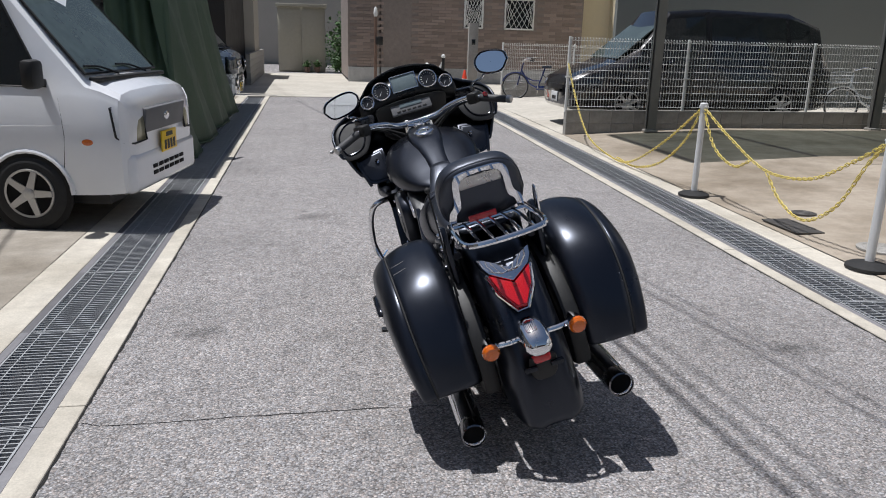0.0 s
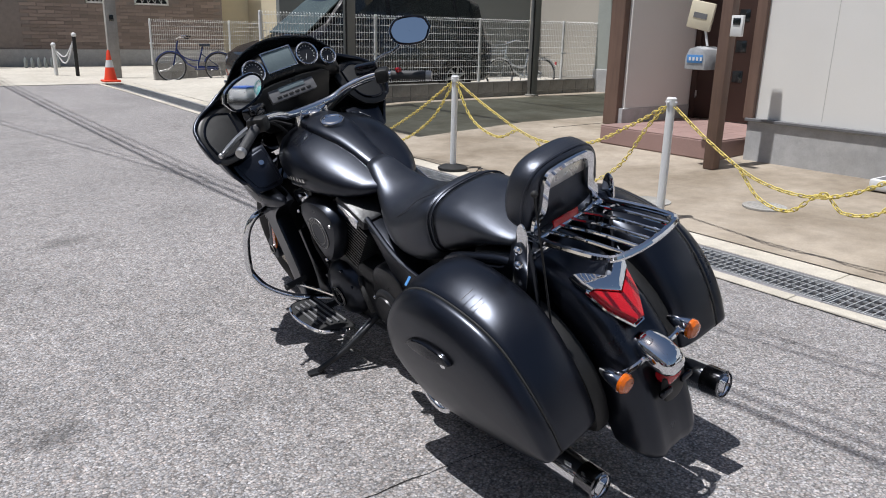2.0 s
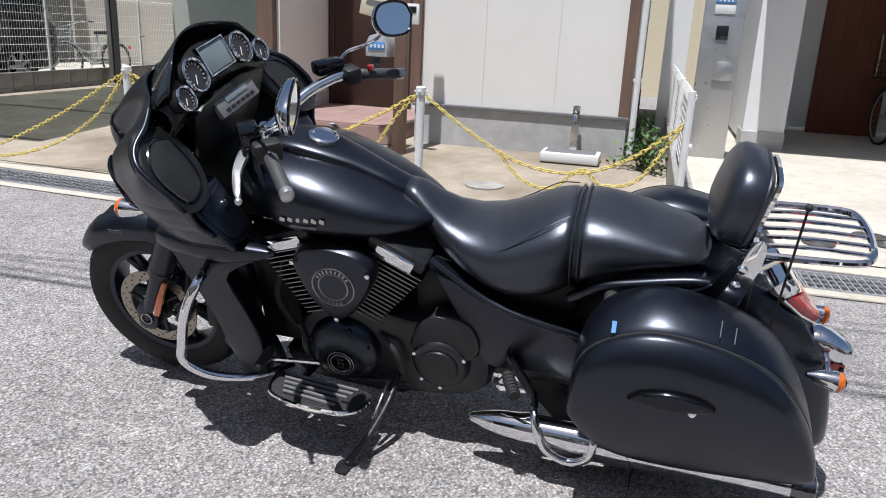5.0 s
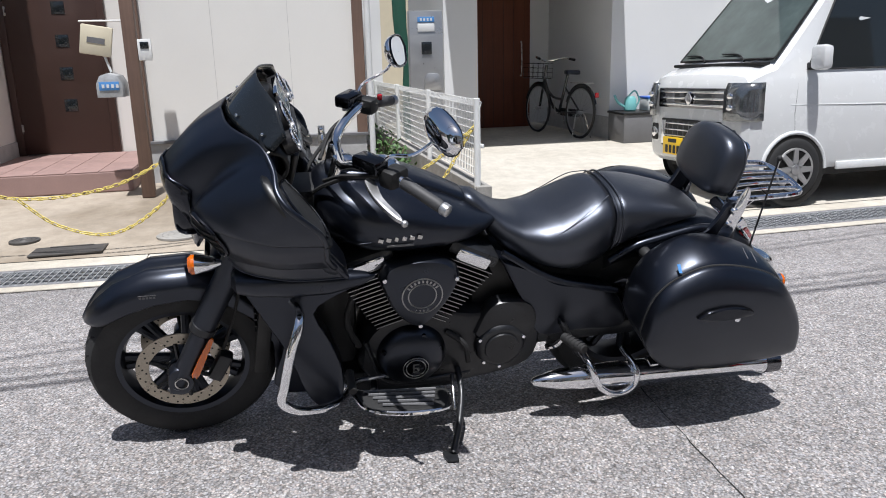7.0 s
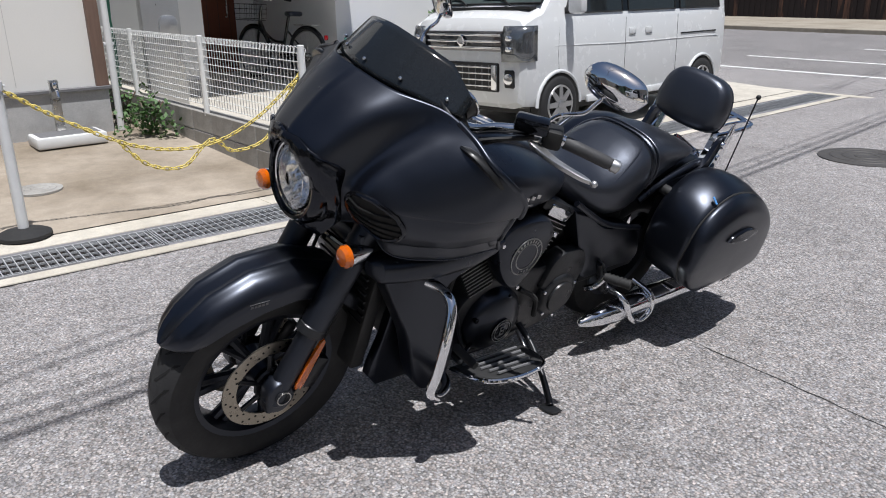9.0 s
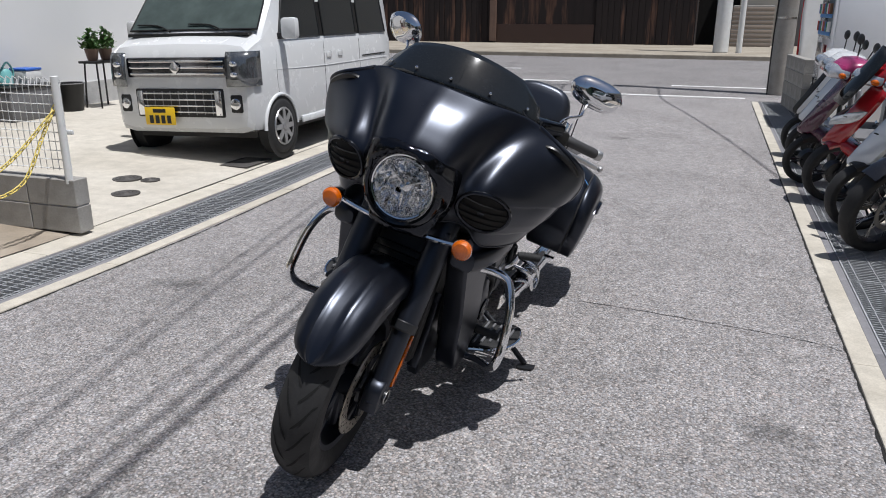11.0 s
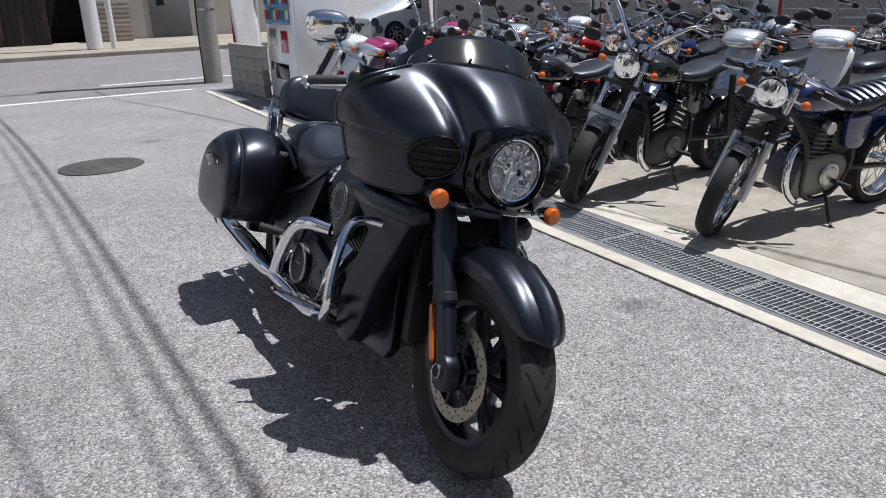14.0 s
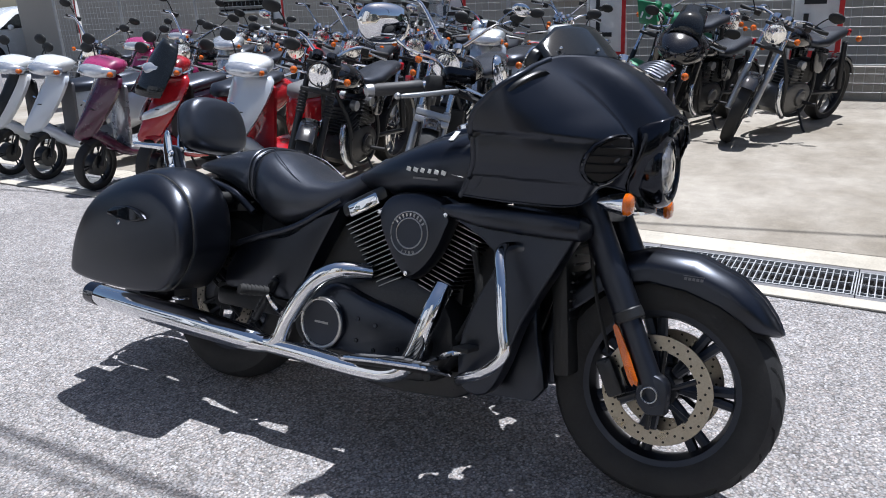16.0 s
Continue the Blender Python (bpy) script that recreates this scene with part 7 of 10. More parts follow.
part("band", made(lathe, [(0.092, 0.32), (0.065, 0.48)], (0, 0, 0), (0, 0, 1), 20), WHITEPOST, cone)
part("tip", made(lathe, [(0.065, 0.48), (0.03, 0.68), (0.02, 0.7)], (0, 0, 0), (0, 0, 1), 20), ORANGECONE, cone)
for i in range(6):
    bt = thing("water_bottle", pose(3.9 + 0.17 * i, 26.3, 0.02), "clear plastic bottle of water by the wall", "bottle", "bottles by the brick wall")
    part("bottle", made(lathe, [(0.045, 0), (0.05, 0.02), (0.05, 0.22), (0.015, 0.28), (0.015, 0.31)], (0, 0, 0), (0, 0, 1), 12), mat("water_bottle", (0.22, 0.24, 0.24), 0.12) if i == 0 else bpy.data.materials["water_bottle"], bt)
shed = thing("storage_shed", pose(0.35, 33.5, 0.02), "beige steel storage shed with sliding doors", "shed")
part("body", made(box, (0, 0.5, 1.28), (1.9, 1.2, 2.56), 0.01), BEIGEMETAL, shed)
part("roof", made(box, (0, 0.45, 2.62), (2.05, 1.4, 0.12), 0.01), BEIGEMETAL, shed)
for x in (-0.46, 0.46):
    part("sliding_door", made(box, (x, -0.12, 1.25), (0.9, 0.04, 2.4), 0.006), BEIGEMETAL, shed)
part("base", made(box, (0, 0.5, 0.06), (1.85, 1.18, 0.12)), BLOCK, shed)
leafy("shrub", pose(2.05, 33.2, 0.02), "leafy green shrub behind the shed", 0.7, 700, 21, 0.10, None, 0.9)
leafy("shrub", pose(2.2, 36.5, 0.02), "dark leafy tree crown behind the shed", 1.6, 1600, 22, 0.16, None, 0.9)
for x, sd in ((0.55, 31), (0.95, 32)):
    fp = thing("flower_pot", pose(x, 32.9, 0.02), "clay pot by the shed", "pot", "pots by the shed")
    part("vessel", made(lathe, [(0.09, 0), (0.13, 0.2), (0.14, 0.22), (0.12, 0.22)], (0, 0, 0), (0, 0, 1), 14), BROWNTRIM, fp)
    part("soil", made(lathe, [(0.12, 0.2), (0.001, 0.205)], (0, 0, 0), (0, 0, 1), 14), DARKPIT, fp)
    leafy("potted_plant", pose(x, 32.9, 0.22), "small leafy pot plant", 0.22, 160, sd, 0.08)
GREYHOUSE = mat("grey_stucco", (0.42, 0.39, 0.34), 0.8, var=0.12, scale=1.0, bump=0.2)
structure("wall_far", made(box, (0, 42, 4), (40, 0.4, 8)), GREYHOUSE, "pale stucco wall of houses behind", "wall")
structure("wall_yellow_house", made(box, (13.4, 24.6, 3.6), (4.2, 7.0, 7.2)), mat("pale_yellow_stucco", (0.62, 0.55, 0.40), 0.8, var=0.06), "pale yellow stucco house", "wall")
structure("wall_carport_house", made(box, (16.2, 16.8, 3.6), (2.0, 9.0, 7.2)), GREYHOUSE, "grey house wall behind the carport", "wall")
# dark colour of the old house; also paints the open shed's unlit interior
DARKWALL = mat("dark_wall_and_shed_shade", (0.030, 0.027, 0.025), 0.8, var=0.4, scale=3)
# a pale wall whose colour is lowered to paint the shade on it
structure("wall_carport_back", made(box, (11.2, 17.6, 2.4), (7.6, 0.15, 4.8)), mat("shade_darkened_grey_wall", (0.17, 0.18, 0.17), 0.75, var=0.08, scale=1.2), "pale grey wall behind the parked car, darkened as shade", "wall")
# carport frame
for x, y in ((6.05, 12.45), (10.25, 12.55)):
    cp = thing("carport_post", pose(x, y, court_z(x)), "grey steel carport post", "post", "posts of the carport")
    part("column", made(box, (0, 0, 1.7), (0.15, 0.13, 3.4), 0.008), mat("grey_steel_paint", (0.22, 0.22, 0.21), 0.5, 0.3, 0.12), cp)
    part("cable", made(tube, [(-0.09, -0.05, 0.05), (-0.09, -0.05, 3.3)], 0.012, 6, 0), PLASTIC, cp)
    part("foot", made(box, (0, 0, 0.02), (0.2, 0.18, 0.04), 0.006), BLOCK, cp)
POLYCARB, nt, b = nodes_of("smoked_polycarbonate")
b.inputs["Base Color"].default_value, b.inputs["Roughness"].default_value = (0.30, 0.31, 0.30, 1), 0.35
clear, blend = nt.nodes.new("ShaderNodeBsdfTransparent"), nt.nodes.new("ShaderNodeMixShader")
clear.inputs["Color"].default_value, blend.inputs["Fac"].default_value = (0.55, 0.60, 0.57, 1), 0.72
nt.links.new(b.outputs["BSDF"], blend.inputs[1])
nt.links.new(clear.outputs["BSDF"], blend.inputs[2])
nt.links.new(blend.outputs["Shader"], next(n for n in nt.nodes if n.type == "OUTPUT_MATERIAL").inputs["Surface"])
structure("carport_roof", made(box, (8.7, 11.25, 3.45), (8.9, 2.9, 0.012)), POLYCARB, "smoked clear carport roof sheet", "roof")
for x in (4.35, 6.05, 8.2, 10.25, 12.3):
    structure("carport_rafter", made(box, (x, 11.25, 3.40), (0.06, 2.9, 0.08), 0.006), GREYPLASTIC, "grey carport rafter", "roof")
structure("plinth_shutter", made(box, (12.44, 10.35, 0.36), (0.06, 5.1, 0.50), 0.006), GREYPLINTH, "grey plinth under the grey-green wall", "plinth")
structure("wall_cream_house", made(box, (12.4, 30.2, 3.2), (4.6, 5.0, 6.2)), bpy.data.materials["pale_yellow_stucco"], "pale cream house wall beside the brick house", "wall")
structure("wall_alley_end", made(box, (18.0, 3.0, 3.2), (0.3, 5.0, 6.4)), bpy.data.materials["pale_yellow_stucco"], "pale cream wall beyond the narrow alley", "wall")
net = thing("green_net", pose(9.9, 3.0, court_z(9.9)), "dark green garden net hung beside the alley", "net")
bm = bmesh.new()
slab(bm, [(-0.10, 0.55), (-0.13, 1.2), (-0.02, 1.55), (0.02, 2.2), (0.06, 2.7), (-0.14, 2.7), (-0.20, 1.6), (-0.22, 0.9), (-0.22, 0.0), (-0.12, 0.0)], -0.02, 0.02, 0.006, 3, lambda x, y, z: Vector((x + 0.03 * math.sin(z * 9), y, z)))
part("netting", bm, mat("dark_green_net", (0.012, 0.075, 0.050), 0.8, var=0.3, scale=25, bump=0.4), net)

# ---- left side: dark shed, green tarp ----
# shed walls carry the interior's shade in their dark colour
structure("wall_shed_back", made(box, (-7.2, 14.0, 2.0), (0.2, 14.0, 4.0)), DARKWALL, "back wall of the open shed, coloured dark as its shade", "wall")
structure("wall_shed_end", made(box, (-4.3, 20.6, 2.0), (5.8, 0.2, 4.0)), DARKWALL, "end wall of the open shed, coloured dark as its shade", "wall")
structure("shed_roof", made(box, (-4.2, 13.6, 3.0), (5.6, 9.0, 0.12), 0.0, Matrix.Rotation(radians(-4), 4, "Y")), mat("rusty_sheet_roof", (0.20, 0.16, 0.13), 0.7, 0.2, 0.4, 3), "rusty sheet roof of the open shed", "roof")
for y in (9.4, 13.0, 17.6):
    sp = thing("shed_post", pose(-1.75, y, 0.015), "slim white-painted shed post", "post", "posts of the open shed")
    part("pole", made(cyl, (0, 0, 0), (0, 0, 3.0), 0.045, None, 10), WHITEMETAL, sp)
    part("pad", made(box, (0, 0, 0.02), (0.18, 0.18, 0.04), 0.006), BLOCK, sp)
tarp = thing("tarpaulin", pose(0, 0, 0.015), "faded green tarpaulin hung in folds", "tarpaulin")
bm = bmesh.new()
rows = []
for j in range(25):
    v = j / 24
    row = []
    for i in range(61):
        u = i / 60
        if u < 0.4:
            x, y = -1.62 + (u / 0.4) * 0.67, 9.85 + 0.25 * (u / 0.4)
            nx, ny = 0.25, -1
        else:
            x, y = -0.95 - 0.05 * (u - 0.4), 10.1 + (u - 0.4) / 0.6 * 5.9
            nx, ny = 1, 0
        fold = 0.055 * math.sin(u * 34 + 1.5 * math.sin(v * 3)) + 0.03 * math.sin(u * 71 + v * 4)
        flare = 0.12 * (1 - v) ** 2 - 0.42 * v
        row.append(Vector((x + nx * (fold * (1.1 - 0.5 * v) + flare), y + ny * (fold + flare), 0.01 + v * (2.75 + 0.12 * math.sin(u * 9)))))
    rows.append(row)
shell(bm, rows, wrap=False, cap=False)
tp = part("sheet", bm, GREENTARP, tarp, angle=80)
tp.modifiers.new("thickness", "SOLIDIFY").thickness = 0.004
part("hem", made(tube, [p + Vector((0, 0, 0.012)) for p in rows[0]], 0.014, 6, 0), GREENTARP, tarp)
part("rope", made(tube, [p + Vector((0, 0, 0.01)) for p in rows[-1][::2]], 0.009, 6, 2), WHITEPOST, tarp)
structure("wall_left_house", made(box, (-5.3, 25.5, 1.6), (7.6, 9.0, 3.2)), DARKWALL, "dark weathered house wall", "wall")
structure("wall_left_render", made(box, (-1.43, 29.0, 2.0), (0.5, 2.6, 3.2)), GREYHOUSE, "pale rendered house corner", "wall")
block_wall("wall_left_low", (-1.15, 24.0), (-1.15, 31.5), 0.9, 0.02)

# ---- across the road ----
wh = structure("wall_charred_house", made(box, (14.5, -27.0, 2.5), (27.0, 5.0, 5.0)), CHARRED, "old charred timber house across the road", "wall")
rnd = random.Random(5)
me = None
for i in range(78):
    x = 1.15 + 0.235 * i
    if 4.8 < x < 9.1:
        continue
    me = bpy.data.meshes.new("plank")
    bm = made(box, (0, 0, 0), (0.222, 0.03, 3.9), 0.004, None, 1)
    bm.to_mesh(me)
    bm.free()
    me.materials.append(CHARRED)
    o = new("plank", me)
    o.parent = wh
    o.location = (x, -24.48 + 0.012 * rnd.random(), 2.08)
lat = thing("window_2", pose(6.95, -24.55, 1.35), "old latticed window of pale slats", "window", kind="structure")
part("back", made(box, (0, -0.08, 0.5), (2.3, 0.04, 2.2)), mat("pale_paper", (0.50, 0.47, 0.22), 0.8), lat)
for i in range(26):
    part("slat", made(box, (-1.12 + 0.09 * i, 0.0, 0.5), (0.035, 0.04, 2.2)), DOORBROWN, lat)
for z in (-0.55, 0.5):
    part("rail", made(box, (0, 0.02, z), (2.4, 0.05, 0.08)), DOORBROWN, lat)
structure("wall_entrance_low", made(box, (6.95, -24.5, 0.5), (4.2, 0.06, 0.75)), DOORBROWN, "dark timber boarding below the lattice", "wall")
structure("post_timber", made(box, (9.0, -24.42, 2.2), (0.25, 0.2, 4.0)), BROWNTRIM, "old grey timber post", "post")
# added black panel stands for the shade in the gap between houses
structure("wall_gap_dark", made(box, (0.2, -27.5, 2.5), (1.6, 0.3, 5.0)), DARKPIT, "near-black panel painted as the shade between the houses", "wall")
structure("wall_grey_house", made(box, (-4.6, -28.0, 3.0), (7.6, 5.0, 6.0)), GREYHOUSE, "grey stucco house across the road", "wall")
brk = structure("wall_tiled_pier", made(box, (-1.0, -24.6, 0.85), (1.4, 1.0, 1.5), 0.02), BLOCK, "stone-faced gate pier", "wall")
for r in range(9):
    part("course", made(box, (-1.0, -24.6, 0.2 + 0.16 * r), (1.42, 1.02, 0.13), 0.01), mat("pier_stone", (0.30, 0.25, 0.21), 0.8, each=0.2) if r == 0 else bpy.data.materials["pier_stone"], brk)
dr = thing("door_4", pose(-3.4, -25.46, 0.13), "pale grey panel door across the road", "door", kind="structure")
part("leaf", made(box, (0, 0, 1.05), (1.5, 0.06, 2.1), 0.01), GREYPLASTIC, dr)
part("grille", made(box, (0.35, 0.035, 1.5), (0.3, 0.02, 0.6)), PANE, dr)
tele = thing("utility_pole", pose(0.05, -19.5, 0.13), "pale steel utility pole across the road", "pole")
part("shaft", made(cyl, (0, 0, 0), (0, 0, 9), 0.24, 0.2, 18), WHITEMETAL, tele)
part("conduit", made(cyl, (-0.55, 0.05, 0), (-0.55, 0.05, 8), 0.09, None, 12), WHITEMETAL, tele)
pole = thing("utility_pole", pose(-0.86, -7.75, 0.0), "grey concrete utility pole at the lane's mouth", "pole")
part("shaft", made(cyl, (0, 0, 0), (0, 0, 9.5), 0.175, 0.13, 22), BLOCK, pole)
part("cable", made(tube, [(0.17, 0.05, 0), (0.175, 0.02, 1.0), (0.165, 0.06, 2.2), (0.14, 0.03, 9)], 0.014, 6, 4), PLASTIC, pole)
for z in (1.3, 2.6, 4.5):
    part("band", made(lathe, [(0.172, z), (0.174, z + 0.03)], (0, 0, 0), (0, 0, 1), 22), STEEL, pole)
# crossarm and slack wires, whose shadows fall along the lane
part("crossarm", made(box, (0.62, 0.16, 9.2), (2.5, 0.09, 0.09), 0.01), GALV, pole)
for dx, r in ((0.0, 0.018), (0.10, 0.012), (0.22, 0.008)):
    w = thing("overhead_cable", pose(0, 0, 0), "black overhead cable slack along the lane", "cable", "cables over the lane")
    part("wire", made(tube, [(0.30 + dx, -7.59, 9.14), (0.26 + dx, -4.5, 8.15), (0.20 + dx, -0.5, 7.1), (0.14 + dx, 3.5, 6.42), (0.08 + dx, 8.0, 6.12), (0.22 + dx, 14.0, 6.1), (0.42 + dx, 19.5, 6.2), (1.3 + dx, 41.79, 7.2)], r, 6, 6), PLASTIC, w)
for dx, r in ((0.0, 0.009), (0.12, 0.006)):
    w = thing("overhead_cable", pose(0, 0, 0), "black overhead cable slanting over the lane", "cable", "cables over the lane")
    part("wire", made(tube, [(5.4 + dx, -24.3, 5.6), (3.5 + dx, -12.3, 5.95), (1.65 + dx, -0.7, 6.05), (0.61 + dx, 5.8, 6.1), (-1.3 + dx, 17.5, 6.2), (-2.8 + dx, 27.0, 6.3)], r, 6, 6), PLASTIC, w)
w = thing("overhead_cable", pose(0, 0, 0), "black overhead cable crossing to the old house", "cable", "cables over the lane")
part("wire", made(tube, [(-0.70, -7.66, 6.4), (-0.95, -5.2, 6.2), (-2.2, 0.4, 6.0), (-4.0, 10.6, 5.8), (-5.8, 21.05, 5.8)], 0.014, 6, 6), PLASTIC, w)

# vending machine and low wall by the lane's mouth
vm = thing("vending_machine", pose(-1.40, -3.90, 0.02), "white drinks vending machine beside the lot", "vending machine")
part("body", made(box, (-0.02, 0, 0.94), (0.74, 1.28, 1.84), 0.02), VANWHITE, vm)
part("front_panel", made(box, (0.365, 0, 0.95), (0.04, 1.24, 1.78), 0.012), VANWHITE, vm)
part("window", made(box, (0.387, 0.0, 1.42), (0.012, 1.1, 0.66), 0.006), mat("vending_window", (0.16, 0.20, 0.22), 0.1), vm)
CANS = [mat("can_" + n, c, 0.35, var=0.1) for n, c in (("red", (0.45, 0.03, 0.03)), ("blue", (0.04, 0.12, 0.4)), ("white", (0.7, 0.7, 0.7)), ("brown", (0.15, 0.07, 0.03)), ("green", (0.05, 0.25, 0.08)))]
for r in range(3):
    part("shelf", made(box, (0.396, 0, 1.14 + 0.21 * r), (0.012, 1.06, 0.045), 0.002), BLUECHIP if r < 2 else WHITEPOST, vm)
    for i in range(10):
        part("can", made(cyl, (0.398, -0.47 + 0.105 * i, 1.165 + 0.21 * r), (0.398, -0.47 + 0.105 * i, 1.285 + 0.21 * r), 0.03, None, 10), CANS[(i * 3 + r) % 5], vm)
part("coin_panel", made(box, (0.388, -0.30, 0.90), (0.012, 0.32, 0.24), 0.004), STEEL, vm)
part("poster", made(box, (0.388, 0.22, 0.86), (0.006, 0.30, 0.30), 0.002), REDPAINT, vm)
part("tray", made(box, (0.388, 0.0, 0.44), (0.014, 0.62, 0.22), 0.01), PANE, vm)
part("return_cup", made(box, (0.388, -0.46, 0.5), (0.012, 0.10, 0.12), 0.004), PLASTIC, vm)
part("plinth", made(box, (0, 0, 0.02), (0.68, 1.2, 0.06)), PLASTIC, vm)
block_wall("wall_lot_mouth", (-0.98, -4.65), (-0.86, -6.1), 0.78, 0.01)
tk = thing("waste_bin", pose(-1.35, -4.75, 0.015), "grey plastic can bin beside the vending machine", "bin")
part("body", made(lathe, [(0.2, 0), (0.22, 0.05), (0.24, 0.75), (0.2, 0.85)], (0, 0, 0), (0, 0, 1), 20), GREYPLASTIC, tk)
part("lid", made(lathe, [(0.25, 0.75), (0.24, 0.86), (0.12, 0.92), (0.01, 0.93)], (0, 0, 0), (0, 0, 1), 20), WHITEPOST, tk)


def banner(x, y, h, rz, label):
    b = thing("banner", pose(x, y, 0.02, 0, 0, rz), label, "banner", "upright banners round the lot")
    part("pole", made(cyl, (0, 0, 0), (0, 0, h + 0.1), 0.012, None, 8), WHITEMETAL, b)
    rows = [[(0.02 + 0.5 * i / 8, 0.03 * math.sin(i * 0.9 + j * 0.5), 0.5 + (h - 0.5) * j / 16) for i in range(9)] for j in range(17)]
    c = part("cloth", made(shell, rows, False, False), BANNERWHITE, b)
    c.modifiers.new("thickness", "SOLIDIFY").thickness = 0.003
    for z in (0.55, h - 0.12):
        part("stripe", made(box, (0.27, -0.035, z), (0.48, 0.008, 0.10), 0), BANNERRED, b)
    part("edge", made(box, (0.50, -0.035, 0.5 + (h - 0.5) / 2), (0.05, 0.008, h - 0.55)), BANNERRED, b)
    for k in range(4):
        part("glyph_bar", made(box, (0.24, -0.040, 0.8 + 0.3 * k), (0.22, 0.006, 0.05)), INK, b)
        part("glyph_bar", made(box, (0.16, -0.040, 0.9 + 0.3 * k), (0.05, 0.006, 0.16)), INK, b)
    part("foot", made(lathe, [(0.16, 0), (0.16, 0.04), (0.03, 0.1)], (0, 0, 0), (0, 0, 1), 16), PLASTIC, b)


for x, y, h, rz in ((-6.0, 0.1, 2.2, 80), (-6.0, 2.25, 2.2, 80), (-6.0, 4.55, 2.2, 80), (-5.6, -2.6, 2.2, 70), (-4.2, -5.2, 2.2, 60), (-1.45, -6.4, 2.2, 20)):
    banner(x, y, h, rz, "white and red upright shop banner")
lot_f = thing("lot_fence", pose(-6.35, 0, 0.03), "grey welded mesh fence at the back of the lot", "fence")
for y in range(-9, 9, 2):
    part("post", made(cyl, (0, y, 0), (0, y, 1.9), 0.028, None, 10), GALV, lot_f)
bm = bmesh.new()
for i in range(180):
    tube(bm, [(0, -9 + 0.1 * i, 0.1), (0, -9 + 0.1 * i, 1.85)], 0.0028, 4, 0)
tagged(part("wire_mesh", bm, GALV, lot_f), kind="stuff")
for i in range(18):
    part("wire", made(tube, [(0, -9, 0.1 + 0.1 * i), (0, 9, 0.1 + 0.1 * i)], 0.0028, 4, 0), GALV, lot_f)
block_wall("wall_lot_back", (-6.5, 9.0), (-6.5, -9.0), 0.38, 0.02)
structure("wall_lot_house", made(box, (-9.6, -1.0, 3.0), (2.0, 26, 6.0)), GREYHOUSE, "grey house wall behind the lot", "wall")
for y in (-6, -2.5, 1.2, 5.0):
    wn = thing("window_3", pose(-8.58, y, 1.5), "aluminium window with grey louvres", "window", kind="structure")
    part("pane", made(box, (0, 0, 0.3), (0.03, 1.5, 1.2)), PANE, wn)
    for s in (-1, 1):
        part("frame", made(box, (0.02, s * 0.76, 0.3), (0.06, 0.06, 1.3), 0.005), ALLOY, wn)
        part("frame", made(box, (0.02, 0, 0.3 + s * 0.62), (0.06, 1.6, 0.06), 0.005), ALLOY, wn)
    for k in range(8):
        part("louvre", made(box, (0.05, 0, -0.22 + 0.15 * k), (0.02, 1.46, 0.05), 0, Matrix.Rotation(radians(30), 4, "Y")), ALLOY, wn)


# ---- manholes, steel plates ----
def manhole(x, y, z, r, mtl, label):
    m = thing("manhole_cover", pose(x, y, z), label, "manhole cover")
    part("lid", made(lathe, [(r, -0.01), (r, 0.004), (r - 0.01, 0.006), (0.001, 0.006)], (0, 0, 0), (0, 0, 1), 36), mtl, m)
    for k in range(1, 4):
        part("ring", made(tube, loop((0, 0, 0.006), r * k / 4, (0, 0, 1), 32), 0.004, 4, 0, True), mtl, m)


IRON = mat("cast_iron", (0.085, 0.080, 0.076), 0.65, 0.4, 0.3, 12, bump=0.2)
manhole(1.83, -0.54, 0.057, 0.37, IRON, "round iron manhole cover in the lane")
for x, y, r in ((4.62, 2.35, 0.11), (4.95, 1.95, 0.12), (4.75, 1.9, 0.08)):
    manhole(x, y, court_z(x) + 0.002, r, IRON, "small iron valve cover in the pad")
manhole(4.75, 5.6, court_z(4.75) + 0.003, 0.17, BLOCK, "round concrete inspection cover")
manhole(4.9, 6.75, court_z(4.9) + 0.003, 0.11, IRON, "small iron valve cover")
manhole(5.3, 4.9, court_z(5.3) + 0.003, 0.17, BLOCK, "round concrete inspection cover")
for x, y, w, l in ((4.52, 6.35, 0.25, 0.5), (4.45, 0.9, 0.3, 0.45)):
    sp = thing("steel_cover", pose(x, y, court_z(x) + 0.004), "rusty steel meter cover", "cover")
    part("plate", made(box, (0, 0, 0), (w, l, 0.012), 0.003), IRON, sp)
    part("hinge", made(box, (w / 2 - 0.02, 0, 0.008), (0.02, l * 0.6, 0.008), 0.002), IRON, sp)


# ---- expansion joints and cracks ----
def crack(pts, zf, w, seed, name="crack", label="thin dark crack in the asphalt"):
    rnd = random.Random(seed)
    P = curve(pts, 14)
    bm = bmesh.new()
    rows = []
    for p in P:
        j = Vector((rnd.uniform(-1, 1), rnd.uniform(-1, 1), 0)) * w * 1.5
        ww = w * rnd.uniform(0.4, 1.3)
        q = p + j
        rows.append([(q.x, q.y - ww, zf(q.x, q.y) + 0.0015), (q.x, q.y + ww, zf(q.x, q.y) + 0.0015)])
    shell(bm, rows, False, False)
    structure(name, bm, DARKPIT, label, "crack")


crack([(-0.36, 3.62, 0), (-0.22, 3.57, 0), (0.27, 3.54, 0), (0.88, 3.51, 0), (1.5, 3.46, 0)], ground_z, 0.0024, 1)
for y in (6.0, 8.9):
    structure("joint_court", made(box, (8.0, y, court_z(8)), (1.9, 0.02, 0.004)), DARKPIT, "dark joint between slabs", "joint")


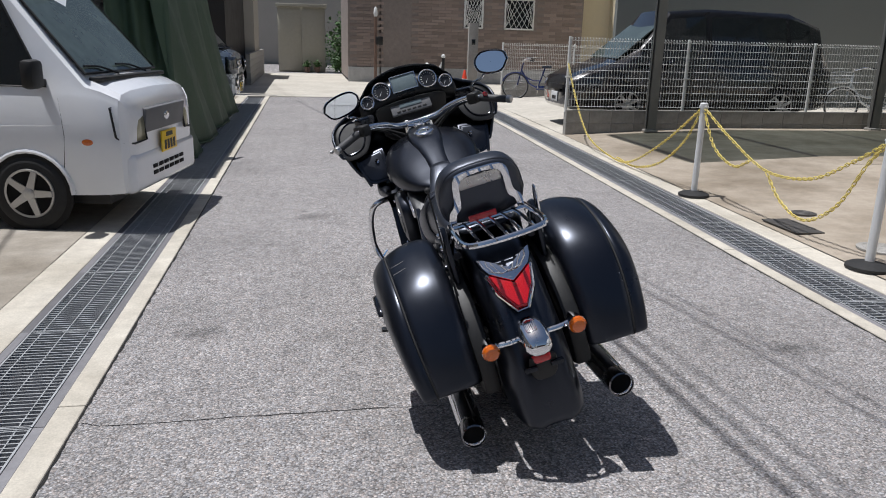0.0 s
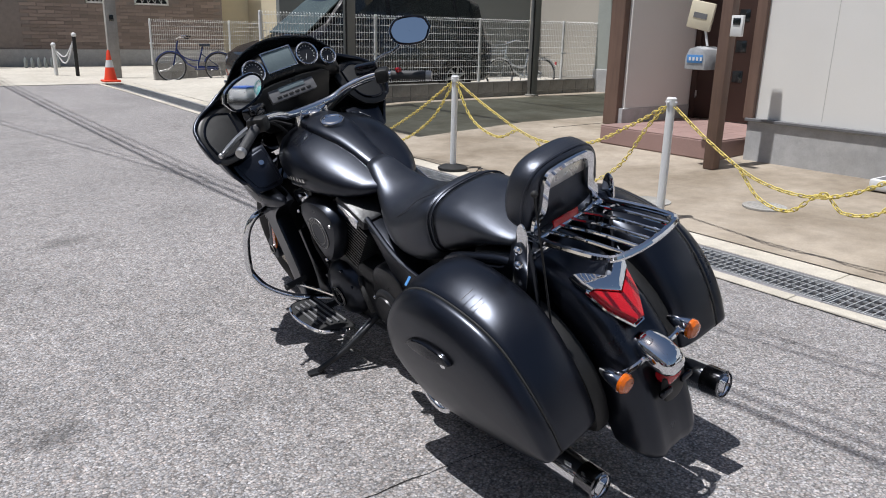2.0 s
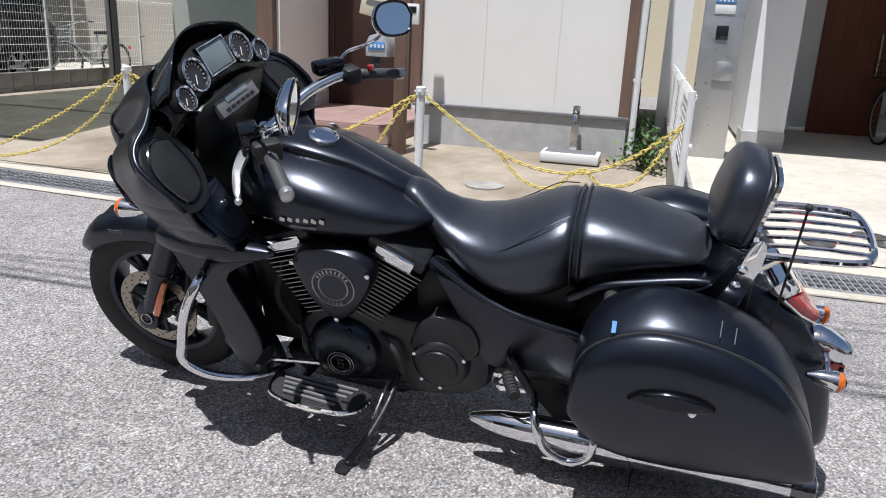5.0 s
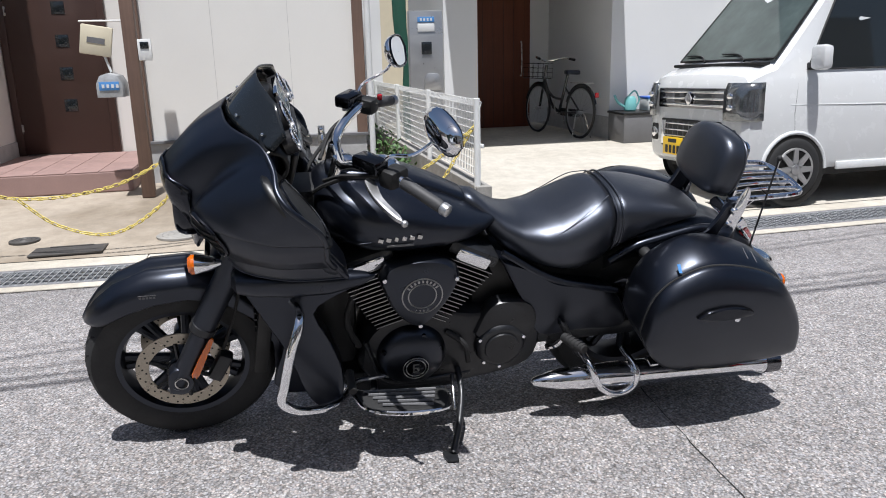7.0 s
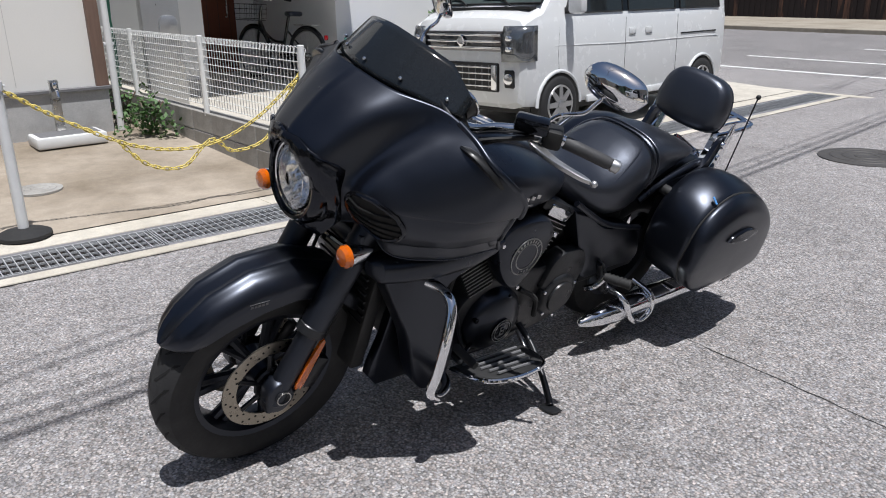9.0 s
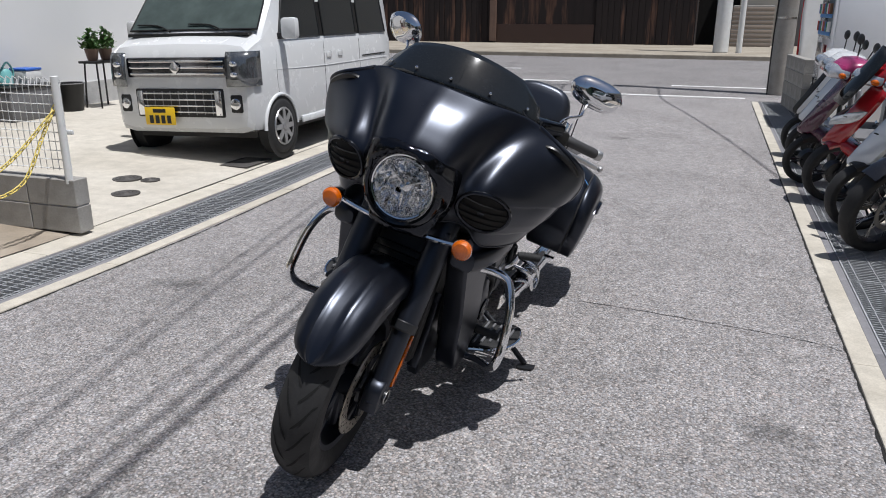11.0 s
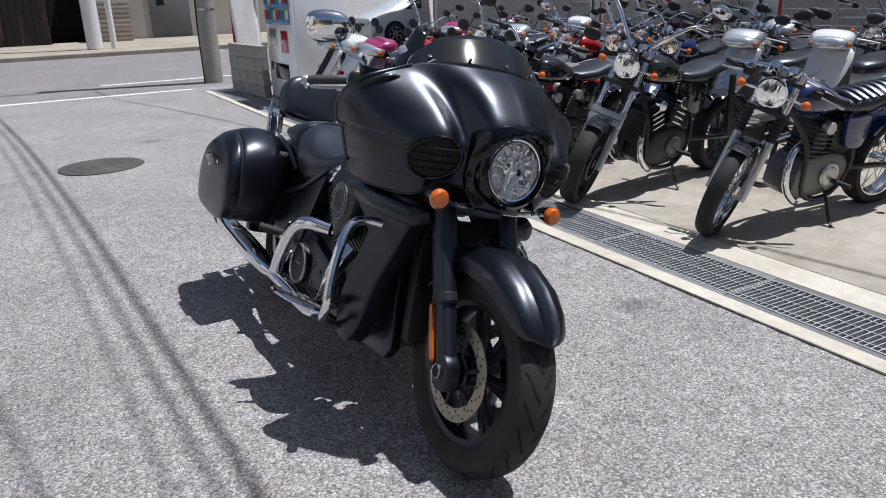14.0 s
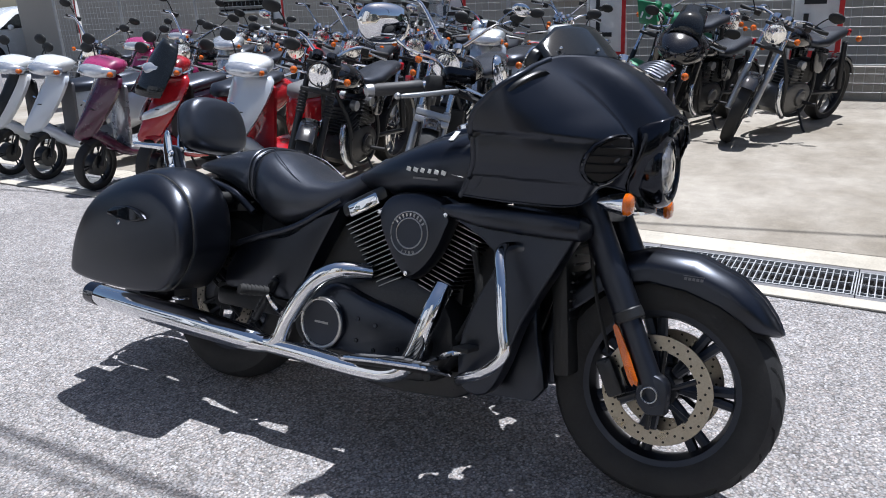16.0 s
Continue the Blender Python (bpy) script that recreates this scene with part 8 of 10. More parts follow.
# ---- cars ----
def car_shell(stations):
    """Skins stations (y, hw_sill, z_sill, hw_belt, z_belt, hw_top, z_top) into a body."""
    bm = bmesh.new()
    rings = []
    for y, hs, zs, hb, zb, ht, zt in stations:
        half = [(0.0, zs), (hs * 0.8, zs), (hs * 0.97, zs + 0.03), (hs, zs + 0.10), (hs + (hb - hs) * 0.5 + 0.006, zs + (zb - zs) * 0.55), (hb, zb - 0.02), (hb - 0.012, zb + 0.01), (ht + (hb - ht) * 0.45, zb + (zt - zb) * 0.5), (ht, zt - 0.07), (ht * 0.93, zt - 0.02), (ht * 0.7, zt), (0.0, zt + 0.012)]
        rings.append([(x, y, z) for x, z in half] + [(-x, y, z) for x, z in half[-2:0:-1]])
    shell(bm, rings)
    return bm


def car_wheel(parent, x, y, r, w, s, spokes, mt):
    c = (x, y, r)
    bm = bmesh.new()
    h = r * 0.34
    prof = [(r - h, -w / 2), (r - h * 0.5, -w / 2 - 0.006), (r - 0.02, -w * 0.46), (r, -w * 0.36), (r, w * 0.36), (r - 0.02, w * 0.46), (r - h * 0.5, w / 2 + 0.006), (r - h, w / 2)]
    lathe(bm, prof, c, (1, 0, 0), 36)
    wl = part("wheel", bm, RUBBER, parent)
    part("rim", made(lathe, [(r - h + 0.004, 0.0), (r - h, 0.010), (r - h - 0.015, 0.008), (r - h - 0.022, -0.05)], (x + s * w / 2, y, r), (s, 0, 0), 32), mt, wl)
    # flat black disc paints the shade behind the spokes
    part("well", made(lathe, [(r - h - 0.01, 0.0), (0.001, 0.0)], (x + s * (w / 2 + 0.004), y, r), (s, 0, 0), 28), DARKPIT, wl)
    for i in range(spokes):
        a = 2 * math.pi * i / spokes
        bm = bmesh.new()
        k = r - h - 0.012
        o = Vector((x + s * (w / 2 + 0.012), y, r))
        t = Vector((0, -math.sin(a), math.cos(a)))
        d = Vector((0, math.cos(a), math.sin(a)))
        ww0, ww1 = 0.030, 0.020
        shell(bm, [[o + d * q + t * ww + Vector((s * e, 0, 0)) for ww, e in ((-wd, -0.012), (-wd, 0.004), (wd, 0.004), (wd, -0.012))] for q, wd in ((0.03, ww0), (k, ww1))])
        part("spoke", bm, mt, wl)
    part("hub_cap", made(lathe, [(0.045, -0.01), (0.042, 0.012), (0.02, 0.018), (0.001, 0.018)], (x + s * (w / 2 + 0.008), y, r), (s, 0, 0), 18), mt, wl)


def panel(bm, pts, off, th=0.010):
    """A flat pane or panel through corner points, pushed out by off."""
    P = [Vector(p) for p in pts]
    n = (P[1] - P[0]).cross(P[2] - P[0]).normalized()
    shell(bm, [[p + n * (off - th) for p in P], [p + n * off for p in P]])


def van(m, label, paint, variant):
    v = thing("kei_van", m, label, "van")
    k = 1.05 if variant == "every" else 1.0
    st = [(1.722, 0.58, 0.36, 0.60, 0.78, 0.56, 0.88), (1.702, 0.665, 0.29, 0.68, 0.84, 0.645, 0.95), (1.655, 0.712, 0.25, 0.72, 0.92, 0.685, 1.02), (1.54, 0.728, 0.24, 0.733, 0.97, 0.70, 1.075), (1.42, 0.735, 0.235, 0.738, 0.99, 0.695, 1.12), (1.18, 0.735, 0.23, 0.738, 1.0, 0.672, 1.40), (0.92, 0.735, 0.23, 0.738, 1.0, 0.645, 1.72), (0.80, 0.735, 0.23, 0.738, 1.0, 0.64, 1.83), (0.66, 0.735, 0.23, 0.738, 1.0, 0.638, 1.87), (0.3, 0.735, 0.23, 0.738, 1.0, 0.635, 1.89), (-1.2, 0.735, 0.24, 0.738, 1.0, 0.635, 1.89), (-1.58, 0.73, 0.26, 0.733, 1.0, 0.63, 1.86), (-1.68, 0.715, 0.30, 0.718, 0.98, 0.62, 1.78), (-1.71, 0.68, 0.36, 0.69, 0.95, 0.60, 1.66)]
    st = [tuple(c * k for c in s) for s in st]
    body = part("body", car_shell(st), paint, v, angle=28)
    def side(y, f, s, off):
        """A point on the glass plane: f 0 at the belt, 1 at the roof."""
        a = (0.726 + (0.640 - 0.726) * f) * k + off
        return Vector((s * a, y * k, (1.02 + 0.76 * f) * k))
    for s in (-1, 1):
        for y0, y1, yt0, yt1 in ((1.16, 0.30, 0.86, 0.30), (0.20, -0.62, 0.20, -0.62), (-0.72, -1.52, -0.72, -1.44)):
            bm = bmesh.new()
            q = [side(y0, 0.04, s, 0.004), side(y1, 0.04, s, 0.004), side(yt1, 0.84, s, 0.004), side(yt0, 0.84, s, 0.004)]
            inner = [p - Vector((s * 0.012, 0, 0)) for p in q]
            shell(bm, [inner, q])
            part("side_window", bm, PANE, v)
            bm = bmesh.new()
            tube(bm, q, 0.009, 6, 0, True)
            part("window_seal", bm, PLASTIC, v)
        bm = bmesh.new()
        for y in (0.25, -0.67):
            tube(bm, [(s * 0.738 * k, y * k, 0.30 * k), (s * 0.742 * k, y * k, 0.70 * k), (s * 0.738 * k, y * k, 0.99 * k)], 0.003, 4, 0)
        tube(bm, [(s * 0.737 * k, 1.22 * k, 0.32 * k), (s * 0.741 * k, 1.26 * k, 0.70 * k), (s * 0.735 * k, 1.24 * k, 0.98 * k)], 0.003, 4, 0)
        part("door_gap", bm, PLASTIC, v)
        for y in (0.14, -0.14) if variant == "every" else (0.38,):
            part("door_handle", made(box, (s * 0.742 * k, y * k, 0.86 * k), (0.02, 0.12, 0.07), 0.012), paint, v)
        for y0, y1 in ((0.30, 0.20), (-0.62, -0.72)):
            bm = bmesh.new()
            q = [side(y0, 0.04, s, 0.003), side(y1, 0.04, s, 0.003), side(y1, 0.84, s, 0.003), side(y0, 0.84, s, 0.003)]
            shell(bm, [[p - Vector((s * 0.012, 0, 0)) for p in q], q])
            part("pillar_cover", bm, GLOSS, v)
        part("side_crease", made(tube, [(s * 0.738 * k, 1.30 * k, 0.78 * k), (s * 0.742 * k, 0.2 * k, 0.755 * k), (s * 0.740 * k, -1.5 * k, 0.75 * k)], 0.005, 6, 3), paint, v)
        part("sill_trim", made(box, (s * 0.735 * k, -0.05 * k, 0.27 * k), (0.03, 1.75 * k, 0.07), 0.012), paint, v)
        part("slide_rail", made(box, (s * 0.742 * k, -1.1 * k, 0.80 * k), (0.010, 0.75, 0.014), 0.002), PLASTIC, v)
        mr = part("wing_mirror", made(box, (s * 0.84 * k, 1.13 * k, 1.14 * k), (0.17, 0.10, 0.20), 0.035), paint if variant == "every" else PLASTIC, v)
        part("mirror_stem", made(box, (s * 0.75 * k, 1.13 * k, 1.08 * k), (0.08, 0.07, 0.05), 0.012), PLASTIC, mr)
        for y in (1.24, -1.20) if variant == "every" else (0.97, -1.14):
            arch = bmesh.new()
            pts = [(s * 0.740 * k, y * k + 0.315 * math.cos(a), 0.27 + 0.315 * math.sin(a)) for a in [math.pi * i / 14 for i in range(15)]]
            tube(arch, pts, 0.018, 8, 0)
            part("wheel_arch", arch, paint, v)
            # black disc on the body side, painted shade of an uncut wheel arch
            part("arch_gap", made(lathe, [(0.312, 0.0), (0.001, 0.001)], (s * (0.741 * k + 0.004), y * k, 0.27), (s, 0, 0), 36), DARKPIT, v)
            car_wheel(v, s * 0.685 * k, y * k, 0.275, 0.15, s, 8 if variant == "every" else 5, ALLOY)
        # headlights wrap round the corner
        if variant == "every":
            bm = bmesh.new()
            rows = []
            for z, back in ((0.665, 0.020), (0.74, 0.024), (0.82, 0.022), (0.90, 0.012), (0.962, -0.012)):
                rows.append([Vector((s * x * k, (y + back * (1 - q)) * k, z * k)) for x, y, q in ((0.52, 1.742, 0.0), (0.58, 1.738, 0.0), (0.64, 1.726, 0.0), (0.706, 1.696, 0.1), (0.746, 1.635, 0.4), (0.756, 1.555, 0.9))])
            shell(bm, rows, wrap=False, cap=False)
            hl = part("headlight", bm, mat("headlight_glass", (0.20, 0.21, 0.22), 0.12, 0.75, 0.75, 18, rvar=0.03) if "headlight_glass" not in bpy.data.materials else bpy.data.materials["headlight_glass"], v, "clear wraparound headlight", angle=60)
            hl.modifiers.new("thickness", "SOLIDIFY").thickness = 0.012
            for dz in (0.77, 0.86):
                part("lamp_bowl", made(ball, (s * 0.60 * k, 1.762 * k, dz * k), (0.042, 0.02, 0.026), 12, 7), CHROME, hl)
            part("fog_lamp", made(lathe, [(0.05, -0.03), (0.05, 0.012), (0.04, 0.016), (0.001, 0.014)], (s * 0.575 * k, 1.728 * k, 0.515 * k), (s * 0.15, 1, 0), 18), CHROME, v)
            part("fog_bezel", made(box, (s * 0.575 * k, 1.708 * k, 0.515 * k), (0.12, 0.05, 0.17), 0.02), PLASTIC, v)
        else:
            bm = bmesh.new()
            rows = []
            for z, back in ((0.655, 0.0), (0.75, -0.003), (0.84, -0.014), (0.92, -0.04)):
                rows.append([Vector((s * x, y + back, z)) for x, y in ((0.44, 1.735), (0.53, 1.732), (0.62, 1.716), (0.685, 1.682), (0.722, 1.630))])
            shell(bm, rows, wrap=False, cap=False)
            part("headlight", bm, mat("yellowed_headlight", (0.38, 0.36, 0.25), 0.15, 0.2, 0.1) if "yellowed_headlight" not in bpy.data.materials else bpy.data.materials["yellowed_headlight"], v, "yellowed square headlight").modifiers.new("thickness", "SOLIDIFY").thickness = 0.012
            bm = bmesh.new()
            tube(bm, [Vector((s * x, y, z)) for x, y, z in ((0.435, 1.740, 0.655), (0.62, 1.722, 0.645), (0.70, 1.668, 0.655), (0.728, 1.628, 0.70), (0.728, 1.60, 0.91), (0.68, 1.655, 0.928), (0.60, 1.690, 0.93), (0.435, 1.702, 0.92))], 0.008, 6, 0, True)
            part("headlight_seal", bm, PLASTIC, v)
            part("side_marker", made(ball, (s * 0.735, 1.42, 0.66), (0.012, 0.05, 0.03), 12, 7), AMBER, v)
    # windscreen
    bm = bmesh.new()
    ws = [(-0.668 * k, 1.412 * k, 1.138 * k), (0.668 * k, 1.412 * k, 1.138 * k), (0.596 * k, 0.862 * k, 1.778 * k), (-0.596 * k, 0.862 * k, 1.778 * k)]
    panel(bm, ws, -0.010, -0.006)
    # opaque pane; blotchy grey-green paints in the light from the cabin behind
    part("windscreen", bm, mat("windscreen_glass", (0.070, 0.090, 0.082), 0.03, var=0.55, scale=2.5, fine=9, rvar=0.01) if "windscreen_glass" not in bpy.data.materials else bpy.data.materials["windscreen_glass"], v)
    bm = bmesh.new()
    tube(bm, [Vector(p) + Vector((0, 0.007, 0.006)) for p in ws], 0.011, 6, 0, True)
    part("windscreen_seal", bm, PLASTIC, v)
    part("cowl", made(box, (0, 1.475 * k, 1.105 * k), (1.26 * k, 0.10, 0.03), 0.01), PLASTIC, v)
    for x in (-0.35, 0.2):
        part("wiper", made(tube, [(x * k, 1.47 * k, 1.13 * k), (x * k + 0.18, 1.40 * k, 1.185 * k), (x * k + 0.42, 1.395 * k, 1.195 * k)], 0.008, 6, 3), PLASTIC, v)
    if variant == "every":
        gr = part("grille", made(box, (0, 1.712 * k, 0.83 * k), (1.04 * k, 0.04, 0.185), 0.015), DARKCHROME, v)
        for z in (0.775, 0.83, 0.885):
            part("grille_bar", made(box, (0, 1.733 * k, z * k), (0.98 * k, 0.02, 0.022), 0.006), CHROME, gr)
        part("emblem", made(box, (0, 1.75 * k, 0.83 * k), (0.09, 0.012, 0.09), 0.004, Matrix.Rotation(radians(45), 4, "Y")), CHROME, gr)
        bg = part("bumper_grille", made(box, (0, 1.712 * k, 0.52 * k), (0.92 * k, 0.05, 0.27), 0.02), PLASTIC, v)
        for i in range(-4, 5):
            part("grille_rib", made(box, (i * 0.085 * k, 1.733 * k, 0.52 * k), (0.010, 0.012, 0.22), 0.002), GREYPLASTIC, bg)
        for z in (0.44, 0.495, 0.55, 0.605):
            part("grille_bar", made(box, (0, 1.737 * k, z * k), (0.74 * k, 0.012, 0.014), 0.003), CHROME, bg)
        for s in (-1, 1):
            part("chrome_bracket", made(box, (s * 0.405 * k, 1.735 * k, 0.52 * k), (0.07, 0.02, 0.23), 0.008), CHROME, bg)
        pl = (0.20 * k, 1.765 * k, 0.405 * k)
    else:
        part("front_garnish", made(box, (0, 1.712, 0.795), (0.86, 0.06, 0.19), 0.015, Matrix.Rotation(radians(-8), 4, "X")), GREYPLASTIC, v)
        part("bumper", made(box, (0, 1.672, 0.42), (1.38, 0.13, 0.30), 0.05, None, 4), paint, v)
        part("emblem", made(ball, (0, 1.746, 0.80), (0.06, 0.01, 0.035), 14, 7), CHROME, v)
        for i in range(6):
            for z in (0.44, 0.49):
                part("bumper_slot", made(box, (-0.30 + 0.12 * i, 1.735, z - 0.06), (0.09, 0.02, 0.03), 0.004), DARKPIT, v)
        pl = (0.0, 1.75, 0.60)
    np = part("number_plate", made(box, pl, (0.33, 0.012, 0.165), 0.003), YPLATE, v)
    for i in range(4):
        part("plate_bar", made(box, (pl[0] - 0.10 + 0.065 * i, pl[1] + 0.007, pl[2] - 0.03), (0.042, 0.003, 0.075), 0), INK, np)
    part("plate_bar", made(box, (pl[0], pl[1] + 0.007, pl[2] + 0.05), (0.14, 0.003, 0.035)), INK, np)
    part("underbody", made(box, (0, 0, 0.24 * k), (1.25 * k, 3.0 * k, 0.12)), PLASTIC, v)
    part("steering_wheel", made(tube, loop((0.32, 1.02, 1.12), 0.17, (0, 0.7, 0.7), 20), 0.012, 6, 0, True), PLASTIC, v)
    return v


van(pose(5.06, -0.74, court_z(5.0) - 0.004, 0, 1.5, 2.0), "white kei van with a chrome grille on the pad", WHITEPAINT, "every")
van(pose(-2.33, 7.616, 0.016, 0, 0, -100), "white kei van with grey garnish parked nose to lane", VANWHITE, "sambar")


def sedan(m, label, paint, st, glass, wheels, r, name="car"):
    c = thing(name, m, label, "car")
    part("body", car_shell(st), paint, c, angle=30)
    for s in (-1, 1):
        for q in glass:
            bm = bmesh.new()
            P = [Vector((s * x, y, z)) for x, y, z in q]
            shell(bm, [[p - Vector((s * 0.02, 0, 0.004)) for p in P], [p + Vector((s * 0.006, 0, 0.002)) for p in P]])
            part("side_window", bm, PANE, c)
        for y in wheels:
            # same painted arch shade: a black disc laid on the flank
            part("arch_gap", made(lathe, [(r + 0.05, 0.0), (0.001, 0.001)], (s * (st[4][1] + 0.008), y, r), (s, 0, 0), 32), DARKPIT, c)
            car_wheel(c, s * (st[4][1] - 0.08), y, r, 0.19, s, 7, ALLOY)
        f = st[1]
        part("headlight", made(ball, (s * f[1] * 0.82, f[0] - 0.10, f[4] * 0.97), (0.13, 0.16, 0.075), 14, 8), mat("car_lamp", (0.26, 0.27, 0.28), 0.08, 0.4, 0.5, 30) if "car_lamp" not in bpy.data.materials else bpy.data.materials["car_lamp"], c)
        part("wing_mirror", made(ball, (s * (st[4][3] + 0.10), 0.75, st[4][4] + 0.10), (0.10, 0.07, 0.07), 12, 8), paint, c)
        part("tail_light", made(ball, (s * st[-2][1] * 0.9, st[-2][0] + 0.02, st[-2][4] * 0.95), (0.07, 0.06, 0.12), 12, 8), RED, c)
    f = st[0]
    part("number_plate", made(box, (0, f[0] + 0.012, 0.42), (0.33, 0.012, 0.165), 0.003), WHITEPOST, c)
    part("plate_bar", made(box, (0, f[0] + 0.02, 0.40), (0.2, 0.004, 0.06)), INK, c)
    part("grille", made(box, (0, f[0] + 0.004, 0.60), (0.8, 0.02, 0.08), 0.01), PLASTIC, c)
    part("underbody", made(box, (0, 0, 0.22), (1.3, 3.4, 0.12)), PLASTIC, c)
    return c


def mpv_st(h, L):
    return [(L, 0.62, 0.30, 0.64, 0.55, 0.58, 0.66), (L - 0.06, 0.76, 0.24, 0.78, 0.68, 0.68, 0.78), (L - 0.3, 0.84, 0.21, 0.85, 0.82, 0.74, 0.90), (L - 0.75, 0.855, 0.20, 0.86, 0.92, 0.72, 1.03), (L - 1.25, 0.86, 0.20, 0.865, 0.95, 0.68, 1.30), (L - 1.75, 0.86, 0.20, 0.865, 0.97, 0.64, h - 0.06), (0, 0.86, 0.20, 0.865, 0.98, 0.63, h), (-L + 0.9, 0.86, 0.22, 0.86, 1.0, 0.62, h - 0.03), (-L + 0.25, 0.84, 0.26, 0.845, 1.0, 0.60, h - 0.25), (-L + 0.05, 0.78, 0.32, 0.79, 0.95, 0.56, 1.05), (-L, 0.68, 0.38, 0.70, 0.85, 0.52, 0.92)]


def mpv_glass(h, L):
    t = h - 0.14
    return [[(0.845, L - 1.15, 1.0), (0.845, 0.05, 1.03), (0.655, 0.05, t), (0.70, L - 1.75, t - 0.06)], [(0.845, -0.05, 1.03), (0.84, -L + 0.95, 1.05), (0.65, -L + 1.0, t), (0.655, -0.05, t)], [(0.84, -L + 0.87, 1.05), (0.82, -L + 0.40, 1.06), (0.68, -L + 0.55, t - 0.10), (0.65, -L + 0.9, t)]]


black = sedan(pose(7.38, 14.05, court_z(7) - 0.01, 0, 0, 90), "glossy black people carrier parked behind the mesh fence", BLACKPAINT, mpv_st(1.98, 2.46), mpv_glass(1.98, 2.46), (1.45, -1.45), 0.34)
for y0, y1 in ((1.2, 1.0),):
    bm = bmesh.new()
    panel(bm, [(-0.66, 1.58, 1.08), (0.66, 1.58, 1.08), (0.58, 0.70, 1.79), (-0.58, 0.70, 1.79)], -0.04, -0.02)
    part("windscreen", bm, bpy.data.materials["windscreen_glass"], black)
van(pose(-2.62, 17.0, 0.018, 0, 0, -92), "silver-white kei van parked beyond the tarpaulin", SILVER, "every")
sedan(pose(-9.2, -15.2, 0.005, 0, 0, -90), "white hatchback standing on the cross road", WHITEPAINT, mpv_st(1.55, 2.15), mpv_glass(1.55, 2.15), (1.35, -1.3), 0.32)


# ---- parked motorcycles ----
def wheel_small(parent, y, r, w, spokes, rim_m, disc_r=0.0):
    c = (0, y, r)
    k = 0.78
    wl = part("wheel", tyre_bm(c, r, w, r * k, 36), RUBBER, parent)
    bm = bmesh.new()
    lathe(bm, [(r * k + 0.006, -w * 0.38), (r * k - 0.006, -w * 0.36), (r * (k - 0.05), -w * 0.2), (r * (k - 0.05), w * 0.2), (r * k - 0.006, w * 0.36), (r * k + 0.006, w * 0.38)], c, (1, 0, 0), 32, False)
    part("rim", bm, rim_m, wl)
    part("hub", made(cyl, (-0.055, y, r), (0.055, y, r), r * 0.12, None, 14), rim_m, wl)
    if spokes > 12:
        bm = bmesh.new()
        for i in range(spokes):
            a = 2 * math.pi * i / spokes
            b = a + 0.22 * (-1) ** (i // 2)
            tube(bm, [(0.035 * (-1) ** i, y + r * 0.12 * math.cos(a), r + r * 0.12 * math.sin(a)), (0, y + r * 0.74 * math.cos(b), r + r * 0.74 * math.sin(b))], 0.0022, 4, 0)
        part("wire_spokes", bm, STEEL, wl, kind="stuff")
    else:
        for i in range(spokes):
            a = 2 * math.pi * i / spokes
            for e in (-0.12, 0.12):
                part("spoke", made(tube, [(0, y + r * 0.08 * math.cos(a), r + r * 0.08 * math.sin(a)), (0, y + r * 0.75 * math.cos(a + e), r + r * 0.75 * math.sin(a + e))], r * 0.032, 6, 0), rim_m, wl)
    if disc_r:
        bm = bmesh.new()
        lathe(bm, [(disc_r * 0.78, -0.002), (disc_r, -0.002), (disc_r, 0.002), (disc_r * 0.78, 0.002), (disc_r * 0.78, -0.002)], (-0.052, y, r), (1, 0, 0), 32, False)
        part("brake_disc", bm, DARKALLOY, wl)
        part("caliper", made(box, (-0.06, y - disc_r * 0.85, r + 0.05), (0.05, 0.06, 0.09), 0.01), BLACKMETAL, wl)
    return wl


def simple_mirror(parent, s, base, head, mt, round_=0.05):
    part("mirror", made(tube, [base, (Vector(base) + Vector(head)) / 2 + Vector((0, 0, 0.03)), head], 0.006, 6, 3), mt, parent)
    part("mirror_head", made(ball, head, (round_ * 1.35, 0.016, round_ * 0.9), 14, 8), PLASTIC if mt is not CHROME else CHROME, parent)
    h = Vector(head)
    bm = bmesh.new()
    shell(bm, [[h + Vector((round_ * 1.2 * f * math.cos(a), -0.0165 + 0.010 * f ** 4, round_ * 0.78 * f * math.sin(a))) for a in [2 * math.pi * i / 16 for i in range(16)]] for f in (1, 0.5, 0.02)], cap=False)
    part("mirror_glass", bm, MIRROR, parent)


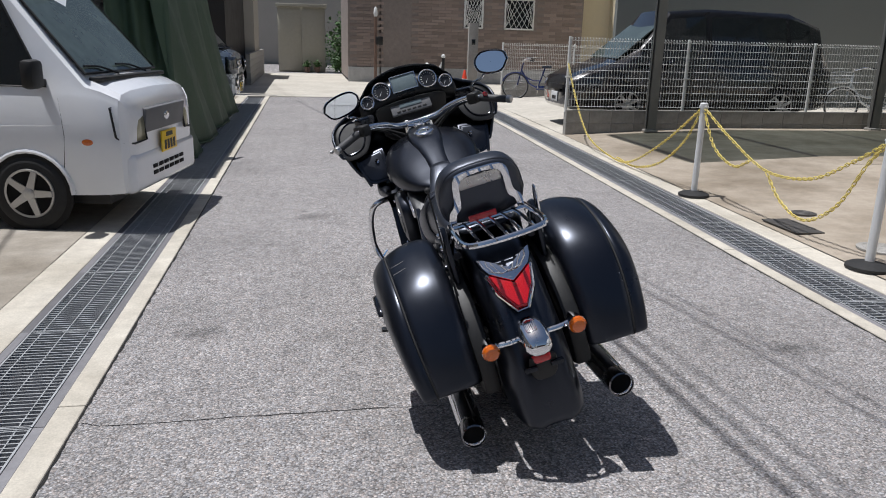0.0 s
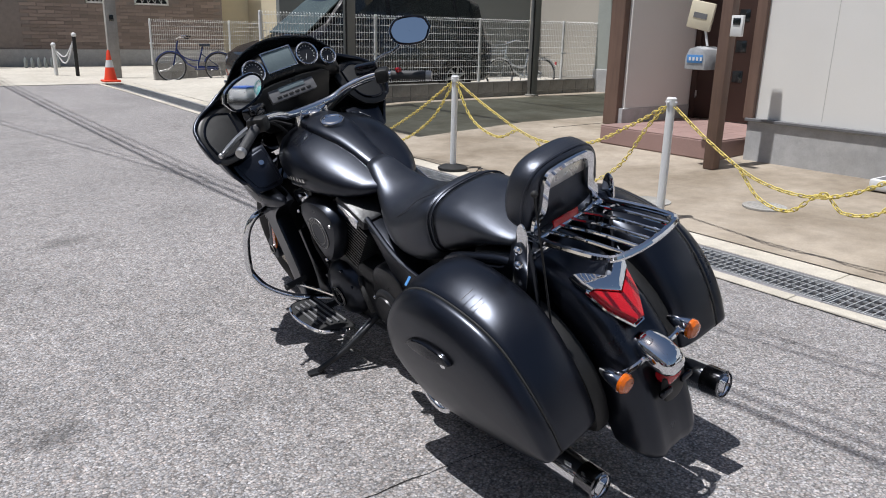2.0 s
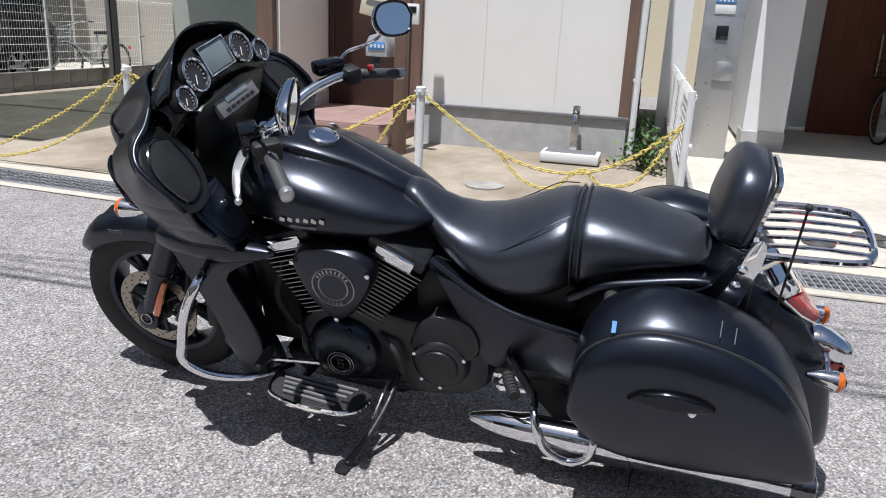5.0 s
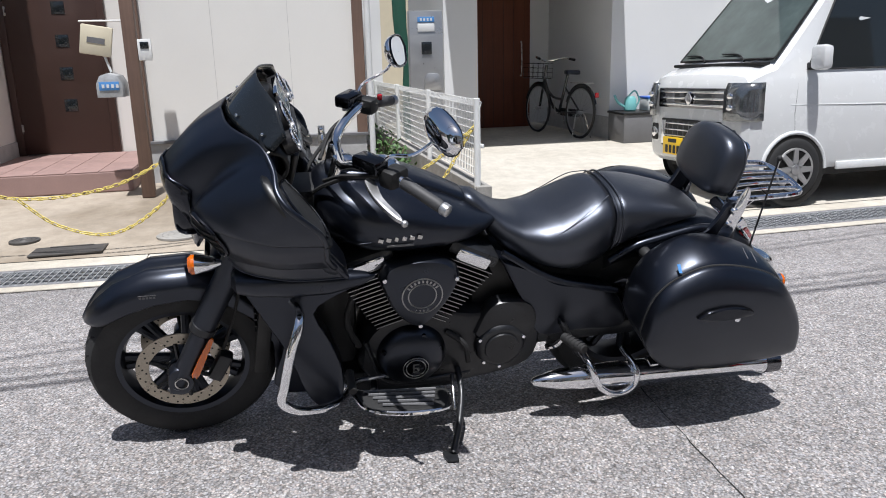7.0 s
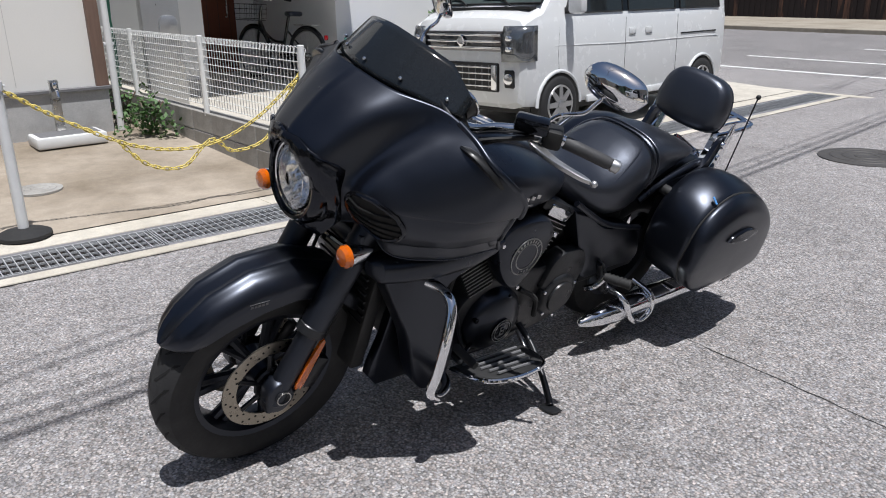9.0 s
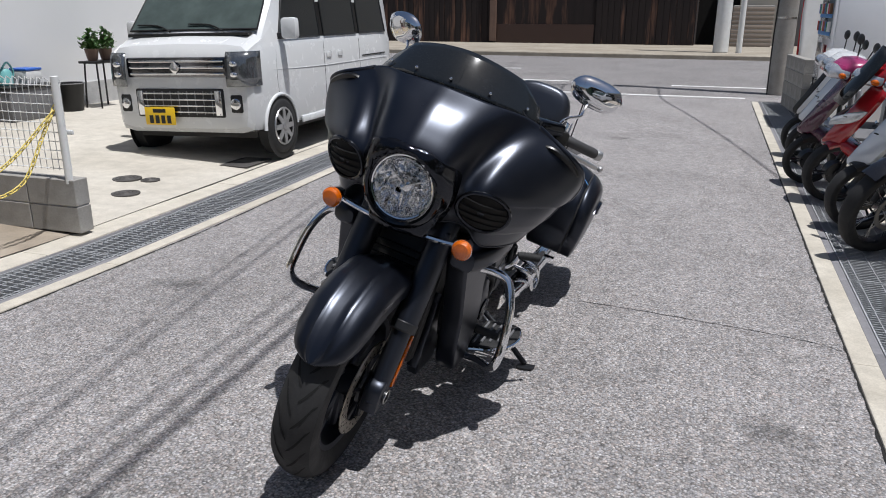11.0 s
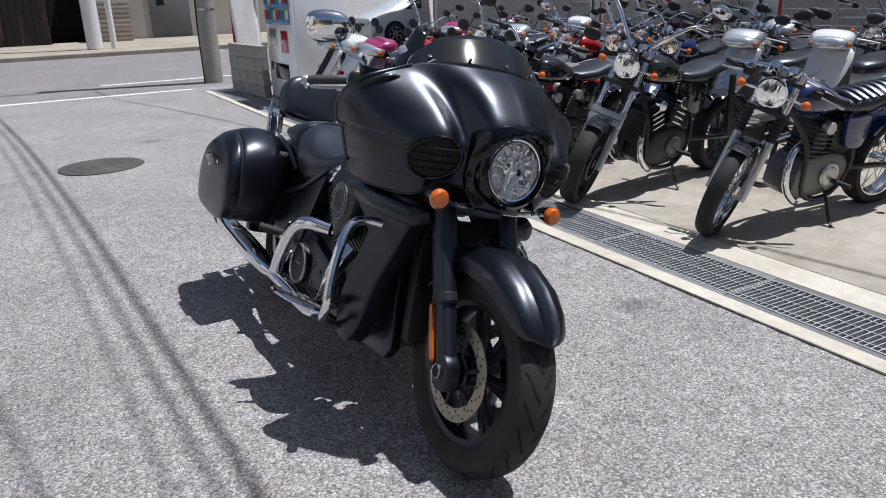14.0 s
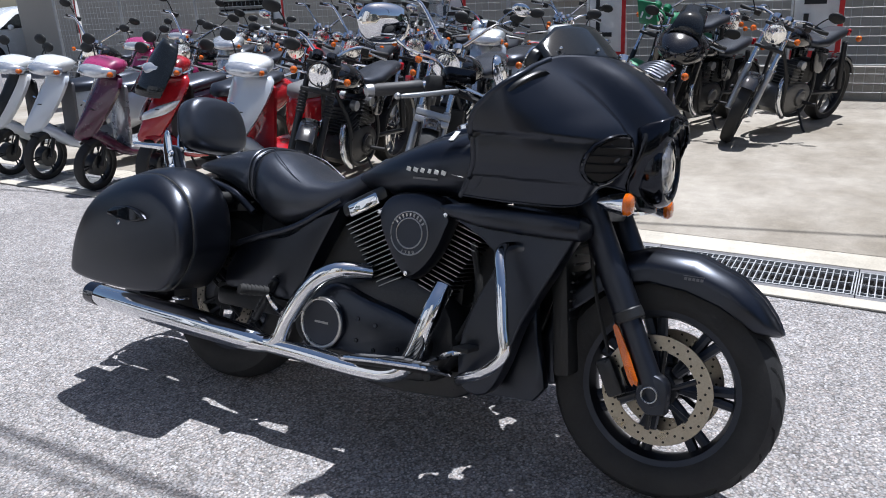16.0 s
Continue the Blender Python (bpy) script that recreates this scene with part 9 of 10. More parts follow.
def moto(m, label, paint, fork_rake=0.34, fork_len=0.72, fr=0.30, rr=0.31, wb=1.42, fork_m=ALLOY, bars="low", rim_m=BLACKMETAL, spokes=36, seat_m=None, tank_w=0.14, shield=None, kind="naked", light_m=CHROME, topbox=False, fender_m=None, steer=26, group="motorcycles parked in the lot"):
    b = thing("motorcycle", m, label, "motorcycle", group)
    fy, ry = wb / 2, -wb / 2
    wheel_small(b, fy, fr, 0.125 if kind == "cruiser" else 0.10, spokes, rim_m, 0.13)
    
    seat_m = seat_m or LEATHER
    top = Vector((0, fy - fork_len * math.sin(fork_rake), fr + fork_len * math.cos(fork_rake)))
    ax = Vector((0, fy, fr))
    d = (top - ax).normalized()
    for s in (-1, 1):
        x = Vector((s * 0.095, 0, 0))
        fk = part("fork_leg", made(cyl, ax + x - d * 0.03, ax + x + d * fork_len * 0.5, 0.027, 0.026, 12), fork_m, b)
        part("stanchion", made(cyl, ax + x + d * fork_len * 0.46, top + x + d * 0.05, 0.02, None, 10), CHROME if kind != "bobber" else BLACKMETAL, fk)
        if kind in ("cafe", "bobber"):
            for i in range(7):
                part("gaiter_ring", made(lathe, [(0.026, -0.012), (0.034, 0), (0.026, 0.012)], ax + x + d * (fork_len * 0.5 + 0.022 * i), d, 12), RUBBER, fk)
    for k in (0.72, 0.98):
        part("yoke", made(box, ax + d * fork_len * k, (0.25, 0.06, 0.03), 0.008), BLACKMETAL, b)
    fm = fender_m or paint
    arc = (66, 78, 90, 102, 114, 126) if kind in ("cruiser", "cafe") else (48, 60, 75, 95, 115, 135, 146)
    st = [(a, fr + 0.028, 0.062, 0.03) for a in arc]
    if kind == "cruiser":
        for q in (0.40, 0.46):
            part("fork_brace", made(box, ax + d * fork_len * q + Vector((0, 0.03, 0)), (0.24, 0.03, 0.045), 0.008, Matrix.Rotation(fork_rake, 4, "X")), ALLOY, b)
    part("front_fender", fender_bm((0, fy, fr), st, 9), BLACKPAINT if kind == "cafe" else fm, b)
    hl = top + Vector((0, 0.14, -0.06))
    if kind == "sport":
        bm = bmesh.new()
        shell(bm, [super_ring(0, y, z, w, h, 20, 2.3) for y, w, z, h in ((fy + 0.16, 0.03, 0.83, 0.03), (fy + 0.10, 0.12, 0.84, 0.09), (fy - 0.02, 0.19, 0.86, 0.14), (fy - 0.18, 0.24, 0.86, 0.17), (fy - 0.32, 0.23, 0.84, 0.15))])
        cw = part("upper_cowl", bm, paint, b, angle=60)
        for s in (-1, 1):
            part("headlight", made(ball, (s * 0.07, fy + 0.085, 0.86), (0.05, 0.05, 0.03), 12, 7), CLEAR, cw)
            part("side_cowl", made(slab, [(fy - 0.1, 0.80), (0.05, 0.78), (0.0, 0.55), (0.10, 0.30), (0.38, 0.28), (fy - 0.3, 0.5)], s * 0.15, s * 0.22, 0.02, 3), paint, b)
        bm = bmesh.new()
        shell(bm, [[(0.15 * math.cos(a) * (1 - 0.25 * t), fy - 0.02 - 0.22 * t, 0.96 + 0.20 * t + 0.05 * math.sin(a)) for a in [math.pi * i / 12 for i in range(13)]] for t in (0, 0.5, 1)], wrap=False, cap=False)
        part("windscreen", bm, SMOKE, cw).modifiers.new("thickness", "SOLIDIFY").thickness = 0.004
    else:
        h = part("headlight", made(lathe, [(0.03, -0.10), (0.075, -0.06), (0.088, 0.0), (0.09, 0.012), (0.082, 0.014)], hl, (0, 1, -0.08), 28), light_m, b, "round headlight")
        part("lens", made(lathe, [(0.083, 0.012), (0.06, 0.022), (0.001, 0.027)], hl, (0, 1, -0.08), 24), REFLECT, h)
        for s in (-1, 1):
            part("turn_signal", made(ball, hl + Vector((s * 0.19, -0.04, -0.02)), (0.027, 0.03, 0.027), 12, 8), AMBER, b)
            part("signal_stem", made(cyl, hl + Vector((s * 0.08, -0.04, -0.02)), hl + Vector((s * 0.17, -0.04, -0.02)), 0.008, None, 8), CHROME, b)
            part("meter", made(lathe, [(0.035, -0.04), (0.04, 0.0), (0.036, 0.004), (0.001, 0.003)], hl + Vector((s * 0.05, -0.10, 0.12)), (0, -0.8, 0.6), 18), light_m, b)
    hb = {"low": ((0.36, -0.10, 0.02), (0.14, -0.02, 0.06)), "high": ((0.38, -0.22, 0.24), (0.20, -0.04, 0.22)), "clip": ((0.34, -0.08, -0.04), (0.16, 0.0, 0.0)), "drag": ((0.40, -0.12, 0.13), (0.14, -0.02, 0.14))}[bars]
    bar_ = part("handlebar", made(tube, [top + Vector((-hb[0][0], hb[0][1], hb[0][2])), top + Vector((-hb[1][0] - 0.06, (hb[0][1] + hb[1][1]) / 2, max(hb[0][2], hb[1][2]))), top + Vector((-0.05, 0, 0.04)), top + Vector((0.05, 0, 0.04)), top + Vector((hb[1][0] + 0.06, (hb[0][1] + hb[1][1]) / 2, max(hb[0][2], hb[1][2]))), top + Vector(hb[0])], 0.012, 8, 4), CHROME, b)
    for s in (-1, 1):
        e = top + Vector((s * hb[0][0], hb[0][1], hb[0][2]))
        part("grip", made(cyl, e + Vector((-s * 0.10, 0.04, 0)), e + Vector((s * 0.02, -0.01, 0)), 0.018, None, 10), RUBBER, bar_)
        part("lever", made(tube, [e + Vector((-s * 0.11, 0.08, 0.0)), e + Vector((-s * 0.03, 0.09, -0.01)), e + Vector((s * 0.02, 0.07, -0.02))], 0.007, 6, 3), ALLOY, bar_)
        part("switch_box", made(box, e + Vector((-s * 0.14, 0.05, 0)), (0.06, 0.05, 0.05), 0.01), PLASTIC, bar_)
        if kind != "cafe":
            simple_mirror(bar_, s, e + Vector((-s * 0.10, 0.05, 0.03)), e + Vector((s * 0.03, 0.06, 0.15)), CHROME if kind in ("cruiser", "cafe") else PLASTIC)
    # bars locked to the left while parked
    turn = Matrix.Translation(top) @ Matrix.Rotation(radians(steer), 4, d) @ Matrix.Translation(-top)
    for o in b.children:
        o.matrix_basis = turn @ o.matrix_basis
    wheel_small(b, ry, rr, 0.14, spokes, rim_m, 0.0)
    # tank, seat, tail
    tz = top.z - 0.14
    ty = top.y - 0.28
    bm = bmesh.new()
    shell(bm, [super_ring(0, ty + dy, tz + dz, w, hh, 20, 2.4) for dy, w, dz, hh in ((0.24, 0.03, 0.02, 0.03), (0.21, tank_w * 0.7, 0.02, 0.075), (0.12, tank_w, 0.02, 0.10), (0.0, tank_w, 0.005, 0.10), (-0.12, tank_w * 0.85, -0.03, 0.075), (-0.22, tank_w * 0.5, -0.055, 0.04), (-0.25, 0.02, -0.06, 0.02))])
    tk_ = part("fuel_tank", bm, paint, b, angle=70)
    part("filler_cap", made(lathe, [(0.03, 0), (0.03, 0.012), (0.001, 0.014)], (0, ty + 0.06, tz + 0.118), (0, 0, 1), 16), CHROME, tk_)
    bm = bmesh.new()
    sz = tz - 0.02
    shell(bm, [super_ring(0, y, z, w, hh, 18, 2.7) for y, w, z, hh in ((ty - 0.20, 0.06, sz - 0.03, 0.03), (ty - 0.26, 0.11, sz - 0.045, 0.045), (ty - 0.42, 0.135, sz - 0.04, 0.05), (ty - 0.55, 0.13, sz - 0.01, 0.05), (ty - 0.75, 0.11, sz + 0.02, 0.045), (ty - 0.86, 0.06, sz + 0.025, 0.03))])
    st_ = part("seat", bm, seat_m, b, angle=70)
    if kind == "cafe":
        for i in range(8):
            part("seat_roll", made(tube, [(-0.115, ty - 0.30 - 0.065 * i, sz - 0.01 + 0.004 * i), (0, ty - 0.30 - 0.065 * i, sz + 0.014 + 0.006 * i), (0.115, ty - 0.30 - 0.065 * i, sz - 0.01 + 0.004 * i)], 0.022, 8, 4), seat_m, st_)
    stf = [(a, rr + 0.045, 0.075, 0.03) for a in (40, 60, 80, 100, 120, 140, 158)]
    part("rear_fender", fender_bm((0, ry, rr), stf, 9), paint, b)
    part("tail_light", made(box, (0, ty - 0.95, sz + 0.0), (0.09, 0.05, 0.06), 0.012), RED, b)
    for s in (-1, 1):
        part("turn_signal", made(ball, (s * 0.16, ty - 0.90, sz - 0.03), (0.03, 0.03, 0.03), 10, 7), AMBER, b)
        part("shock", made(cyl, (s * 0.13, ry + 0.06, rr + 0.04), (s * 0.12, ry + 0.16, sz - 0.05), 0.028, 0.024, 10), BLACKMETAL, b)
        part("side_cover", made(slab, [(ty - 0.24, sz - 0.10), (ty - 0.46, sz - 0.10), (ty - 0.44, sz - 0.30), (ty - 0.28, sz - 0.28)], s * 0.07, s * 0.125, 0.012, 3), paint, b)
        part("foot_peg", made(cyl, (s * 0.10, -0.05, 0.30), (s * 0.26, -0.07, 0.30), 0.016, None, 8), RUBBER, b)
        part("frame_tube", made(tube, [top + Vector((s * 0.02, -0.03, -0.12)), (s * 0.11, fy - 0.46, 0.55), (s * 0.12, fy - 0.52, 0.24), (s * 0.12, -0.08, 0.20), (s * 0.11, -0.22, 0.42), (s * 0.10, ty - 0.26, sz - 0.08)], 0.017, 8, 4), BLACKMETAL, b)
        part("swing_arm", made(cyl, (s * 0.10, -0.18, 0.36), (s * 0.10, ry, rr), 0.02, None, 8), BLACKMETAL, b)
    # engine
    eg = part("engine", made(slab, [(0.28, 0.26), (0.25, 0.42), (0.10, 0.48), (-0.12, 0.46), (-0.22, 0.36), (-0.18, 0.24), (0.0, 0.20), (0.2, 0.20)], -0.12, 0.12, 0.03, 3), DARKALLOY if kind in ("cafe", "naked") else BLACKMETAL, b)
    for s in (-1, 1):
        part("engine_cover", made(lathe, [(0.085, -0.03), (0.08, 0.012), (0.072, 0.020), (0.060, 0.016), (0.045, 0.022), (0.001, 0.024)], (s * 0.12, -0.02, 0.34), (s, 0, 0), 24), (BLACKMETAL if kind == "bobber" else ALLOY if kind == "cafe" else DARKALLOY), eg)
    heads = ((0.09, 0.62, 10),) if kind in ("cafe", "naked", "sport") else ((0.20, 0.64, -18), (-0.04, 0.64, 22))
    for y, z, tilt in heads:
        rot = Matrix.Rotation(radians(tilt), 4, "X")
        cy = part("cylinder", made(box, (0, y, z - 0.08), (0.18, 0.14, 0.26), 0.02, rot), BLACKMETAL, eg)
        for i in range(8):
            part("fin", made(box, Vector((0, y, z - 0.08)) + rot @ Vector((0, 0, -0.10 + 0.028 * i)), (0.22, 0.17, 0.006), 0.002, rot, 1), DARKALLOY if kind in ("cafe", "naked") else BLACKMETAL, cy)
        for i in range(4 if kind == "cruiser" else 0):
            for q in (-1, 1):
                part("chrome_strip", made(box, Vector((q * 0.115, y, z - 0.08)) + rot @ Vector((0, 0, -0.05 + 0.04 * i)), (0.012, 0.12, 0.016), 0.004, rot), CHROME, cy)
        for s in (-1, 1):
            part("head_cap", made(cyl, Vector((s * 0.09, y, z + 0.03)), Vector((s * 0.14, y, z + 0.03)), 0.04, None, 12), CHROME if kind == "cruiser" else ALLOY, cy)
    part("exhaust", made(tube, [(0.06, 0.20, 0.56), (0.10, 0.36, 0.50), (0.13, 0.38, 0.32), (0.15, 0.24, 0.20), (0.16, -0.1, 0.19), (0.17, -0.30, 0.22)], 0.021, 10, 5), CHROME, b)
    part("exhaust", made(tube, [(-0.06, 0.20, 0.56), (-0.10, 0.34, 0.50), (-0.13, 0.36, 0.32), (-0.13, 0.24, 0.20), (0.05, 0.0, 0.17), (0.15, -0.2, 0.20)], 0.021, 10, 5), CHROME, b)
    part("muffler", made(lathe, [(0.03, 0), (0.045, 0.06), (0.048, 0.45), (0.04, 0.5), (0.034, 0.49)], (0.17, -0.28, 0.215), (0.02, -1, 0.14), 18), CHROME if kind != "bobber" else BLACKMETAL, b)
    part("radiator", made(box, (0, fy - 0.42, 0.52), (0.26, 0.04, 0.24), 0.01), PLASTIC, b) if kind in ("sport", "cruiser") else None
    part("side_stand", made(tube, [(-0.13, -0.02, 0.24), (-0.22, 0.0, 0.10), (-0.27, 0.02, 0.06)], 0.010, 8, 3), BLACKMETAL, b)
    part("airbox", made(box, (0, -0.14, 0.56), (0.16, 0.22, 0.22), 0.03), PLASTIC, b)
    if shield:
        rows = [[(0.21 * math.sin(a) * (1 - 0.15 * t), hl.y + 0.06 * math.cos(a) - 0.20 * t, hl.z + 0.08 + 0.36 * t) for a in [-1.3 + 0.2 * i for i in range(14)]] for t in (0, 0.33, 0.66, 1)]
        sc = part("windshield", made(shell, rows, False, False), glass_mat("clear_shield", (0.9, 0.92, 0.92), 0.05) if "clear_shield" not in bpy.data.materials else bpy.data.materials["clear_shield"], b)
        sc.visible_shadow = False
        sc.modifiers.new("thickness", "SOLIDIFY").thickness = 0.003
    if topbox:
        tb = part("top_box", made(box, (0, ty - 0.98, sz + 0.19), (0.42, 0.38, 0.26), 0.06), BLACKPAINT, b, "glossy black top box")
        part("box_seam", made(box, (0, ty - 0.98, sz + 0.17), (0.425, 0.385, 0.012), 0.002), PLASTIC, tb)
        part("box_carrier", made(box, (0, ty - 0.92, sz + 0.05), (0.18, 0.34, 0.02), 0.004), BLACKMETAL, tb)
    return b


SCOOTLAMP = mat("clear_scooter_lamp", (0.66, 0.67, 0.69), 0.16, 0.7, 0.3, 40, rvar=0.05)


def scooter(m, label, paint, shape="slim", lower=None, seat_m=None, group="scooters parked in the lot", shade=None, cowl=None, centre=None):
    b = thing("scooter", m, label, "scooter", group)
    lower = lower or GREYPLASTIC
    fy, ry, r = 0.60, -0.58, 0.215 if shape == "slim" else 0.24
    front_wheel = wheel_small(b, fy, r, 0.085 if shape == "slim" else 0.105, 3, BLACKMETAL)
    wheel_small(b, ry, r, 0.095 if shape == "slim" else 0.12, 3, BLACKMETAL)
    part("drum", made(lathe, [(0.001, -0.042), (0.085, -0.040), (0.088, 0.040), (0.001, 0.042)], (0, fy, r), (1, 0, 0), 20), BLACKMETAL, front_wheel)
    cowl = cowl or paint
    for s in (-1, 1):
        part("fork_leg", made(cyl, (s * 0.065, fy, r), (s * 0.05, fy - 0.10, 0.48), 0.017, None, 10), BLACKMETAL, b)
    part("front_fender", fender_bm((0, fy, r), [(a, r + 0.020, 0.056, 0.035) for a in (66, 76, 88, 102, 120, 140, 156)], 11), PLASTIC if shape != "wide" else paint, b)
    front_bits = [o for o in b.children if o.name.split(".")[0] in ("fork_leg", "front_fender")] + [front_wheel]
    # leg shield: a keel running from wide shoulders down to a rounded beak over the wheel
    W = 1.0 if shape == "slim" else 1.12
    def keel(off, f):
        rows = []
        for z, w, yc, ys in ((0.425, 0.040, 0.085, 0.050), (0.445, 0.075, 0.115, 0.035), (0.48, 0.098, 0.118, 0.010), (0.56, 0.126, 0.070, -0.040), (0.66, 0.154, 0.005, -0.100), (0.76, 0.176, -0.060, -0.155), (0.85, 0.184, -0.118, -0.200), (0.905, 0.172, -0.155, -0.225), (0.935, 0.130, -0.185, -0.240)):
            us = [-1 + 2 * i / 16 for i in range(17)]
            rows.append([(W * w * f * u, fy + off + ys + (yc - ys) * (1 - abs(u * f) ** 1.5), z) for u in us] + [(W * w * f * u * 0.92, fy + off + ys - 0.035, z) for u in us[::-1]])
        return made(shell, rows)
    sh_ = part("leg_shield", keel(0.0, 1.0), paint, b, angle=60)
    if centre:
        part("centre_panel", keel(0.008, 0.55), centre, sh_, angle=60)
    for s in (-1, 1):
        part("vent", made(box, (s * 0.075 * W, fy - 0.015, 0.69), (0.035, 0.012, 0.008), 0.003, Matrix.Rotation(radians(-s * 38), 4, "Z")), PLASTIC, sh_)
    # band that sweeps from the keel down to the floor
    bm = bmesh.new()
    shell(bm, [super_ring(0, fy + y, z, w * W, h, 18, 3.0) for y, z, w, h in ((0.02, 0.485, 0.085, 0.035), (-0.05, 0.455, 0.115, 0.06), (-0.13, 0.40, 0.135, 0.075), (-0.21, 0.335, 0.150, 0.065), (-0.29, 0.295, 0.160, 0.045), (-0.40, 0.275, 0.160, 0.035))])
    part("apron", bm, paint, b, angle=60)
    part("inner_panel", made(box, (0, fy - 0.30, 0.58), (0.27 * W, 0.04, 0.55), 0.03), lower, b)
    part("badge_bar", made(box, (0.0, fy - 0.012, 0.74), (0.05, 0.006, 0.012), 0, Matrix.Rotation(radians(35), 4, "X")), CHROME, sh_)
    # head: a flat wedge with a wide clear lamp
    hy, hz = fy - 0.26, 0.975
    bm = bmesh.new()
    shell(bm, [super_ring(0, hy + dy, hz + dz, w, h, 22, 3.0) for dy, w, dz, h in ((0.185, 0.06, -0.036, 0.016), (0.16, 0.125, -0.022, 0.040), (0.09, 0.160, 0.008, 0.070), (0.0, 0.162, 0.028, 0.068), (-0.07, 0.130, 0.034, 0.052), (-0.115, 0.07, 0.024, 0.03))])
    hd = part("handle_cowl", bm, cowl, b, angle=60)
    bm = bmesh.new()
    shell(bm, [super_ring(0, hy + dy, hz + dz, w, h, 22, 2.6) for dy, w, dz, h in ((0.222, 0.05, -0.052, 0.018), (0.214, 0.095, -0.046, 0.036), (0.188, 0.132, -0.036, 0.050), (0.10, 0.166, -0.026, 0.056))])
    part("headlight", bm, SCOOTLAMP, hd, "wide clear headlight", angle=60)
    for s in (-1, 1):
        part("turn_signal", made(ball, (s * 0.137, hy + 0.138, hz - 0.040), (0.024, 0.036, 0.024), 12, 8), AMBER, hd)
        part("grip", made(cyl, (s * 0.20, hy - 0.05, hz + 0.03), (s * 0.34, hy - 0.10, hz + 0.03), 0.017, None, 10), RUBBER, hd)
        part("lever", made(tube, [(s * 0.17, hy - 0.01, hz + 0.03), (s * 0.27, hy - 0.02, hz + 0.02), (s * 0.34, hy - 0.04, hz + 0.01)], 0.007, 6, 3), ALLOY, hd)
        simple_mirror(hd, s, (s * 0.17, hy - 0.05, hz + 0.05), (s * 0.26, hy - 0.06, hz + 0.20), PLASTIC, 0.05)
    pivot = Vector((0, fy - 0.16, 0.5))
    turn = Matrix.Translation(pivot) @ Matrix.Rotation(radians(20), 4, "Z") @ Matrix.Translation(-pivot)
    nod = Matrix.Translation((0, hy, hz)) @ Matrix.Rotation(radians(12), 4, "X") @ Matrix.Translation((0, -hy, -hz))
    for o in front_bits:
        o.matrix_basis = turn
    hd.matrix_basis = turn @ nod
    part("steering_neck", made(cyl, (0, fy - 0.24, 0.85), (0, hy, hz), 0.06, None, 12), lower, b)
    part("floor_board", made(box, (0, 0.10, 0.30), (0.30, 0.46, 0.10), 0.03), lower, b)
    bm = bmesh.new()
    shell(bm, [super_ring(0, y, z, w, h, 22, 2.5) for y, w, z, h in ((-0.06, 0.10, 0.50, 0.16), (-0.10, 0.15, 0.52, 0.20), (-0.25, 0.17, 0.54, 0.21), (-0.45, 0.175, 0.58, 0.18), (-0.65, 0.16, 0.62, 0.14), (-0.80, 0.11, 0.65, 0.10), (-0.88, 0.05, 0.66, 0.05))])
    part("rear_body", bm, paint if shape != "split" else lower, b, angle=60)
    bm = bmesh.new()
    shell(bm, [super_ring(0, y, z, w, h, 18, 2.6) for y, w, z, h in ((-0.02, 0.06, 0.72, 0.03), (-0.08, 0.12, 0.735, 0.055), (-0.25, 0.15, 0.74, 0.06), (-0.42, 0.155, 0.765, 0.06), (-0.62, 0.14, 0.785, 0.05), (-0.74, 0.08, 0.785, 0.03))])
    part("seat", bm, seat_m or LEATHER, b, angle=70)
    part("tail_light", made(ball, (0, -0.87, 0.66), (0.10, 0.03, 0.04), 14, 8), RED, b)
    part("engine", made(box, (0.02, -0.42, 0.26), (0.20, 0.42, 0.16), 0.04), BLACKMETAL, b)
    part("muffler", made(cyl, (0.16, -0.30, 0.26), (0.17, -0.78, 0.33), 0.05, 0.055, 16), BLACKMETAL, b)
    part("carrier", made(tube, [(-0.10, -0.70, 0.80), (-0.10, -0.92, 0.83), (0.10, -0.92, 0.83), (0.10, -0.70, 0.80)], 0.010, 8, 3), CHROME, b)
    part("stand", made(tube, [(-0.14, -0.32, 0.01), (-0.08, -0.28, 0.16), (0.08, -0.28, 0.16), (0.14, -0.32, 0.01)], 0.010, 6, 0), BLACKMETAL, b)
    if shape == "wide":
        for s in (-1, 1):
            part("front_lamp", made(slab, [(0.015, 0.0), (0.14, 0.06), (0.19, 0.16), (0.11, 0.13), (0.015, 0.06)], -0.01, 0.02, 0.008, 3, lambda x, y, z: Vector((s * y, fy + 0.085 + x - 0.9 * y - 0.45 * z, 0.60 + z))), SCOOTLAMP, b)
    if shade:
        rows = [[(0.20 * math.sin(a) * (1 - 0.12 * t - 0.40 * t ** 4), fy - 0.02 + 0.10 * math.cos(a) - 0.26 * t, 0.80 + 0.40 * t - 0.05 * t * math.sin(a) ** 2) for a in [-1.2 + 0.2 * i for i in range(13)]] for t in (0, 0.25, 0.5, 0.75, 0.9, 1)]
        part("windscreen", made(shell, rows, False, False), SMOKE, b).modifiers.new("thickness", "SOLIDIFY").thickness = 0.004
    return b


LZ = 0.014
def at_front(x, y, yaw, lean, half):
    """A pose for a machine whose front wheel stands at x, y, heading yaw degrees from +x."""
    a = radians(yaw)
    return pose(x - half * math.cos(a), y - half * math.sin(a), LZ, 0, 0, yaw - 90) @ pose(0, 0, 0, 0, -lean, 0)


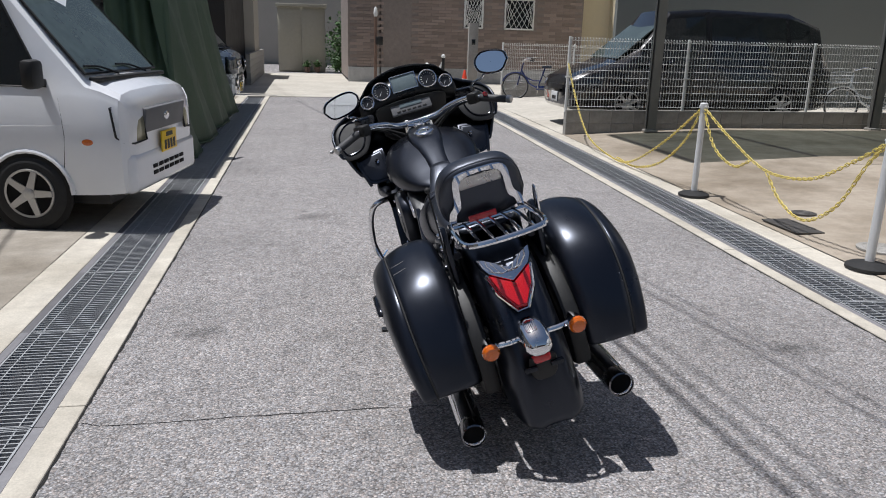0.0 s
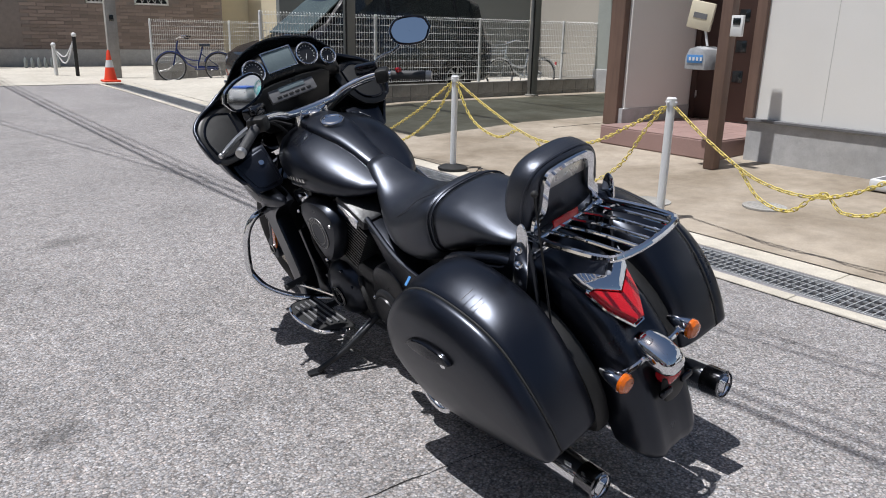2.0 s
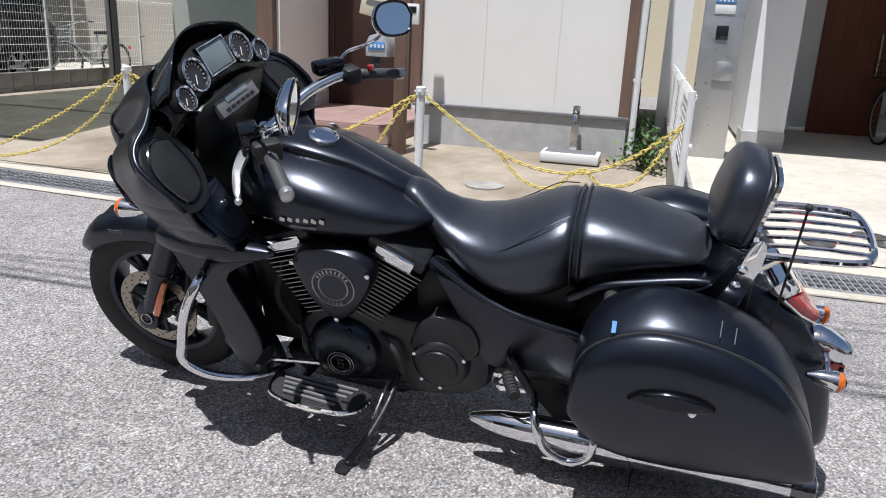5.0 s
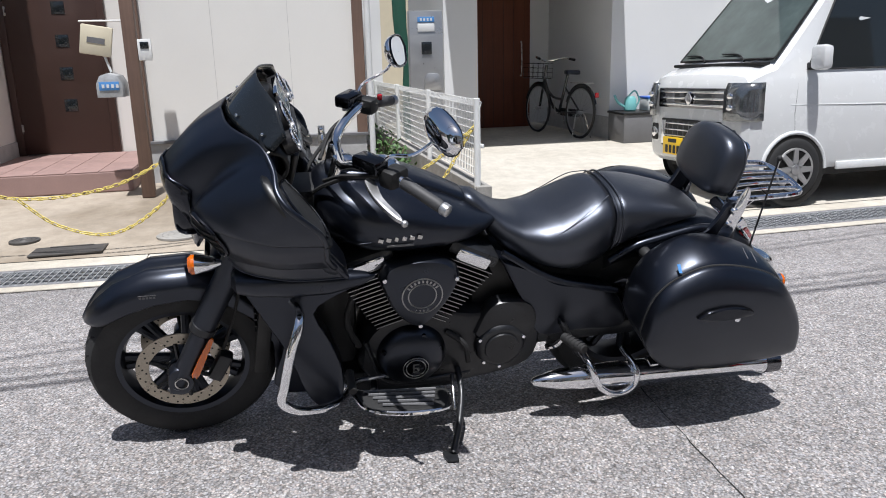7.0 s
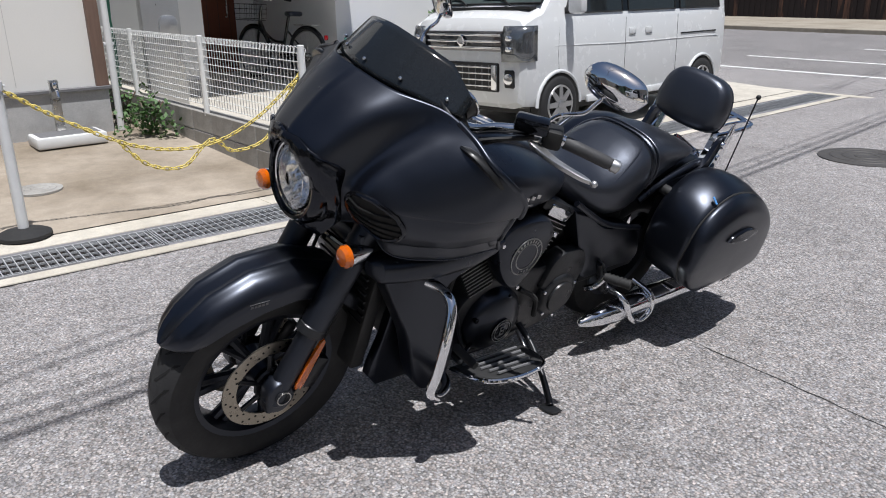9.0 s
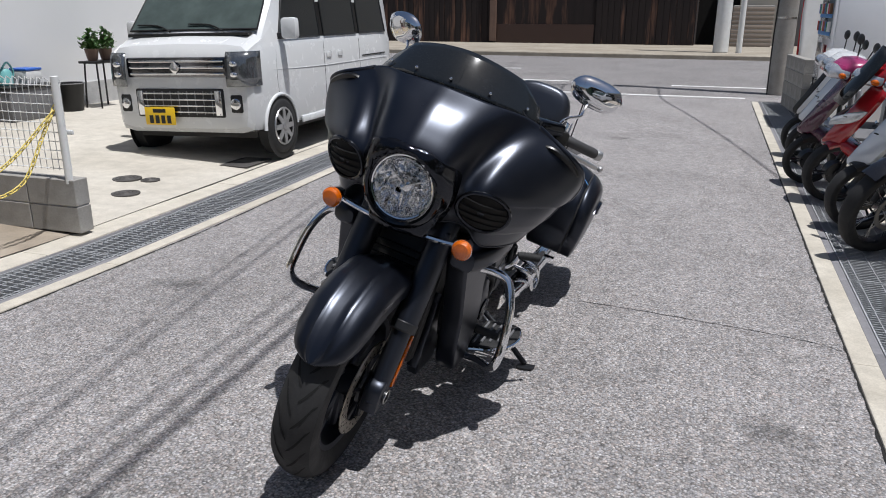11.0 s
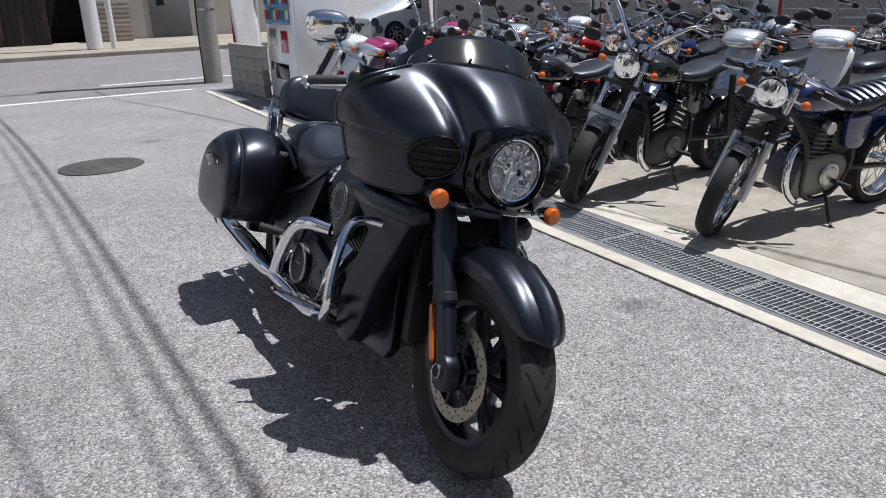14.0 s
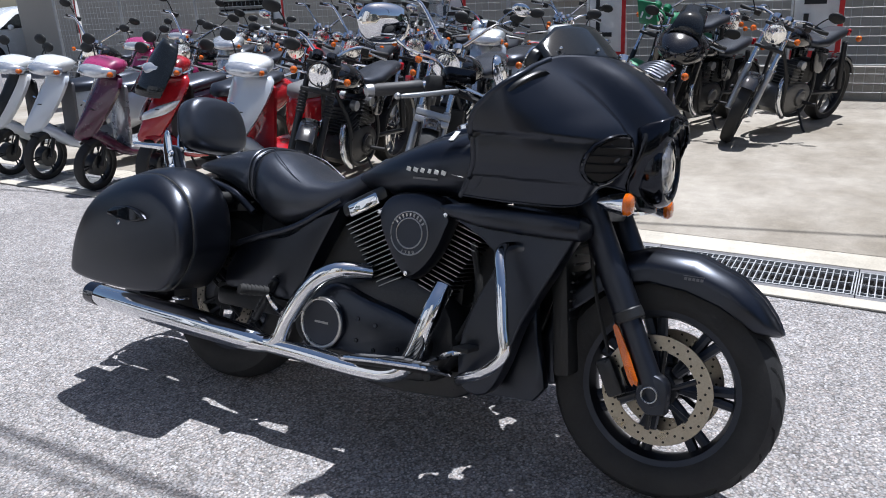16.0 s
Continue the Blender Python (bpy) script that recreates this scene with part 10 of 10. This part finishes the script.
# first row, along the drain
scooter(at_front(-0.66, -1.48, -10, 9, 0.6), "white scooter with black front panel", WHITEPAINT, "slim", PLASTIC, centre=PLASTIC)
scooter(at_front(-0.66, -0.93, -10, 10, 0.6), "pale silver scooter with a white head", PALEBLUE, "slim", GREYPLASTIC, cowl=WHITEPAINT)
scooter(at_front(-0.57, -0.10, -8, 10, 0.6), "wine red scooter with grey sides", WINE, "slim", SILVER, cowl=PINKPAINT)
scooter(at_front(-0.66, 0.55, -6, 9, 0.62), "bright red scooter with a smoked windscreen", REDPAINT, "wide", PLASTIC, shade=True, cowl=REDPAINT)
scooter(at_front(-0.74, 1.36, -4, 10, 0.6), "silver and red scooter with a white head", PALEBLUE, "split", REDPAINT, GREYPLASTIC, cowl=WHITEPAINT)
moto(at_front(-0.78, 2.02, 8, 9, 0.71), "black stripped bobber motorcycle with fork gaiters", BLACKPAINT, 0.36, 0.74, 0.31, 0.31, 1.45, BLACKMETAL, "drag", BLACKMETAL, 36, kind="bobber", light_m=BLACKPAINT, shield=False, fender_m=BLACKPAINT)
moto(at_front(-1.02, 2.86, 8, 9, 0.76), "black chrome-forked cruiser motorcycle with a round headlight", BLACKPAINT, 0.44, 0.80, 0.31, 0.31, 1.55, ALLOY, "high", BLACKMETAL, 5, kind="cruiser", tank_w=0.16)
moto(at_front(-1.20, 3.93, -2, 10, 0.69), "blue cafe motorcycle with ribbed seat and twin clocks", BLUEPAINT, 0.36, 0.70, 0.30, 0.31, 1.40, ALLOY, "clip", CHROME, 36, kind="cafe")
moto(at_front(-3.75, 3.72, -18, 9, 0.7), "black sport motorcycle with a dark screen", BLACKPAINT, 0.40, 0.70, 0.30, 0.31, 1.4, BLACKMETAL, "clip", BLACKMETAL, 5, kind="sport", tank_w=0.16)
moto(at_front(-3.85, 4.42, -22, 10, 0.74), "dark naked motorcycle with chrome headlight", BLACKPAINT, 0.44, 0.78, 0.31, 0.31, 1.5, ALLOY, "low", BLACKMETAL, 5, kind="naked")
mx = moto(at_front(-4.3, 3.25, -22, 8, 0.72), "green motocross bike with a plate on its bars", GREENPAINT, 0.46, 0.88, 0.34, 0.32, 1.45, BLACKMETAL, "high", BLACKMETAL, 36, kind="naked", light_m=GREENPAINT, tank_w=0.11)
part("front_plate", made(box, (0, 0.56, 1.12), (0.22, 0.02, 0.24), 0.008, Matrix.Rotation(radians(-20), 4, "X")), GREENPAINT, mx)
text_part("plate_number", "13", 0.19, WHITEPOST, mx, Matrix.Translation((0, 0.574, 1.125)) @ Matrix.Rotation(radians(180), 4, "Z") @ Matrix.Rotation(radians(70), 4, "X"))
# second and third rows
second = [(-2.75, -2.3, "s", PINKPAINT, "magenta scooter in the second row"), (-2.6, -1.5, "n", BLACKPAINT, "black motorcycle in the second row"), (-2.7, -0.75, "s", SILVER, "silver scooter in the second row"), (-2.75, 0.0, "c", REDPAINT, "red cruiser motorcycle in the second row"), (-2.8, 0.75, "t", BLACKPAINT, "black motorcycle carrying a glossy top box"), (-2.85, 1.5, "n", BLUEPAINT, "dark blue motorcycle in the second row"), (-3.0, 2.25, "s", SILVER, "silver scooter behind the cruisers"), (-3.25, 2.95, "s", WHITEPAINT, "white scooter behind the cruisers"),
          (-4.6, -2.6, "n", SILVER, "silver motorcycle in the back row"), (-4.5, -1.8, "s", WHITEPAINT, "white scooter in the back row"), (-4.5, -1.0, "c", BLACKPAINT, "black cruiser in the back row"), (-4.55, -0.2, "n", REDPAINT, "red motorcycle in the back row"), (-4.6, 0.6, "w", BLACKPAINT, "black motorcycle with a clear windshield"), (-4.6, 1.4, "s", SILVER, "silver scooter in the back row"), (-4.8, 2.2, "n", BLACKPAINT, "black motorcycle in the back row"), (-5.4, 3.9, "c", BLACKPAINT, "black cruiser by the back fence"), (-2.6, -3.2, "n", BLACKPAINT, "black motorcycle near the vending machine"), (-4.5, -3.6, "s", WINE, "wine red scooter in the back corner"), (-3.5, -1.15, "n", BLACKPAINT, "black motorcycle between the rows"), (-3.55, 0.35, "c", BLACKPAINT, "black cruiser between the rows"), (-3.6, 1.9, "n", BLACKPAINT, "black motorcycle behind the row"), (-5.6, 0.2, "n", BLACKPAINT, "black motorcycle by the fence"), (-5.6, 1.9, "n", SILVER, "grey motorcycle by the fence")]
for i, (x, y, k, p, lb) in enumerate(second):
    yaw, lean = 2 + (i * 37) % 17, 7 + (i * 13) % 5
    if k == "s":
        scooter(at_front(x, y, yaw, lean * 0.5, 0.6), lb, p, "slim", GREYPLASTIC)
    else:
        moto(at_front(x, y, yaw, lean, 0.72), lb, p, 0.40, 0.76, 0.30, 0.31, 1.45, ALLOY if i % 2 else BLACKMETAL, ("low", "high", "drag")[i % 3], BLACKMETAL, 36 if i % 2 else 5, kind="cruiser" if k == "c" else "naked", topbox=(k == "t"), shield=(k == "w"))
